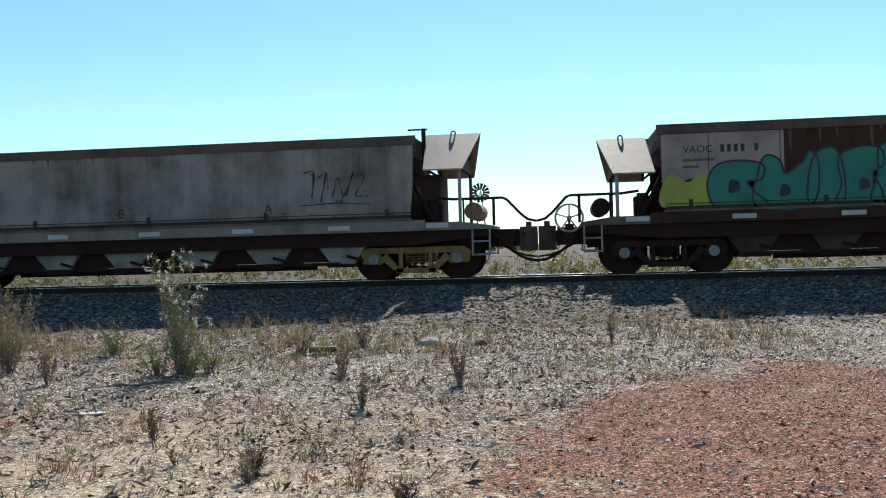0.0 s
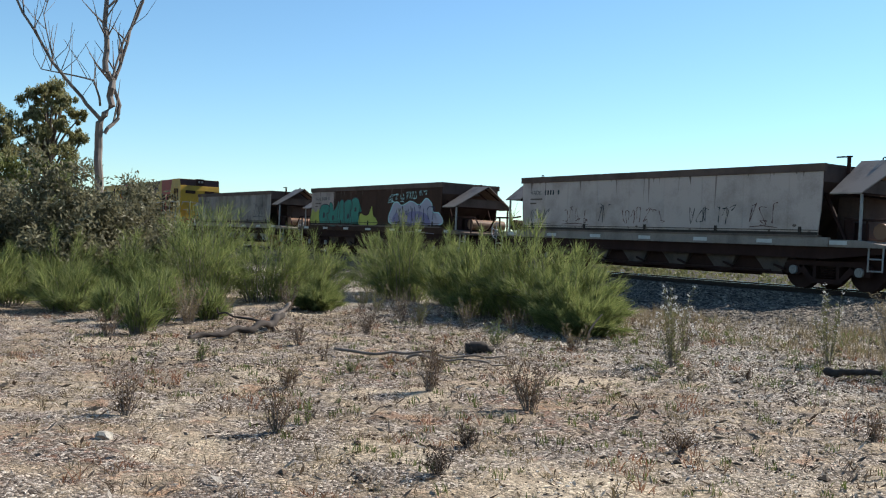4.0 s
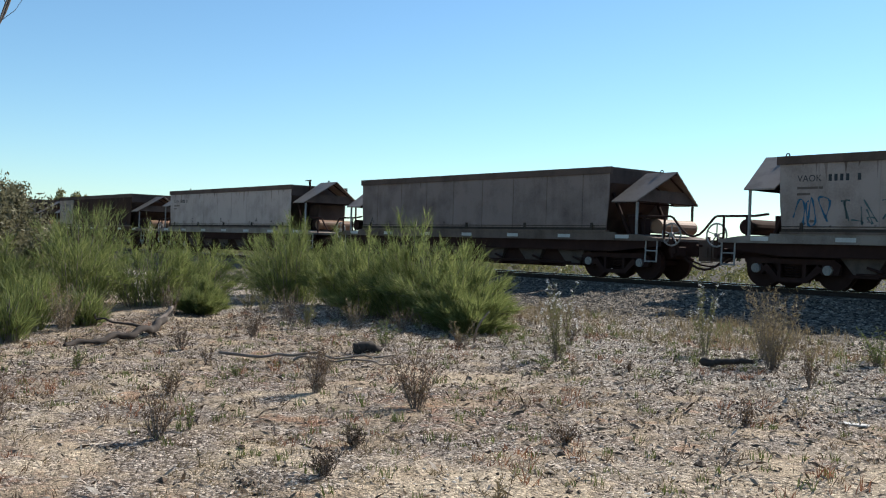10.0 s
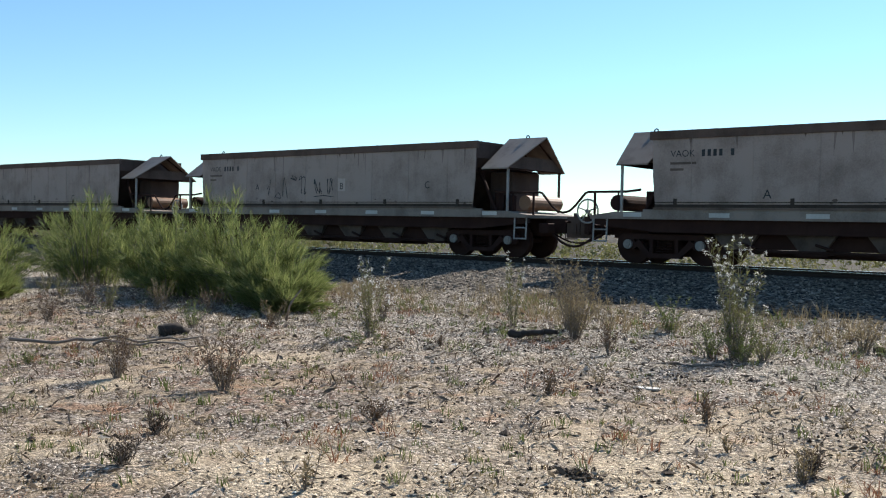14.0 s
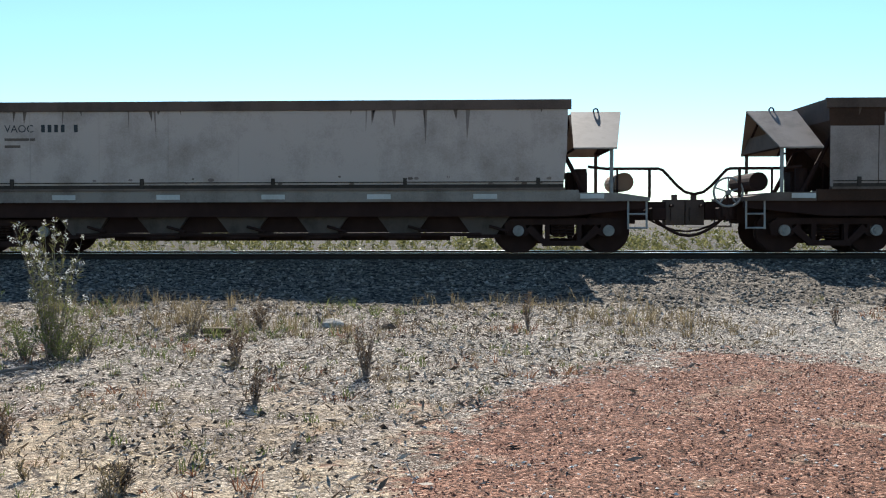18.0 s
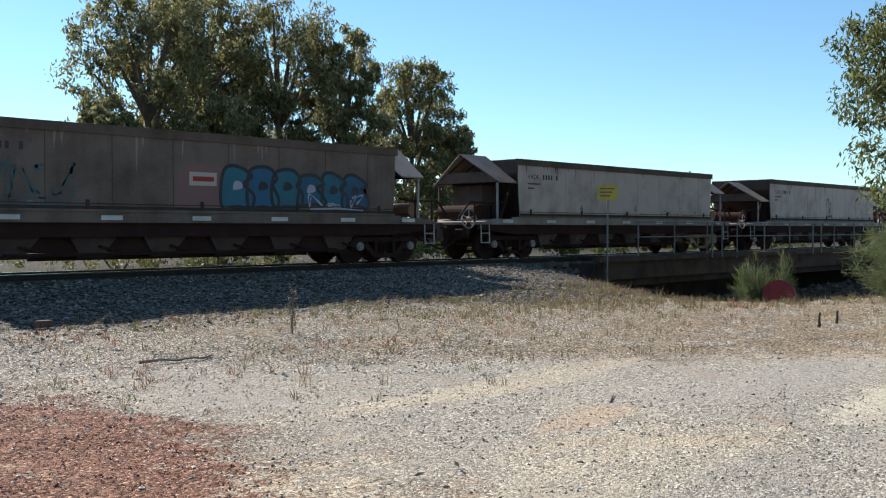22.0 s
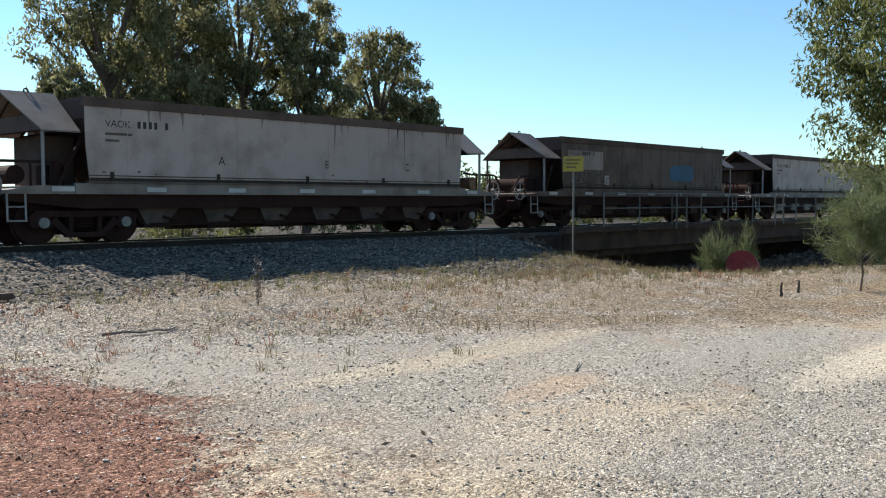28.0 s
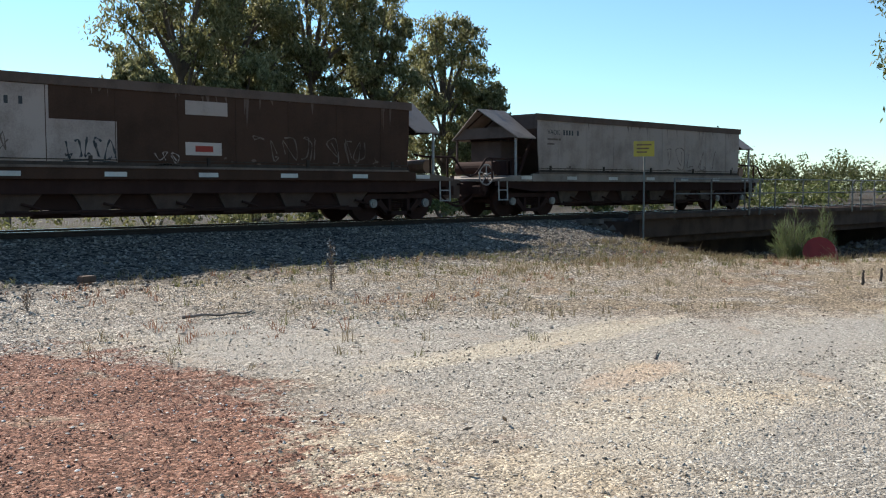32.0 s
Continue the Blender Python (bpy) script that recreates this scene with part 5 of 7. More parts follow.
        scrawl(w, 2.5, 3.5, 1.36, 1.76, 151, 5, w=0.026, lift=0.008)
        scrawl(w, 0.4, 1.6, 1.4, 1.8, 152, 4, TAUPE, 0.02, 0.008)
        scrawl(w, 4.3, 4.9, 1.3, 1.5, 153, 2, GREY, 0.015, 0.008)
        scrawl(w, 6.5, 10.0, 1.35, 1.9, 154, 9, TAUPE, 0.02, 0.008)
    elif n == 27:
        mark_code(w)
        for i in range(5):
            scrawl(w, 6.2 + 0.7 * i, 6.7 + 0.7 * i, 1.4, 2.1, 160 + i, 1, TAUPE, 0.022)


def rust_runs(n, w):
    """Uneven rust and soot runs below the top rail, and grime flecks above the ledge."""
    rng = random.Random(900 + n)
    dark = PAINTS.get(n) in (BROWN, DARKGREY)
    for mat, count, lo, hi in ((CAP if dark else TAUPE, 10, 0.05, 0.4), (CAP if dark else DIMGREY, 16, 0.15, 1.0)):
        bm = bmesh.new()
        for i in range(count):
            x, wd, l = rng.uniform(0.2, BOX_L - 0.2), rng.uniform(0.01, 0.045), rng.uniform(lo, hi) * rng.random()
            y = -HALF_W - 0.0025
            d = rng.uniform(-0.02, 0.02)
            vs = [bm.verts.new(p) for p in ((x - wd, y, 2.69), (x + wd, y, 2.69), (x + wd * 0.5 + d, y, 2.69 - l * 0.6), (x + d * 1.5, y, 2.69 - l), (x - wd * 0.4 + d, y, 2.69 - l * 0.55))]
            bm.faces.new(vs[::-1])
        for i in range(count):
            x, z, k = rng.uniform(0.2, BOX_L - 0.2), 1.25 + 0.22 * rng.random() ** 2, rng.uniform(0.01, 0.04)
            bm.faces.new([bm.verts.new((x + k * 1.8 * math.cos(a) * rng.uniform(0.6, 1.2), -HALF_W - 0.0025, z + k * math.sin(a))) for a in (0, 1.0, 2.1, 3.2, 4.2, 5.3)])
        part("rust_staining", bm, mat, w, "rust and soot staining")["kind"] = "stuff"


PAINTS = {2: BROWN, 5: BROWN, 15: BROWN, 26: BROWN, 21: DARKGREY, 24: TAUPE, 18: TAUPE, 22: DIMGREY, 7: DIMGREY, 4: DIMGREY, 25: WHITE, 6: WHITE, 19: WHITE, 23: WHITE, 20: WHITE, 3: WHITE, 16: WHITE, 17: WHITE, 14: WHITE, 27: GREY}
LABELS = {BROWN: "grain hopper wagon in dark brown paint with grey patches", GREY: "grain hopper wagon in weathered grey paint with stencils",
          WHITE: "grain hopper wagon in grimy off-white paint", TAUPE: "grain hopper wagon in soot-stained taupe paint", DIMGREY: "grain hopper wagon in dark sooty grey paint", DARKGREY: "grain hopper wagon black with grime"}
EXTRA = {1: "dirty grey hopper wagon with black scrawls and ochre bogie", 2: "brown hopper wagon with a teal spray-painted piece", 8: "grey hopper wagon with outlined black tag and drips",
         13: "grey hopper wagon covered in black tags, ochre bogies", 17: "off-white hopper wagon with large lilac spray letters", 18: "taupe hopper wagon with blue spray letters on pink",
         24: "sooty grey hopper wagon with blue painted blot and tags", 26: "dark brown hopper wagon with grey panels and black tag"}
WAGONS = {}


def make_train():
    stock = {}
    for n in range(1, N_WAGONS + 1):
        paint = GRIMY if n == 1 else PAINTS.get(n, GREY)
        gold = {1: (0, 1), 13: (1, 1), 19: (0, 1)}.get(n, (0, 0))
        key = (paint.name, gold, n in (1, 3, 6, 12, 13), n in (2, 4, 5, 7, 14, 15, 17, 20), n in (1, 25), n in (4, 5, 7, 16, 20, 23))
        if key not in stock:
            stock[key] = make_wagon(paint, gold, key[2], key[3], key[4], key[5])
        WAGONS[n] = copy_thing(stock[key], pose(0, 0, 0))
    for p in stock.values():
        for o in [p, *p.children_recursive]:
            bpy.data.objects.remove(o)
    for n, w in WAGONS.items():
        deck_out(n, w)
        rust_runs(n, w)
        w.matrix_basis = pose(train_x(n, 0), TRACK_Y, RAIL_Z)
        tagged(w, EXTRA.get(n, LABELS[PAINTS.get(n, GREY)]), "wagon", "wagons of the grain train")


make_train()


# ---- locomotive ----
LOCO_L = 18.0


def make_loco():
    """A diesel locomotive; origin on the rails below its rear deck end, which lies at x = 0; it points to -x."""
    w = thing("locomotive", "yellow, orange and maroon diesel freight locomotive", "locomotive")
    top, deck = 3.92, 1.42
    bm = bmesh.new()
    box(bm, -20.6, 0, -1.38, 1.38, 1.1, deck)
    part("underframe", bm, YELLOW, w)
    bm = bmesh.new()
    prism(bm, [(-16.6, deck), (-0.62, deck), (-0.62, top - 0.02), (-16.6, top - 0.12)], -1.24, 1.24)
    part("long_hood", bm, MAROON, w)
    bm = bmesh.new()
    prism(bm, [(-3.6, deck), (-0.6, deck), (-0.55, 3.2), (-0.6, top - 0.45), (-0.85, top), (-2.3, top), (-2.9, 2.6)], -1.26, 1.26)
    part("hood_end", bm, YELLOW, w, "yellow hood end with vents")
    bm = bmesh.new()
    prism(bm, [(-4.6, top - 0.01), (-2.3, top - 0.01), (-2.9, 2.6), (-3.6, deck), (-4.4, deck)], -1.25, 1.25)
    part("hood_band", bm, REDP, w)
    bm = bmesh.new()
    prism(bm, [(-4.9, top - 0.02), (-4.6, top - 0.02), (-4.4, deck), (-7.2, deck)], -1.25, 1.25)
    part("hood_band", bm, YELLOW, w)
    bm = bmesh.new()
    prism(bm, [(-14.8, top - 0.1), (-12.3, top - 0.08), (-12.9, 2.6), (-13.8, deck), (-14.8, deck)], -1.25, 1.25)
    part("hood_band", bm, REDP, w)
    bm = bmesh.new()
    prism(bm, [(-20.1, deck), (-14.7, deck), (-14.7, top - 0.06), (-19.2, top - 0.06), (-19.9, 3.45), (-20.1, 2.6)], -1.36, 1.36)
    part("cab", bm, YELLOW, w)
    for x in (-19.2, -18.0):
        bm = bmesh.new()
        box(bm, x - 0.42, x + 0.42, -1.37, -1.355, 2.7, 3.4)
        part("cab_window", bm, GLASS, w)
    bm = bmesh.new()
    box(bm, -16.4, -16.1, -1.375, -1.355, 2.7, 3.6)
    part("vent", bm, UNDER, w)
    for i in range(7):
        bm = bmesh.new()
        x = -1.1 - 0.34 * i
        box(bm, x - 0.1, x + 0.1, -1.275, -1.25, 1.95 + (0.55 if i < 3 else 0.0), 3.3 - (0.0 if i < 3 else 0.35))
        part("vent", bm, UNDER, w)
    bm = bmesh.new()
    box(bm, -4.3, -3.7, -1.27, -1.24, 1.75, 2.9)
    part("access_door", bm, UNDER, w)
    bm = bmesh.new()
    box(bm, -14.4, -13.2, -1.27, -1.24, 1.6, 2.5)
    part("access_door", bm, UNDER, w)
    for k in (-0.62, 0.62):
        bm = bmesh.new()
        box(bm, -0.57, -0.535, k - 0.32, k + 0.32, 3.0, 3.2)
        part("number_box", bm, UNDER, w)
    bm = bmesh.new()
    box(bm, -0.80, -0.52, -0.25, 0.25, top - 0.35, top + 0.02)
    ob = part("headlight_box", bm, UNDER, w)
    for k in (-0.1, 0.1):
        bm = bmesh.new()
        tube(bm, [(-0.52, k, top - 0.16), (-0.50, k, top - 0.16)], 0.07, 10)
        part("headlight", bm, CREAM, ob)
    for i in range(10):
        bm = bmesh.new()
        tube(bm, [(-14.0 + i * 1.3, -1.37, deck), (-14.0 + i * 1.3, -1.37, 2.4)], 0.022, 6)
        part("rail_post", bm, STEEL, w)
    bm = bmesh.new()
    tube(bm, [(-14.2, -1.37, 2.35), (-2.0, -1.37, 2.45), (-1.2, -1.37, 2.45), (-1.1, -1.37, 2.35), (-1.1, -1.37, 0.9)], 0.028, 6)
    part("side_handrail", bm, STEEL, w)
    for k in (-1, 1):
        bm = bmesh.new()
        tube(bm, [(-0.55, 1.3 * k, 0.9), (-0.5, 1.3 * k, 1.9), (-0.2, 1.2 * k, 2.45), (-0.05, 0.8 * k, 2.45), (-0.05, 0.35 * k, 2.45), (-0.05, 0.3 * k, 1.3)], 0.028, 6)
        tube(bm, [(-0.05, 0.8 * k, 2.45), (-0.05, 0.8 * k, 1.3)], 0.022, 6)
        tube(bm, [(-0.05, 0.35 * k, 1.95), (-0.1, 1.2 * k, 1.95)], 0.022, 6)
        part("end_handrail", bm, CREAM, w, "pale end handrail")
    bm = bmesh.new()
    box(bm, -0.2, 0.02, -1.35, 1.35, 0.7, 1.42)
    part("headstock", bm, REDP, w)
    bm = bmesh.new()
    box(bm, -14.0, -7.0, -1.25, 1.25, 0.4, 1.1)
    part("fuel_tank", bm, UNDER, w)
    for x in (-3.6, -16.6):
        bm = bmesh.new()
        for s in (-1, 1):
            prism(bm, [(-2.2, 0.85), (2.2, 0.85), (2.0, 0.4), (-2.0, 0.4)], s * 0.8, s * 0.98)
        bg = part("bogie", bm, UNDER, w, "", pose(x, 0, 0))
        for k in (-1.7, 0, 1.7):
            bm = bmesh.new()
            for s in (-1, 1):
                tube(bm, [(0, 0.5 * s, 0), (0, 0.66 * s, 0)], 0.5, 24)
            tube(bm, [(0, -0.9, 0), (0, 0.9, 0)], 0.08, 8)
            part("wheelset", bm, UNDER, bg, "", pose(k, 0, 0.5))
    # operator's name on the hood, as a plain pale bar
    bm = bmesh.new()
    box(bm, -10.9, -7.5, -1.256, -1.24, 2.5, 2.85)
    part("name_bar", bm, CREAM, w)
    bm = bmesh.new()
    box(bm, -0.1, 0.75, -0.12, 0.12, 0.68, 0.92)
    part("coupler", bm, UNDER, w)
    make_hand_wheel(w, 0.05, -0.9, 1.0, CREAM)
    return w


LOCO = make_loco()
LOCO_OFF = -2.90                      # rear buffer beam, from the first wagon's hopper end


# ---- plants ----
def blades(rng, n, base, spread, height, width, lean, curve=0.3, bend=2):
    """Thin blades that rise from a disc; numpy verts and faces."""
    a = rng.uniform(0, 6.283, n)
    r = spread * np.sqrt(rng.rand(n))
    x, y = base[0] + r * np.cos(a), base[1] + r * np.sin(a)
    h = height * rng.uniform(0.5, 1.0, n)
    d = rng.uniform(0, 6.283, n)
    l = lean * rng.rand(n) * h
    w = rng.uniform(0, 6.283, n)
    wx, wy = np.cos(w) * width, np.sin(w) * width
    mx, my = x + np.cos(d) * l * 0.4, y + np.sin(d) * l * 0.4
    tx, ty = x + np.cos(d) * l, y + np.sin(d) * l
    z0 = np.full(n, base[2])
    v = np.stack([np.stack([x - wx, y - wy, z0], 1), np.stack([x + wx, y + wy, z0], 1),
                  np.stack([mx + wx * 0.7, my + wy * 0.7, z0 + h * 0.6], 1), np.stack([mx - wx * 0.7, my - wy * 0.7, z0 + h * 0.6], 1), np.stack([tx, ty, z0 + h], 1)], 1)
    k = np.arange(n) * 5
    f4 = np.stack([k, k + 1, k + 2, k + 3], 1)
    f3 = np.stack([k + 3, k + 2, k + 4], 1)
    return v.reshape(-1, 3), f4, f3


def join_blades(chunks):
    V, F, o = [], [], 0
    for v, f4, f3 in chunks:
        V.append(v)
        F += (f4 + o).tolist() + (f3 + o).tolist()
        o += len(v)
    return np.concatenate(V).tolist(), F


def leaves(rng, centers, per, radius, size, droop=0.4, flat=1.0):
    """Leaf quads round clump centres."""
    c = np.repeat(np.asarray(centers, float), per, 0)
    n = len(c)
    d = rng.normal(size=(n, 3))
    d /= np.linalg.norm(d, axis=1)[:, None]
    rad = np.repeat(np.asarray(radius, float) * np.ones(len(centers)), per)
    p = c + d * (rad * rng.rand(n) ** 0.5)[:, None] * np.array([1, 1, flat])
    u = rng.normal(size=(n, 3))
    u[:, 2] -= droop * 2
    u /= np.linalg.norm(u, axis=1)[:, None]
    w = np.cross(u, rng.normal(size=(n, 3)))
    w /= np.linalg.norm(w, axis=1)[:, None]
    s = size * rng.uniform(0.6, 1.3, n)[:, None]
    v = np.stack([p - u * s, p + w * s * 0.32, p + u * s, p - w * s * 0.32], 1).reshape(-1, 3)
    k = np.arange(n) * 4
    return v, np.stack([k, k + 1, k + 2, k + 3], 1)


def gum_tree(name, label, at, height, crown_w, seed, mat=None, bark=None, leaf=0.16, clumps=60, per=90, low=0.25, lean=0.0, group="", tight=0.85):
    rng = np.random.RandomState(seed)
    t = thing(name, label, "tree", at, group=group)
    bm = bmesh.new()
    r0 = height * 0.022
    pts = [(lean * height * (i / 6) ** 2 + 0.15 * math.sin(i * 2.1 + seed), 0.15 * math.cos(i * 1.7 + seed), height * 0.8 * i / 6 - 0.3) for i in range(7)]
    tube(bm, pts, r0, 9, r0 * 0.25)
    part("trunk", bm, bark or BARK, t)
    cents, rads = [], []
    lobes = 27
    for i in range(lobes):
        f = low + (0.96 - low) * (i + 0.5) / lobes
        k = min(int(f / 0.8 * 6), 5)
        base = Vector(pts[max(k - 1, 0)])
        a = i * 2.4 + seed
        prof = math.sin(math.pi * min(1, 0.22 + 0.66 * (f - low) / (1 - low))) ** 0.8
        R = crown_w * rng.uniform(0.12, 0.20)
        reach = max(0.0, crown_w * 0.5 * prof * rng.uniform(0.7, 1.05) - R * 0.5)
        tip = Vector((base.x + reach * math.cos(a), base.y + reach * math.sin(a), min(height - R * 0.7, height * f)))
        bm = bmesh.new()
        mid = base.lerp(tip, 0.5) + Vector((0, 0, reach * 0.15))
        tube(bm, [base, mid, tip], r0 * 0.5, 6, r0 * 0.12)
        part("limb", bm, bark or BARK, t)
        for j in range(max(3, clumps // lobes)):
            d = rng.normal(size=3)
            d /= np.linalg.norm(d)
            cents.append(tip + Vector(d * R * rng.uniform(0.3, 1.15) * np.array([1, 1, 0.85])))
            rads.append(R * rng.uniform(0.35, 0.7) * tight)
    v, f = leaves(rng, [tuple(c) for c in cents], per, rads, leaf, 0.6)
    me = mesh_from("crown", v.tolist(), f.tolist(), mat or GUMLEAF)
    share("crown", me, t, Matrix())
    return t


def bare_tree(at, turn, seed):
    """A dead gum: a twisted trunk that forks into bare limbs, drawn in x and z with some depth."""
    rng = random.Random(seed)
    t = thing("dead_gum_tree", "bare pale dead gum tree with forked limbs", "tree", at, turn)
    limbs = (("trunk", 0.20, 0.13, [(-0.1, 0, -0.3), (-0.05, 0, 1.6), (0.0, 0.05, 3.4), (0.02, 0, 4.5), (0.28, -0.05, 5.3), (0.10, 0, 6.0)]),
             ("limb", 0.13, 0.05, [(0.10, 0, 6.0), (0.02, 0.1, 7.0), (0.0, 0.1, 8.3), (0.1, 0, 10.2), (-0.15, 0, 12.5)]),
             ("limb", 0.09, 0.02, [(-0.02, 0, 4.6), (-0.6, -0.2, 5.2), (-1.4, -0.3, 6.1), (-2.2, -0.4, 7.4), (-2.9, -0.4, 8.9), (-3.0, -0.5, 10.0)]),
             ("limb", 0.09, 0.05, [(0.05, 0, 4.2), (0.45, 0.2, 4.7), (0.5, 0.3, 5.1), (0.3, 0.3, 5.7), (0.5, 0.3, 6.6), (0.85, 0.4, 7.8), (1.3, 0.4, 9.3), (1.6, 0.5, 11.0)]),
             ("limb", 0.05, 0.02, [(0.25, 0, 5.9), (0.5, 0.2, 6.9), (1.1, 0.3, 8.6), (1.8, 0.2, 9.4), (2.3, 0.2, 9.7)]),
             ("limb", 0.05, 0.02, [(-0.05, 0, 5.0), (-0.25, -0.2, 5.7), (-0.9, -0.2, 5.8), (-1.7, -0.1, 5.9)]),
             ("limb", 0.035, 0.015, [(0.02, 0.1, 7.6), (0.5, -0.1, 8.6), (0.8, -0.2, 9.9), (1.2, -0.2, 11.2)]),
             ("limb", 0.03, 0.01, [(-1.4, -0.3, 6.2), (-1.7, 0.1, 7.5), (-1.4, 0.3, 8.6)]),
             ("limb", 0.03, 0.01, [(-2.2, -0.4, 7.4), (-2.3, 0.1, 8.6), (-2.0, 0.2, 9.6)]))
    for name, r, r2, pts in limbs:
        bm = bmesh.new()
        fine = []
        for a, b in zip(pts, pts[1:]):
            for u in (0.0, 0.33, 0.66):
                fine.append(Vector(a).lerp(Vector(b), u) + Vector((rng.uniform(-1, 1), rng.uniform(-1, 1), 0)) * r * 0.5)
        fine.append(Vector(pts[-1]))
        tube(bm, fine, r * 0.68, 8, r2 * 0.7)
        part(name, bm, PALEBARK, t)
        if name == "limb":
            for j in range(13):
                k = rng.randrange(2, len(fine))
                d = Vector((rng.uniform(-1, 1), rng.uniform(-0.8, 0.8), rng.uniform(0.3, 1.4))).normalized()
                q = fine[k]
                bm = bmesh.new()
                l = rng.uniform(0.5, 1.4)
                e = [q, q + d * l * 0.5 + Vector((0, 0, 0.08)), q + d * l + Vector((rng.uniform(-0.2, 0.2), 0, 0.3))]
                tube(bm, e, r2 * 0.7, 4, 0.006)
                part("twig", bm, PALEBARK, t)
    return t


def strands(rng, p, d, length, width):
    """Needles from points p along directions d; three corners each."""
    w = np.cross(d, rng.normal(size=p.shape))
    w /= np.linalg.norm(w, axis=1)[:, None] + 1e-9
    w *= width
    v = np.stack([p - w, p + w, p + d * length[:, None]], 1).reshape(-1, 3)
    i = np.arange(len(p)) * 3
    return v, np.stack([i, i + 1, i + 2], 1)


def broom_bush(at, w, d, h, seed, n=9000, name="broom_bush", label="bright green feathery broom bush", mat=None, width=0.005):
    """Arching stems from one root, each a plume of fine needles."""
    rng = np.random.RandomState(seed)
    t = thing(name, label, "bush", at)
    stems = bmesh.new()
    k = 44
    P, D, Ln = [], [], []
    for i in range(k):
        a = rng.uniform(0, 6.283)
        r = math.sqrt(rng.rand())
        hh = h * (1.0 - 0.62 * r ** 2) * rng.uniform(0.45, 1.25)
        p0 = np.array([0.22 * w * r * math.cos(a), 0.22 * d * r * math.sin(a), -0.05])
        p2 = np.array([0.58 * w * r * math.cos(a), 0.56 * d * r * math.sin(a), hh])
        p1 = (p0 + p2) / 2 + np.array([-0.05 * w * r * math.cos(a), -0.05 * d * r * math.sin(a), 0.16 * h])
        tube(stems, [p0, p1, p0 * 0.1 + p2 * 0.9], 0.011, 5, 0.003)
        m = n // k
        f = rng.uniform(0.02, 1.0, m)[:, None]
        c = (1 - f) ** 2 * p0 + 2 * f * (1 - f) * p1 + f ** 2 * p2
        tan = 2 * (1 - f) * (p1 - p0) + 2 * f * (p2 - p1)
        tan /= np.linalg.norm(tan, axis=1)[:, None]
        # sprays: needles gather on side shoots
        ns = 16
        sid = rng.randint(0, ns, m)
        sdir = rng.normal(size=(ns, 3))
        sdir[:, 2] = np.abs(sdir[:, 2]) * 0.8
        sdir /= np.linalg.norm(sdir, axis=1)[:, None]
        out = sdir[sid]
        reach = rng.rand(m)[:, None] * (0.10 + 0.12 * h) * (1.25 - f)
        P.append(c + out * reach)
        dd = tan * 0.9 + out * 0.55 + rng.normal(size=(m, 3)) * 0.25
        D.append(dd / np.linalg.norm(dd, axis=1)[:, None])
        Ln.append(rng.uniform(0.08, 0.30, m))
    part("branchwork", stems, DEADWOOD, t)
    v, f = strands(rng, np.concatenate(P), np.concatenate(D), np.concatenate(Ln), width)
    v[:, 2] = np.maximum(v[:, 2], 0.01)
    share("foliage", mesh_from("foliage", v.tolist(), f.tolist(), mat or BROOM), t, Matrix())
    return t


def leaf_bush(name, label, at, w, h, seed, mat, leaf=0.05, clumps=45, per=110):
    rng = np.random.RandomState(seed)
    t = thing(name, label, "bush", at)
    bm = bmesh.new()
    cents, rads = [], []
    for i in range(14):
        a = i * 2.4 + seed
        r = w * 0.45 * rng.uniform(0.3, 1.0)
        tip = Vector((r * math.cos(a), r * math.sin(a), h * rng.uniform(0.45, 0.95) * (1.1 - 0.5 * r / (w * 0.45))))
        tube(bm, [(0.1 * math.cos(a), 0.1 * math.sin(a), -0.1), tip * 0.55 + Vector((0, 0, 0.1)), tip], 0.03, 5, 0.008)
        for j in range(max(1, clumps // 14)):
            q = tip * rng.uniform(0.5, 1.05) + Vector(rng.normal(size=3) * w * 0.08)
            q.z = max(0.15, q.z)
            cents.append(tuple(q))
            rads.append(w * rng.uniform(0.07, 0.13))
    part("branchwork", bm, DEADWOOD, t)["kind"] = "stuff"
    v, f = leaves(rng, cents, per, rads, leaf, 0.0)
    share("foliage", mesh_from("foliage", v.tolist(), f.tolist(), mat), t, Matrix())
    return t


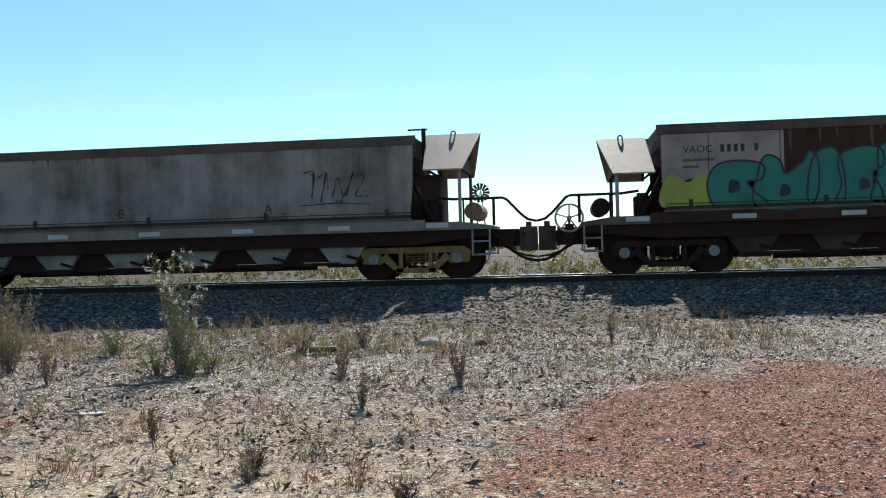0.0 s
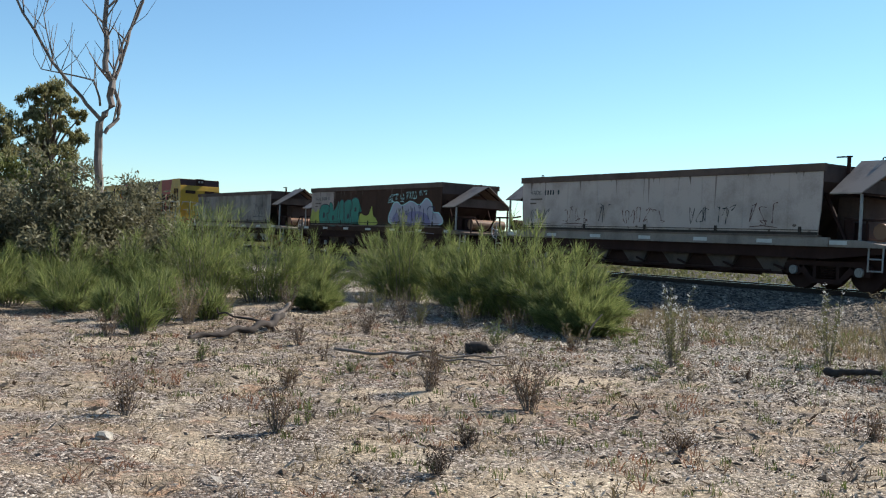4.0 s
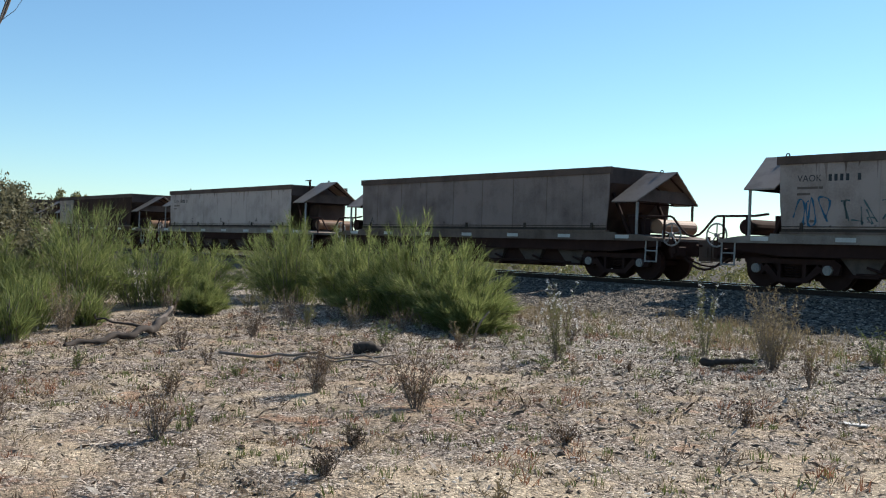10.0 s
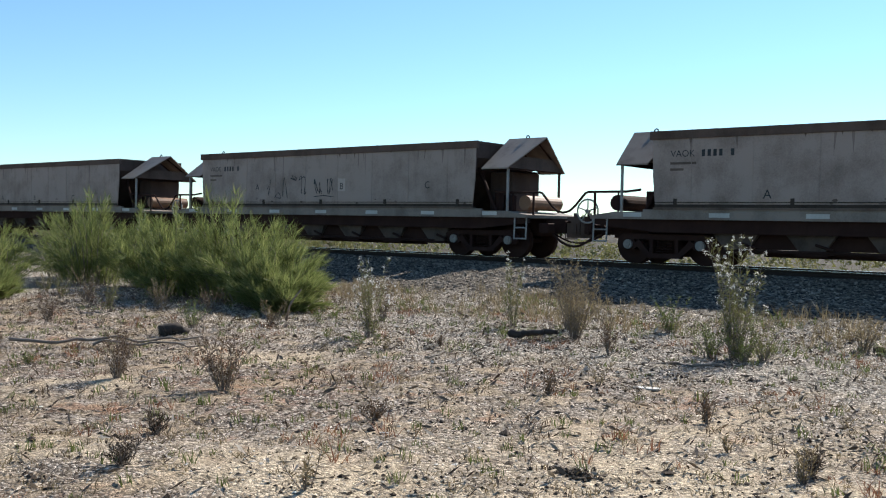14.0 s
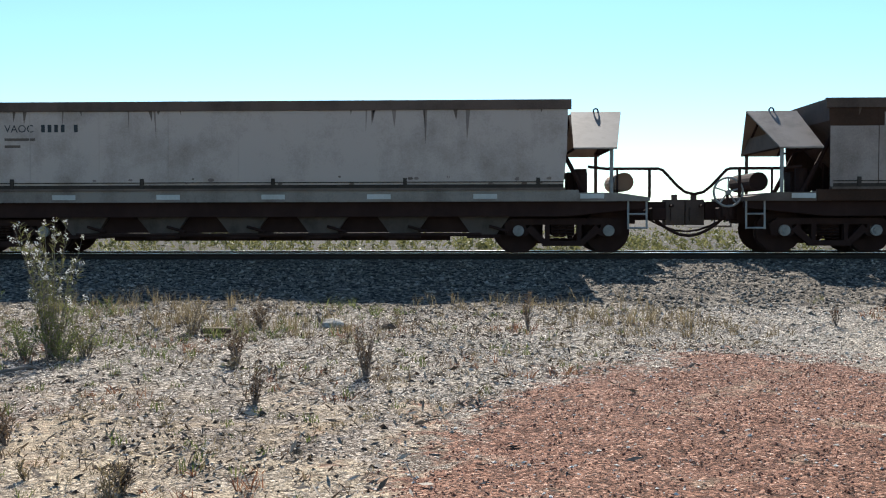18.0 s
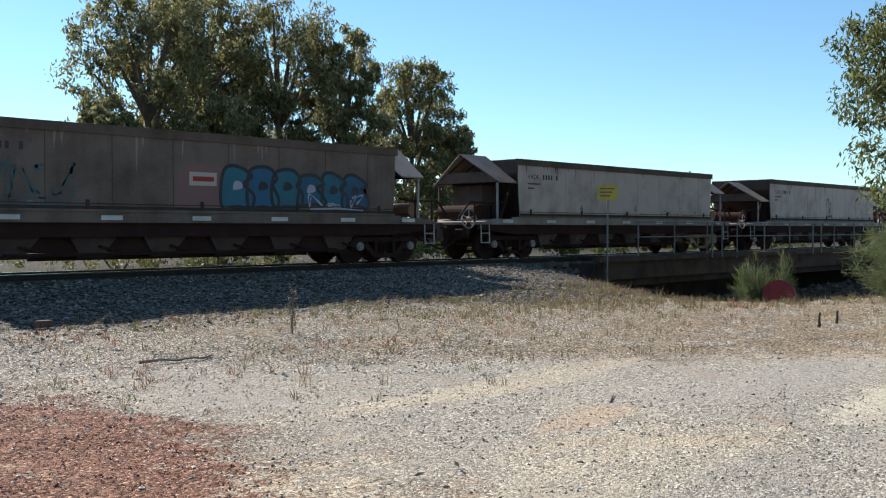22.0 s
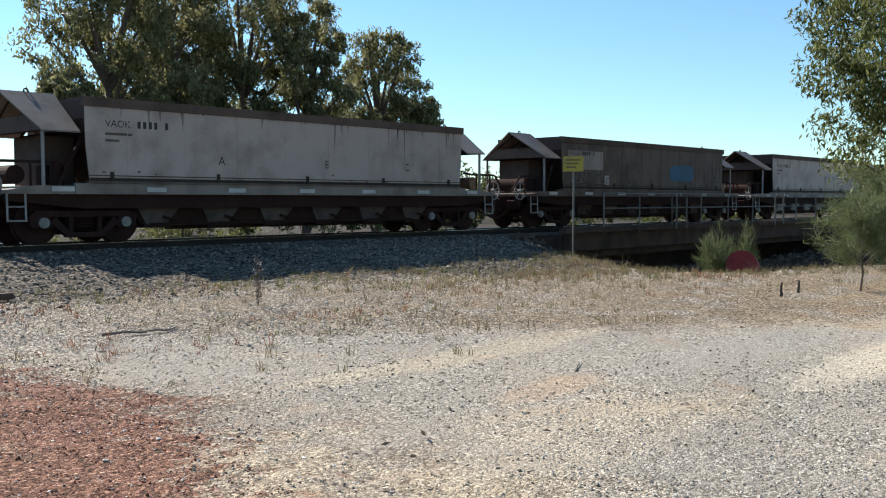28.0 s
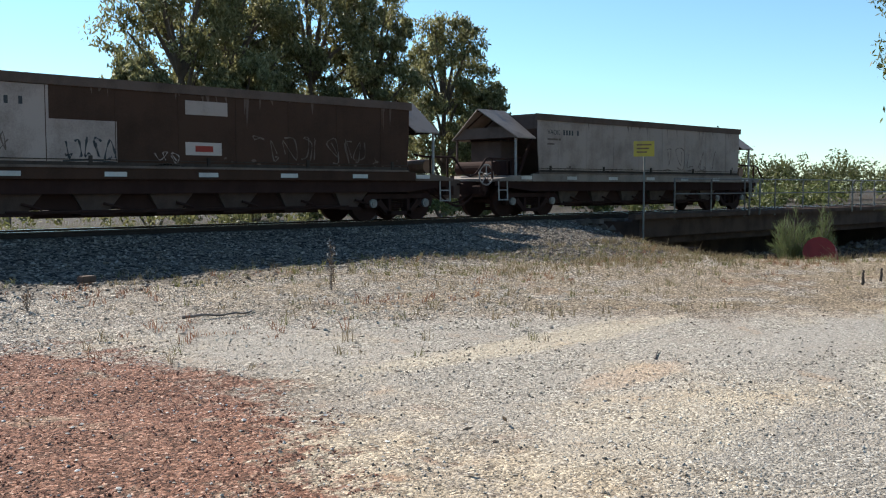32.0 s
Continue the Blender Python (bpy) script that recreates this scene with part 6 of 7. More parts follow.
def weed(at, h, seed, spread=0.16, stems=9, heads=0, mat=None, label="dry brown roadside weed", name="dry_weed"):
    rng = np.random.RandomState(seed)
    t = thing(name, label, "weed", at, group="dry weeds on the trackside")
    bm = bmesh.new()
    P, D, L, hc = [], [], [], []
    for i in range(stems):
        a = rng.uniform(0, 6.283)
        r = spread * (0.25 + 0.75 * rng.rand())
        hh = h * rng.uniform(0.4, 1.0)
        p0 = np.array((0.15 * r * math.cos(a), 0.15 * r * math.sin(a), -0.02))
        p1 = np.array((0.5 * r * math.cos(a) + rng.normal() * 0.02, 0.5 * r * math.sin(a) + rng.normal() * 0.02, hh * 0.5))
        p2 = np.array((r * math.cos(a + 0.3), r * math.sin(a + 0.3), hh))
        tube(bm, [p0, p1, p2], 0.0042, 4, 0.0015)
        m = int(20 + 34 * hh)
        f = rng.uniform(0.15, 1.0, m)[:, None]
        c = (1 - f) ** 2 * p0 + 2 * f * (1 - f) * (2 * p1 - (p0 + p2) / 2) + f ** 2 * p2
        d = rng.normal(size=(m, 3))
        d[:, 2] = np.abs(d[:, 2]) + 0.3
        d /= np.linalg.norm(d, axis=1)[:, None]
        P.append(c + d * 0.008)
        D.append(d)
        L.append(rng.uniform(0.02, 0.06, m) * (0.7 + 0.6 * h))
        if heads:
            hc.append(p2)
            hc.append(p2 * 0.9 + np.array((rng.normal() * 0.04, rng.normal() * 0.04, 0)))
    part("branchwork", bm, DEADWOOD, t)["kind"] = "stuff"
    v, f = strands(rng, np.concatenate(P), np.concatenate(D), np.concatenate(L), 0.0042)
    share("foliage", mesh_from("foliage", v.tolist(), f.tolist(), mat or WEED), t, Matrix())
    if heads:
        vv, ff = leaves(rng, hc, heads, 0.028, 0.013, 0.0)
        share("seed_fluff", mesh_from("seed_fluff", vv.tolist(), ff.tolist(), SEEDHEAD), t, Matrix())["kind"] = "stuff"
    return t


def gz1(x, y):
    return float(ground_z(np.array(x), np.array(y)))


# green bushes on the near side: one mound by the track, a taller mass behind, low growth at its foot
for i, (x, y, w, d, h) in enumerate(((-11.2, 9.2, 1.2, 1.1, 0.5), (-11.8, 9.5, 1.8, 1.5, 0.85), (-12.5, 9.8, 2.2, 1.8, 1.25), (-13.6, 10.0, 2.3, 1.9, 1.62), (-14.7, 9.7, 2.0, 1.7, 1.3),
                                     (-16.3, 10.3, 2.1, 1.8, 1.3), (-18.2, 10.2, 2.2, 1.9, 1.6), (-20.2, 10.8, 2.4, 2.0, 1.4), (-18.7, 8.3, 2.1, 1.9, 1.3), (-18.4, 7.0, 2.2, 2.0, 1.45),
                                     (-18.7, 5.7, 2.4, 2.2, 1.7), (-20.5, 6.7, 2.4, 2.2, 1.8), (-19.3, 4.5, 2.2, 2.0, 1.2), (-17.7, 4.5, 1.4, 1.2, 0.7), (-17.4, 3.0, 1.8, 1.5, 0.7), (-18.7, 2.1, 2.1, 1.8, 0.85),
                                     (-19.8, 3.3, 2.2, 2.0, 1.1), (-20.6, 0.9, 2.4, 2.2, 1.0), (-22.0, 0.4, 2.6, 2.4, 1.4), (-16.4, 7.2, 1.0, 0.9, 0.5))):
    broom_bush((x, y, gz1(x, y)), w, d, h, 200 + i, 11500 if i < 7 else 8500)
for i, (x, y, h) in enumerate(((-13.5, 3.1, 0.62), (-14.6, 3.7, 0.7), (-15.4, 3.2, 0.6), (-14.9, 4.6, 0.55))):
    broom_bush((x, y, 0.03), 0.5, 0.5, h, 230 + i, 1500, "grass_tuft", "upright tuft of bright green grass", None, 0.006)
weed((-14.4, 4.1, 0.03), 0.75, 640, 0.4, 40, 0, STRAW, "bleached plume of dead grass at the bushes")
leaf_bush("saltbush", "large grey-green saltbush with fine leaves", (-21.5, 4.1, 0.0), 3.3, 3.5, 5, SALTLEAF, 0.07, 170, 130)
leaf_bush("saltbush", "grey-green saltbush with brown twigs", (-23.0, 5.6, 0.0), 2.5, 2.9, 7, SALTLEAF, 0.06, 120, 100)
leaf_bush("saltbush", "large grey-green saltbush with fine leaves", (-23.0, 2.4, 0.0), 3.2, 2.7, 6, SALTLEAF, 0.07, 130, 120)
bare_tree((-29.3, 6.2, 0), 78, 12)
gum_tree("gum_tree", "young gum tree with a dense upright crown", (-59.0, 10.4, 0), 9.8, 4.0, 21, GUMLEAF, clumps=220, per=80, low=0.42, leaf=0.12, tight=0.8)
gum_tree("gum_tree", "young gum tree with a dense upright crown", (-58.5, 6.9, 0), 8.2, 5.0, 22, clumps=220, per=80, low=0.3, leaf=0.12, tight=0.8)
gum_tree("gum_tree", "dark spreading gum tree behind bushes", (-56.0, 9.0, 0), 5.0, 6.5, 24, GUMDARK, clumps=90, per=120, low=0.2, leaf=0.14)
gum_tree("gum_tree", "dark spreading gum tree behind bushes", (-52.0, 3.0, 0), 5.2, 6.5, 25, GUMDARK, clumps=90, per=120, low=0.2, leaf=0.14)
gum_tree("gum_tree", "distant dark gum tree", (-151.8, 50.0, 0), 8.0, 8.0, 23, clumps=60, per=70, leaf=0.3)

# gum trees behind the track
for i, (x, y, h, cw, lo) in enumerate(((25.4, 47.0, 15.4, 8.6, 0.18), (30.0, 49.5, 16.4, 9.0, 0.2), (34.8, 48.5, 16.2, 8.8, 0.22), (38.0, 46.5, 14.6, 6.5, 0.2), (45.0, 47.5, 13.6, 7.0, 0.2), (27.5, 44.5, 9.0, 6.0, 0.12), (48.0, 47.0, 9.5, 5.0, 0.15), (22.3, 44.5, 8.0, 4.5, 0.15), (33.0, 52.0, 14.0, 8.5, 0.1))):
    gum_tree("gum_tree", "tall leafy gum tree behind the railway", (x, y, gz1(x, y) - 0.1), h, cw, 40 + i, clumps=500, per=56, leaf=0.155, tight=0.78, low=lo, group="gum trees behind the railway")
gum_tree("gum_tree", "tall gum tree with drooping foliage beside the bridge", (27.4, 6.25, gz1(27.4, 6.25)), 12.5, 10.0, 61, GUMDARK, clumps=1200, per=100, leaf=0.088, low=0.11, tight=0.52)


def sapling(at, h, w, seed):
    """A slender stem with drooping feathery boughs."""
    rng = np.random.RandomState(seed)
    t = thing("sapling", "slender she-oak sapling with soft drooping grey-green foliage", "tree", at, group="saplings by the gully")
    bm = bmesh.new()
    stem = [np.array((0.05 * math.sin(2.0 * u + seed), 0.05 * math.cos(1.6 * u + seed), h * u / 4 - 0.05)) for u in range(5)]
    tube(bm, stem, 0.018, 7, 0.005)
    part("trunk", bm, BARK, t)
    bm = bmesh.new()
    P, D, L = [], [], []
    for i in range(34):
        f = rng.uniform(0.28, 1.0)
        k = min(int(f * 4), 3)
        p0 = stem[k] + (stem[k + 1] - stem[k]) * (f * 4 - k)
        a = i * 2.4
        r = w * 0.5 * (1.2 - 0.55 * f) * rng.uniform(0.4, 1.25)
        p2 = p0 + np.array((r * math.cos(a), r * math.sin(a), 0.30 * r + rng.normal() * 0.06))
        p1 = (p0 + p2) / 2 + np.array((0, 0, 0.25 * r))
        tube(bm, [p0, p1, p2], 0.008, 4, 0.002)
        m = 130
        g = rng.uniform(0.15, 1.05, m)[:, None]
        c = (1 - g) ** 2 * p0 + 2 * g * (1 - g) * p1 + g ** 2 * p2
        d = rng.normal(size=(m, 3)) * 0.6 + (p2 - p0) / (np.linalg.norm(p2 - p0) + 1e-6) * 0.7
        d[:, 2] -= 0.05
        P.append(c + rng.normal(size=(m, 3)) * 0.05)
        D.append(d / np.linalg.norm(d, axis=1)[:, None])
        L.append(rng.uniform(0.10, 0.34, m))
    part("branchwork", bm, DEADWOOD, t)["kind"] = "stuff"
    v, f = strands(rng, np.concatenate(P), np.concatenate(D), np.concatenate(L), 0.0045)
    share("foliage", mesh_from("foliage", v.tolist(), f.tolist(), WATTLE), t, Matrix())


for i, (x, y, h, w) in enumerate(((16.1, 6.05, 1.45, 1.5), (16.9, 5.9, 1.65, 1.8), (18.9, 6.5, 1.9, 2.0))):
    sapling((x, y, gz1(x, y)), h, w, 240 + i)
broom_bush((22.5, 11.7, -0.5), 0.95, 0.9, 1.35, 246, 4200, "shrub", "small bright green shrub in the gully", WATTLE)
broom_bush((23.7, 11.5, -0.5), 0.5, 0.5, 1.4, 247, 1800, "shrub", "small bright green shrub in the gully", WATTLE)

# far tree lines
def tree_line(name, label, x0, x1, y, h, n, seed, size=0.5, mat=None, per=34):
    rng = np.random.RandomState(seed)
    cs, rs = [], []
    for i in range(n):
        x = rng.uniform(x0, x1)
        k = h * rng.uniform(0.45, 1.0)
        for j in range(5):
            cs.append((x + rng.normal() * k * 0.35, y + rng.normal() * 4, k * rng.uniform(0.25, 0.85)))
            rs.append(k * rng.uniform(0.18, 0.34))
    v, f = leaves(rng, cs, per, rs, size, 0.2)
    tagged(new(name, mesh_from(name, v.tolist(), f.tolist(), mat or GUMDARK)), label, "trees", kind="stuff")


tree_line("far_trees", "far line of scrub and trees along the field", -150, 90, 150, 4.2, 90, 71, 0.35, FARLEAF, 60)
tree_line("far_wood", "far bushland beyond the bridge", 70, 260, 70, 7.5, 110, 72, 0.35, FARLEAF, 60)
tree_line("far_scrub", "low green scrub beside the far side of the railway", -110, 24, 34, 1.25, 420, 73, 0.09, SCRUB, 22)
tree_line("near_scrub", "green scrub behind the bridge", 24, 70, 36, 2.4, 70, 74, 0.14, GUMDARK, 90)

# weeds: x, y, height, seed heads, spread, stems, foliage
for i, (x, y, h, heads, sp, st, m) in enumerate((
        (-6.63, 2.22, 0.40, 0, 0.16, 16, WEED), (-7.55, 1.36, 0.38, 0, 0.18, 18, WEED), (-7.58, 4.15, 0.42, 0, 0.20, 20, WEED), (-6.6, 4.57, 0.56, 0, 0.34, 30, WEED),
        (-8.16, 7.95, 1.0, 10, 0.28, 24, SCRUB), (-7.53, 10.1, 1.05, 8, 0.2, 16, SCRUB), (-6.35, 9.77, 1.0, 0, 0.45, 46, STRAW), (-4.1, 9.34, 1.35, 12, 0.36, 32, SCRUB), (-4.3, 9.2, 0.4, 0, 0.3, 26, FIELDGRASS), (-3.8, 9.4, 0.35, 0, 0.3, 22, SCRUB),
        (-3.95, 9.2, 0.5, 0, 0.30, 26, FIELDGRASS), (-1.0, 8.42, 0.45, 0, 0.14, 14, WEED), (-1.73, 7.42, 0.32, 0, 0.1, 12, WEED), (0.55, 11.6, 0.5, 0, 0.07, 7, WEED),
        (-6.9, 10.5, 0.9, 0, 0.4, 30, STRAW), (4.2, 11.8, 0.32, 0, 0.05, 5, WEED), (8.01, 11.16, 0.72, 3, 0.07, 6, WEED), (-3.0, 6.2, 0.22, 0, 0.1, 12, WEED), (-4.4, 6.2, 0.25, 0, 0.1, 12, WEED),
        (-5.2, 8.6, 0.5, 0, 0.14, 14, WEED), (-2.3, 9.2, 0.42, 0, 0.14, 14, WEED), (-3.3, 11.2, 0.45, 0, 0.3, 24, STRAW), (-2.6, 11.6, 0.4, 0, 0.25, 20, WEED), (-5.6, 10.9, 0.5, 0, 0.3, 24, FIELDGRASS),
        (-8.9, 5.1, 0.3, 0, 0.16, 14, WEED), (-9.2, 9.3, 0.6, 6, 0.2, 16, WEED), (-10.4, 7.0, 0.4, 0, 0.25, 18, FIELDGRASS), (-8.4, 3.1, 0.2, 0, 0.12, 12, WEED), (-5.7, 3.3, 0.16, 0, 0.14, 16, DARKWEED), (-5.0, 2.6, 0.14, 0, 0.16, 16, DARKWEED),
        (-4.9, 4.6, 0.16, 0, 0.14, 14, WEED), (-1.95, 5.3, 0.2, 0, 0.12, 14, DARKWEED), (-0.9, 4.6, 0.12, 0, 0.12, 12, DARKWEED), (-11.5, 4.6, 0.4, 0, 0.18, 16, WEED), (-12.2, 6.0, 0.5, 0, 0.22, 18, WEED))):
    weed((x, y, gz1(x, y)), h, 300 + i, sp, st, heads, m, {STRAW: "bushy straw-coloured dry weed", SCRUB: "tall green-brown weed with pale seed heads", FIELDGRASS: "yellow-green weed with fresh leaves", DARKWEED: "low dark withered weed"}.get(m, "upright dry brown weed"))
_r = random.Random(77)
for i in range(26):
    x, y = _r.uniform(-13.5, 0.2), _r.uniform(2.2, 12.4)
    if not in_red(x, y):
        weed((x, y, gz1(x, y)), _r.uniform(0.1, 0.24), 500 + i, _r.uniform(0.08, 0.18), _r.randrange(5, 10), 0, _r.choice((WEED, STRAW, STRAW, STRAW, FIELDGRASS)), "small dry weed in the litter")


# dry growth at the foot of the green bushes
for i, (x, y, h) in enumerate(((-11.6, 8.2, 0.45), (-12.6, 8.0, 0.5), (-12.9, 7.3, 0.75), (-13.9, 7.6, 0.45), (-14.6, 7.9, 0.6), (-15.5, 8.0, 0.5), (-15.9, 6.4, 0.7), (-15.8, 5.2, 0.5), (-16.0, 4.4, 0.55), (-13.1, 2.6, 0.45), (-10.2, 8.2, 0.4), (-16.8, 8.4, 0.6))):
    weed((x, y, gz1(x, y)), h, 620 + i, 0.26, 16, 0, (WEED, STRAW, SCRUB)[i % 3], "dry growth at the foot of green bushes")


for i, (x, y, h) in enumerate(((21.2, 10.4, 0.75), (21.9, 10.3, 0.6), (19.0, 10.6, 0.5))):
    weed((x, y, gz1(x, y)), h, 650 + i, 0.5, 30, 0, STRAW, "dry straw-coloured brush at the gully edge")


# dry grass
def grass(name, label, n, xr, yr, mat, seed, h=(0.05, 0.16), per=10, keep=None, lean=0.9):
    rng = np.random.RandomState(seed)
    ch = []
    x, y = rng.uniform(*xr, n), rng.uniform(*yr, n)
    if keep is not None:
        k = keep(x, y, rng)
        x, y = x[k], y[k]
    for a, b in zip(x, y):
        ch.append(blades(rng, per, (a, b, gz1(a, b) - 0.01), 0.06, rng.uniform(*h), 0.004, lean))
    v, f = join_blades(ch)
    tagged(new(name, mesh_from(name, v, f, mat)), label, "grass", kind="stuff")


grass("dry_grass", "sparse dry straw grass on sandy soil", 8500, (-16, 3), (0.5, 13.5), STRAW, 401, (0.02, 0.08), 9, lambda x, y, r: (np.sin(x * 1.1 + 2 * np.sin(y * 0.7)) * np.sin(y * 1.4 + x * 0.5) + 0.5 * r.normal(size=len(x)) > 0.0) & ~in_red(x, y), 2.4)
grass("verge_grass", "dry straw-coloured grass along the gully", 12000, (3, 22), (6.4, 14.2), STRAW, 402, (0.03, 0.20), 8, lambda x, y, r: r.rand(len(x)) < np.clip((y - 12.0 + 0.38 * (x - 7)) / 2.5, 0.05, 1) * np.clip((x - 2) / 5, 0.1, 1) * np.where((y > 11.8) & (x < 17.0), 0.25, 1) * (0.35 + 0.65 * (np.sin(x * 1.7 + y) * np.sin(y * 2.3 - x) > -0.1)))
grass("verge_weeds", "low brown and green weeds on the verge", 2600, (4, 22), (6.6, 14.0), SCRUB, 407, (0.04, 0.16), 9, lambda x, y, r: r.rand(len(x)) < np.clip((y - 12.0 + 0.38 * (x - 7)) / 2.5, 0.05, 0.7))
grass("brown_tufts", "low brown dried weeds on sandy soil", 4200, (-16, 3), (0.5, 12.5), WEED, 405, (0.03, 0.11), 8, lambda x, y, r: (np.sin(x * 1.7 + 1.6 * np.sin(y * 1.1)) * np.sin(y * 2.0 - x * 0.4) + 0.3 * r.normal(size=len(x)) > 0.42) & ~in_red(x, y, 1.3), 1.8)
grass("red_tufts", "low reddish-brown dock weeds in patches", 2300, (-16, 2), (0.5, 12), DOCK, 408, (0.04, 0.14), 10, lambda x, y, r: (np.sin(x * 1.9 + 1) * np.sin(y * 2.3 + x) > 0.45) & ~in_red(x, y), 1.8)
grass("toe_grass", "dry grass tufts at the foot of the ballast", 1500, (-14, 3.5), (10.6, 13.9), STRAW, 410, (0.08, 0.32), 8, lambda x, y, r: np.sin(x * 1.3 + y) + 0.8 * r.normal(size=len(x)) + 0.35 * (-2 - x) / 4 > 0.2, 1.0)
grass("toe_weeds", "yellow-green weeds at the foot of the ballast", 620, (-12, -1), (9.0, 13.4), FIELDGRASS, 411, (0.06, 0.24), 10, lambda x, y, r: np.sin(x * 1.7 + 0.8 * y) * np.sin(y * 2.1) + 0.3 * r.normal(size=len(x)) > 0.35, 1.2)
grass("rust_weeds", "low rust-brown weeds along the verge", 700, (3.5, 19), (8.0, 13.6), DOCK, 412, (0.05, 0.18), 9, lambda x, y, r: np.sin(x * 1.1 + 2) * np.sin(y * 1.9 + 0.6 * x) + 0.2 * r.normal(size=len(x)) > 0.5, 1.4)
grass("green_tufts", "small green tufts among dry litter", 700, (-14, 2), (2, 13), FIELDGRASS, 403, (0.05, 0.12), 12, lambda x, y, r: ~in_red(x, y, 1.3))
grass("track_grass", "tall dry grass along the far side of the track", 1900, (-60, 45), (29.0, 38.0), STRAW, 406, (0.4, 1.0), 9)
grass("field_grass", "rough green grass behind the railway", 4000, (-60, 30), (28, 44), FIELDGRASS, 404, (0.3, 0.8), 9)


# ---- bridge and fittings ----
def make_bridge():
    b = thing("rail_bridge", "low dark concrete railway bridge with pipe handrails", "bridge", (0, 0, 0))
    bm = bmesh.new()
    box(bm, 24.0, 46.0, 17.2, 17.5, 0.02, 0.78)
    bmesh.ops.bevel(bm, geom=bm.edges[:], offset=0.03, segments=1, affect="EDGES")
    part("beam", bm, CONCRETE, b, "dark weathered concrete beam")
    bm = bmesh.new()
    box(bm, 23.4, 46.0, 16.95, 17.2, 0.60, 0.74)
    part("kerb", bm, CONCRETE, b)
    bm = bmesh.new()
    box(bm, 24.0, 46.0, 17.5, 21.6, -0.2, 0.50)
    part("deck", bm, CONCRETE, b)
    # added wall: closes the opening so the shade below the deck stays dark
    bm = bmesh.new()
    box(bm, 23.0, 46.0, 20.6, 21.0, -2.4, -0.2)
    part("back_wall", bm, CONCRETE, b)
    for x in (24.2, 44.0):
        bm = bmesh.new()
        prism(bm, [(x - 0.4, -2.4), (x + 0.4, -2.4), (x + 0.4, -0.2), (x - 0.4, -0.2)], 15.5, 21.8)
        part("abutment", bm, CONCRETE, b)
    bm = bmesh.new()
    prism(bm, [(41.5, -2.4), (45.0, -2.4), (45.0, 0.55), (43.6, 0.55)], 13.0, 15.5)
    part("wing_wall", bm, CONCRETE, b, "sloping concrete wing wall")
    for i in range(11):
        bm = bmesh.new()
        x = 25.64 + i * 2.13
        tube(bm, [(x, 17.08, 0.55), (x, 17.08, 1.82)], 0.028, 6)
        part("rail_post", bm, GALV, b)
    for x in (29.9, 30.6, 38.0, 38.8):
        bm = bmesh.new()
        tube(bm, [(x, 16.9, 0.6), (x, 16.9, 1.7), (x + 0.15, 16.9, 1.8), (x + 0.3, 16.95, 1.7)], 0.035, 6)
        part("hooped_post", bm, GALV, b)
    for z in (1.80, 1.33):
        bm = bmesh.new()
        tube(bm, [(25.64, 17.08, z), (46.9, 17.08, z)], 0.022, 6)
        part("handrail", bm, GALV, b)


make_bridge()
RUBBLE = stony("brown_rubble", [(0.0, (0.03, 0.022, 0.016)), (0.6, (0.10, 0.075, 0.055)), (1.0, (0.24, 0.20, 0.155))], 5)
scatter_stones("rubble", "brown broken rubble on the bank under the bridge", 1500, (20.5, 45), (13.2, 17.3), (0.08, 0.22), RUBBLE, 31, None, 0.7)
scatter_stones("gully_scree", "small brown stones down the gully side", 5000, (16.5, 40), (9.5, 16.5), (0.03, 0.08), RUBBLE, 32, lambda x, y, r: ground_z(x, y) < -0.05, 0.6)
grass("gully_grass", "rank dry grass and weeds along the gully", 900, (16.5, 40), (8.5, 16.5), STRAW, 409, (0.2, 0.6), 9, lambda x, y, r: ground_z(x, y) < 0.0)


def make_sign(at, h):
    s = thing("warning_sign", "faded yellow trackside sign on a steel post", "sign", at)
    bm = bmesh.new()
    tube(bm, [(0, 0, -1.9), (0.02, 0, h)], 0.026, 8)
    part("post", bm, GALV, s)
    bm = bmesh.new()
    box(bm, -0.28, 0.28, -0.05, -0.035, h - 0.42, h)
    ob = part("sign_plate", bm, SIGNY, s)
    for i in range(3):
        bm = bmesh.new()
        box(bm, -0.2, 0.2 - 0.06 * i, -0.054, -0.05, h - 0.12 - 0.1 * i, h - 0.08 - 0.1 * i)
        part("text_bar", bm, TANK, ob)
    s.matrix_basis = pose(*at, 0, 0, -50)


make_sign((22.4, 16.0, 0.35), 2.45)


CHARRED = weathered("charred_wood", (0.05, 0.04, 0.034), (0.02, 0.016, 0.014), 0.9, scale=4)


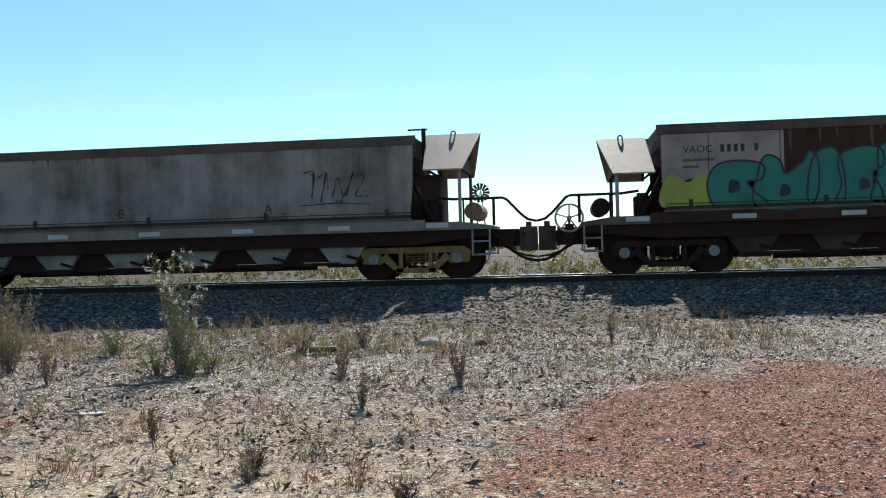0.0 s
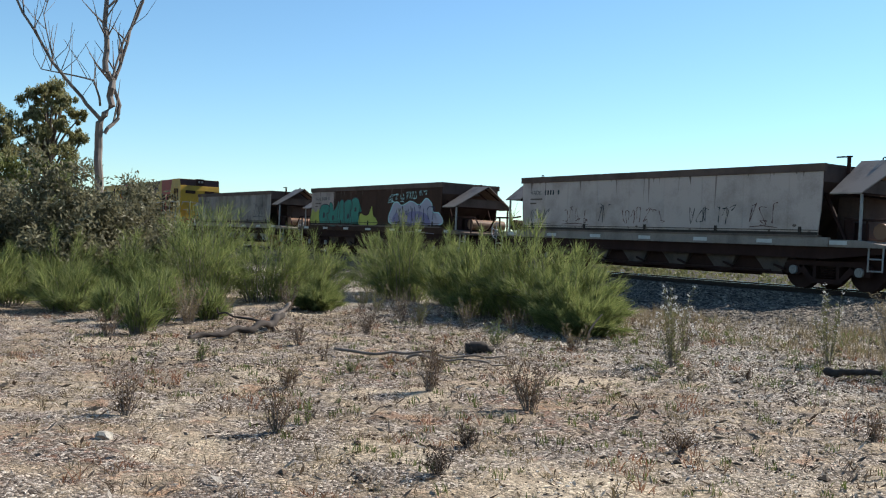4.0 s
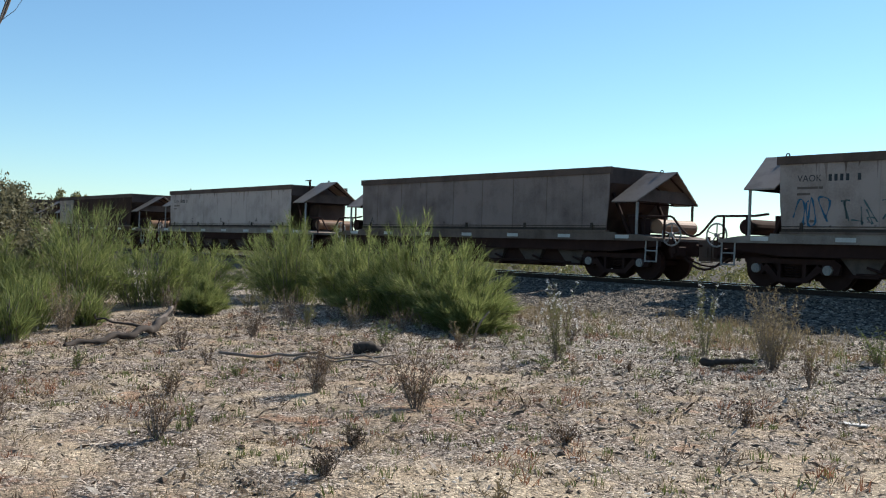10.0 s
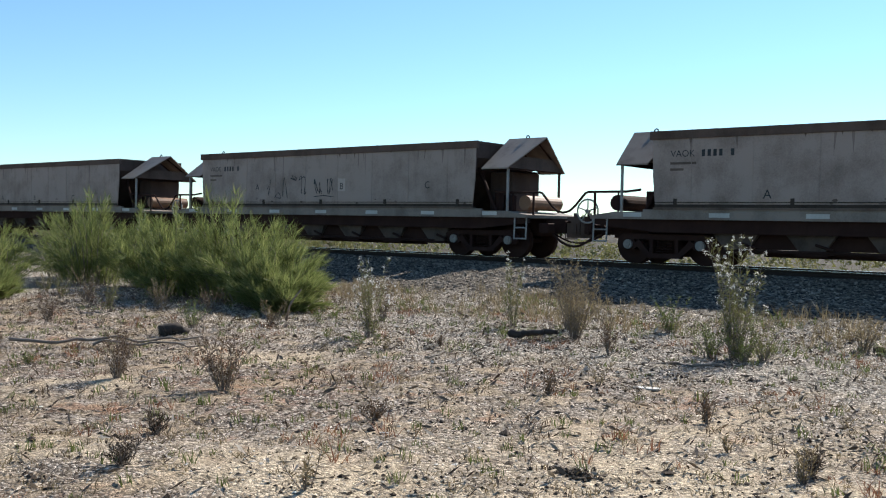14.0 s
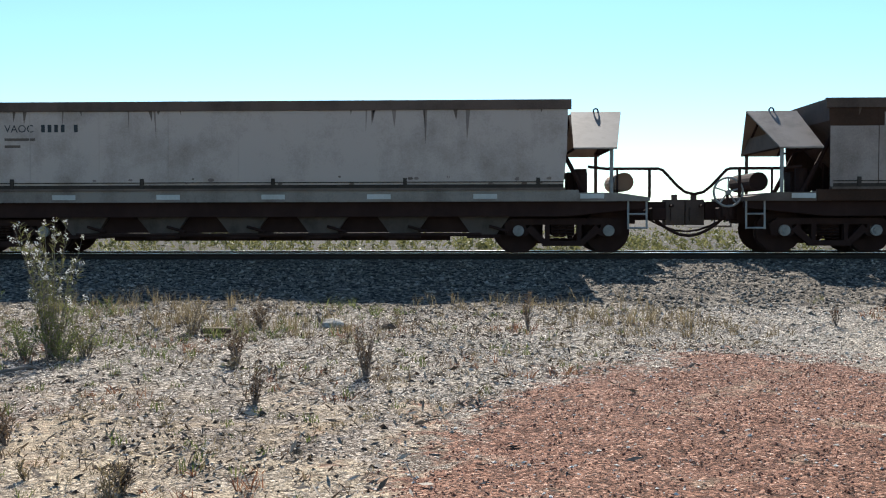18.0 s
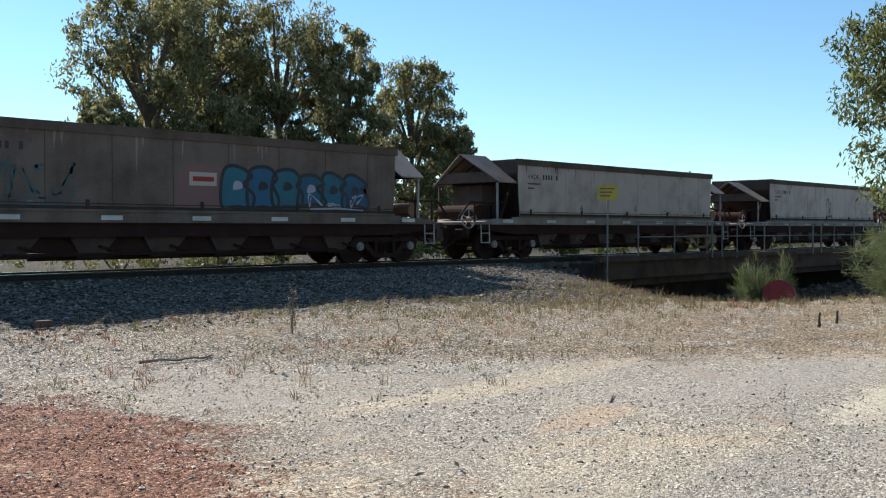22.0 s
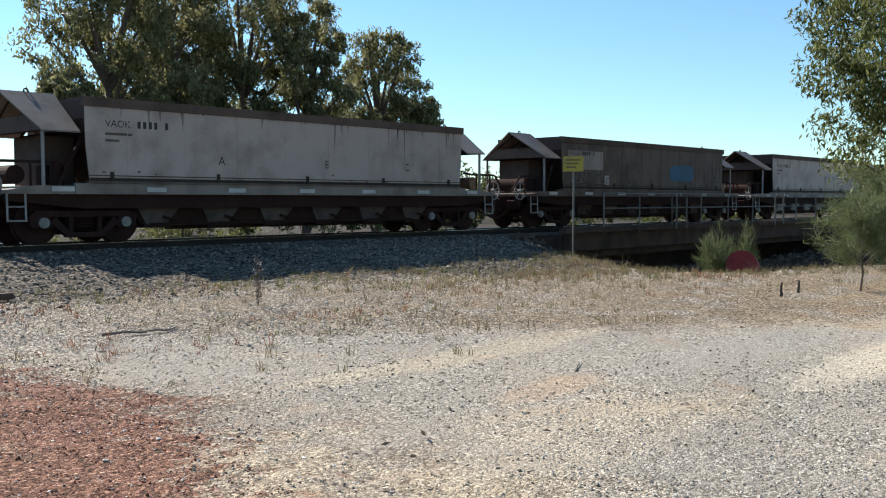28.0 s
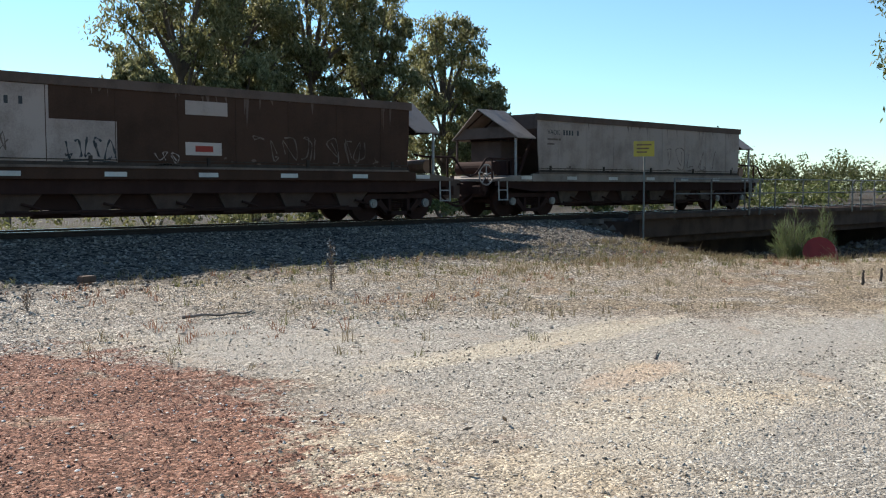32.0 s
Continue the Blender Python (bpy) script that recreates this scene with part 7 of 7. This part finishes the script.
def log(name, label, pts, r, seed, mat=None):
    """A gnarled branch through the given points, thinning towards its end."""
    rng = random.Random(seed * 7 + len(pts))
    pts = [Vector(p) for p in pts]
    n = len(pts)
    line = []
    for i in range(n - 1):
        p0, p1, p2, p3 = (pts[min(max(i + k, 0), n - 1)] for k in (-1, 0, 1, 2))
        for u in (0.0, 0.25, 0.5, 0.75):
            q = 0.5 * (2 * p1 + (p2 - p0) * u + (2 * p0 - 5 * p1 + 4 * p2 - p3) * u * u + (3 * p1 - p0 - 3 * p2 + p3) * u ** 3)
            line.append(q + Vector((rng.uniform(-1, 1), rng.uniform(-1, 1), rng.uniform(-0.5, 0.5))) * r * 0.22)
    line.append(pts[-1])
    bm = bmesh.new()
    tube(bm, line, r, 9, r * 0.45)
    for v in bm.verts:
        v.co += Vector((rng.uniform(-1, 1), rng.uniform(-1, 1), rng.uniform(-1, 1))) * r * 0.16
    for f in bm.faces:
        f.smooth = True
    ob = part(name, bm, mat or DEADWOOD)
    tagged(ob, label, "branch")


def red_drum(at):
    bm = bmesh.new()
    tube(bm, [(-0.5, 0, 0.3), (-0.46, 0, 0.3), (-0.15, 0, 0.3), (0.15, 0, 0.3), (0.46, 0, 0.3), (0.5, 0, 0.3)], 0.34, 16)
    for v in bm.verts:
        v.co.z += 0.03 * math.sin(v.co.x * 9)
    tagged(part("drum", bm, REDCLOTH, None, "", pose(*at, 0, 8, 20)), "dull red plastic drum lying in the gully", "drum")


red_drum((20.75, 10.2, -0.28))
def wobble(a, b, n, k, seed):
    r = random.Random(seed)
    return [Vector(a).lerp(Vector(b), i / n) + Vector((r.uniform(-k, k), r.uniform(-k, k), r.uniform(0, k))) for i in range(n + 1)]


log("fallen_branch", "dark twisted fallen branch with a bleached broken end", [(-13.65, 5.3, 0.24), (-13.5, 5.15, 0.2), (-13.25, 4.95, 0.13), (-13.05, 4.72, 0.17), (-12.9, 4.5, 0.09), (-12.85, 4.25, 0.12), (-12.7, 4.0, 0.05), (-12.7, 3.75, 0.07), (-12.55, 3.5, 0.04)], 0.062, 1, CHARRED)
log("broken_branch", "thin dark side branch of a fallen limb", wobble((-13.1, 4.75, 0.15), (-13.6, 4.2, 0.3), 6, 0.06, 21), 0.022, 1, CHARRED)
log("broken_branch", "bleached grey broken branch end", [(-13.5, 5.1, 0.18), (-13.65, 5.3, 0.28), (-13.7, 5.45, 0.42)], 0.05, 1)
log("broken_branch", "dark forked prop under a fallen branch", [(-13.3, 4.95, 0.16), (-13.25, 5.05, 0.0)], 0.045, 1, CHARRED)
log("stick", "thin dry stick on the ground", wobble((-10.5, 4.6, 0.06), (-9.2, 6.3, 0.1), 9, 0.07, 1), 0.02, 2)
log("stick", "thin dry stick on the ground", wobble((-9.9, 5.2, 0.06), (-8.6, 5.9, 0.1), 7, 0.06, 2), 0.016, 2)
log("branch", "dark weathered branch lying by weeds", wobble((-6.9, 9.2, 0.14), (-6.2, 9.1, 0.2), 6, 0.05, 3), 0.05, 2, CHARRED)
log("stick", "grey stick lying on gravel", wobble((-4.6, 8.3, 0.1), (-3.9, 8.6, 0.12), 6, 0.04, 4), 0.02, 2)
log("stick", "grey stick lying on gravel", wobble((5.1, 9.9, 0.14), (6.0, 9.9, 0.14), 6, 0.03, 5), 0.016, 2)
log("stump", "short charred log end", [(-10.0, 6.25, 0.10), (-9.95, 6.35, 0.15), (-9.9, 6.45, 0.14), (-9.86, 6.52, 0.10)], 0.10, 3, CHARRED)
log("stick", "thin dry stick on the ground", [(7.0, 5.3, 0.075), (7.2, 5.42, 0.08), (7.35, 5.5, 0.08)], 0.009, 4)
log("stick", "bleached branch beside the green bush", [(-10.3, 8.5, 0.1), (-10.1, 8.4, 0.35), (-10.0, 8.5, 0.55)], 0.02, 5)


def rock(name, label, at, size, mat, seed, flat=0.6):
    """One lumpy stone resting on the ground."""
    r = random.Random(seed)
    bm = bmesh.new()
    bmesh.ops.create_icosphere(bm, subdivisions=2, radius=1.0)
    for v in bm.verts:
        v.co *= 1 + 0.22 * math.sin(v.co.x * 3.1 + seed) * math.sin(v.co.y * 2.7 + seed) + r.uniform(-0.14, 0.14)
        v.co = Vector((v.co.x * size, v.co.y * size * 0.8, v.co.z * size * flat))
    tagged(part(name, bm, mat, None, "", pose(*at, 0, 0, r.uniform(0, 180))), label, "stone")


PALESTONE = stony("pale_limestone", [(0.3, (0.15, 0.13, 0.105)), (0.7, (0.50, 0.465, 0.40))], 7, islands=False)
rock("rock", "white limestone rock on the gravel", (-1.77, 11.66, 0.17), 0.16, PALESTONE, 1, 0.4)
rock("rock", "pale stone in the dry litter", (-6.84, 1.03, 0.03), 0.07, PALESTONE, 2)
rock("rock", "white stone beside dry weeds", (-7.61, 4.64, 0.06), 0.06, PALESTONE, 3, 0.4)
rock("rock", "dark stone on the gravel", (-1.07, 11.34, 0.17), 0.10, CLOD, 4)
for i, (x, y, k) in enumerate(((-5.2, 2.15, 60), (-5.68, 3.02, 70), (-3.0, 4.3, 260), (-6.6, 1.9, 50), (-2.2, 3.6, 60))):
    scatter_stones("earth_heap", "crumbled heap of dark earth", k, (x - 0.22, x + 0.22), (y - 0.1, y + 0.1), (0.01, 0.028), CLOD, 90 + i,
                   lambda a, b, r, x=x, y=y: ((a - x) / 0.22) ** 2 + ((b - y) / 0.1) ** 2 < r.rand(len(a)), 0.8)


def scrap(name, label, at, size, mat, turn):
    bm = bmesh.new()
    box(bm, -size[0], size[0], -size[1], size[1], 0, size[2])
    bmesh.ops.bevel(bm, geom=bm.edges[:], offset=min(size) * 0.2, segments=2, affect="EDGES")
    for v in bm.verts:
        v.co.z += 0.06 * size[0] * math.sin(v.co.x * 14 + v.co.y * 9)
    tagged(part(name, bm, mat, None, "", pose(*at, 0, 4, turn)), label, "rubbish")


scrap("plastic_scrap", "crumpled white plastic scrap", (-3.96, 7.1, 0.08), (0.11, 0.05, 0.012), REFLECT, 20)
scrap("steel_plate", "dark rusty steel plate on gravel", (-2.98, 11.08, 0.14), (0.16, 0.1, 0.06), CAP, 10)
scrap("rusty_block", "small rusty steel block on ballast", (5.66, 13.6, 0.24), (0.11, 0.07, 0.09), CAP, 15)
for i, (x, y) in enumerate(((14.6, 6.72), (15.12, 6.66))):
    log("stake", "short grey timber stake in dry grass", [(x, y, 0.0), (x + 0.02, y, 0.2), (x + 0.03, y, 0.28)], 0.025, 8 + i, CHARRED)


def far_pole(at, h, lean):
    p = thing("utility_pole", "leaning timber utility pole with a crossarm", "pole", at)
    bm = bmesh.new()
    tube(bm, [(0, 0, -0.5), (lean * h, 0, h)], 0.16, 10, 0.12)
    part("pole", bm, DEADWOOD, p)
    bm = bmesh.new()
    box(bm, lean * h - 0.55, lean * h + 0.55, -0.08, 0.08, h - 0.3, h - 0.15)
    part("crossarm", bm, DEADWOOD, p)
    for k in (-0.45, 0.45):
        bm = bmesh.new()
        tube(bm, [(lean * h + k, 0, h - 0.15), (lean * h + k, 0, h + 0.05)], 0.05, 6)
        part("insulator", bm, UNDER, p)


far_pole((18.2, 52.4, -0.5), 7.3, 0.03)


def windmill(at, h):
    w = thing("windmill", "distant steel farm windmill", "windmill", at)
    bm = bmesh.new()
    for sx, sy in ((-1, -1), (-1, 1), (1, -1), (1, 1)):
        tube(bm, [(sx * 0.9, sy * 0.9, 0), (sx * 0.12, sy * 0.12, h)], 0.05, 5)
    for k in (0.25, 0.5, 0.75):
        e = 0.9 - 0.78 * k
        tube(bm, [(-e, -e, h * k), (e, -e, h * k), (e, e, h * k), (-e, e, h * k), (-e, -e, h * k)], 0.03, 4)
    part("tower", bm, GALV, w)
    for j in range(14):
        a = 2 * math.pi * j / 14
        bm = bmesh.new()
        c, s = math.cos(a), math.sin(a)
        v = [bm.verts.new((r * c + q * -s, -0.4 + 0.06 * q, h + r * s + q * c)) for r, q in ((0.35, -0.08), (1.15, -0.2), (1.15, 0.2), (0.35, 0.08))]
        bm.faces.new(v)
        part("blade", bm, UNDER, w)
    bm = bmesh.new()
    box(bm, -0.02, 0.02, 0.2, 1.6, h - 0.25, h + 0.35)
    part("tail_vane", bm, UNDER, w)


windmill((-9.84, 114.1, -0.6), 8.2)


# ---- movement ----
def motions():
    times = [i * 1.0 for i in range(33)]
    for n, w in WAGONS.items():
        walk(w, [(t, pose(train_x(n, t), TRACK_Y, RAIL_Z)) for t in times])
    walk(LOCO, [(t, pose(train_x(1, t) + LOCO_OFF, TRACK_Y, RAIL_Z)) for t in times])
    # wheels turn with the distance run; wheelsets at the same place of a bogie share their keys
    kinds = {}
    steps = [i / 30.0 for i in range(0, 961)]
    for w in [*WAGONS.values(), LOCO]:
        for o in w.children_recursive:
            if o.name.split(".")[0] != "wheelset":
                continue
            r = round(o.matrix_basis.translation.z, 3)
            key = (round(o.matrix_basis.translation.x, 2), r)
            if key not in kinds:
                x, z = key
                walk(o, [(t, pose(x, 0, z, 0, math.degrees((train_x(0, t) - train_x(0, 0)) / r), 0)) for t in steps])
                kinds[key] = (o.animation_data.action, o.animation_data.action_slot)
            else:
                o.rotation_mode = "QUATERNION"
                ad = o.animation_data_create()
                ad.action, ad.action_slot = kinds[key]


motions()
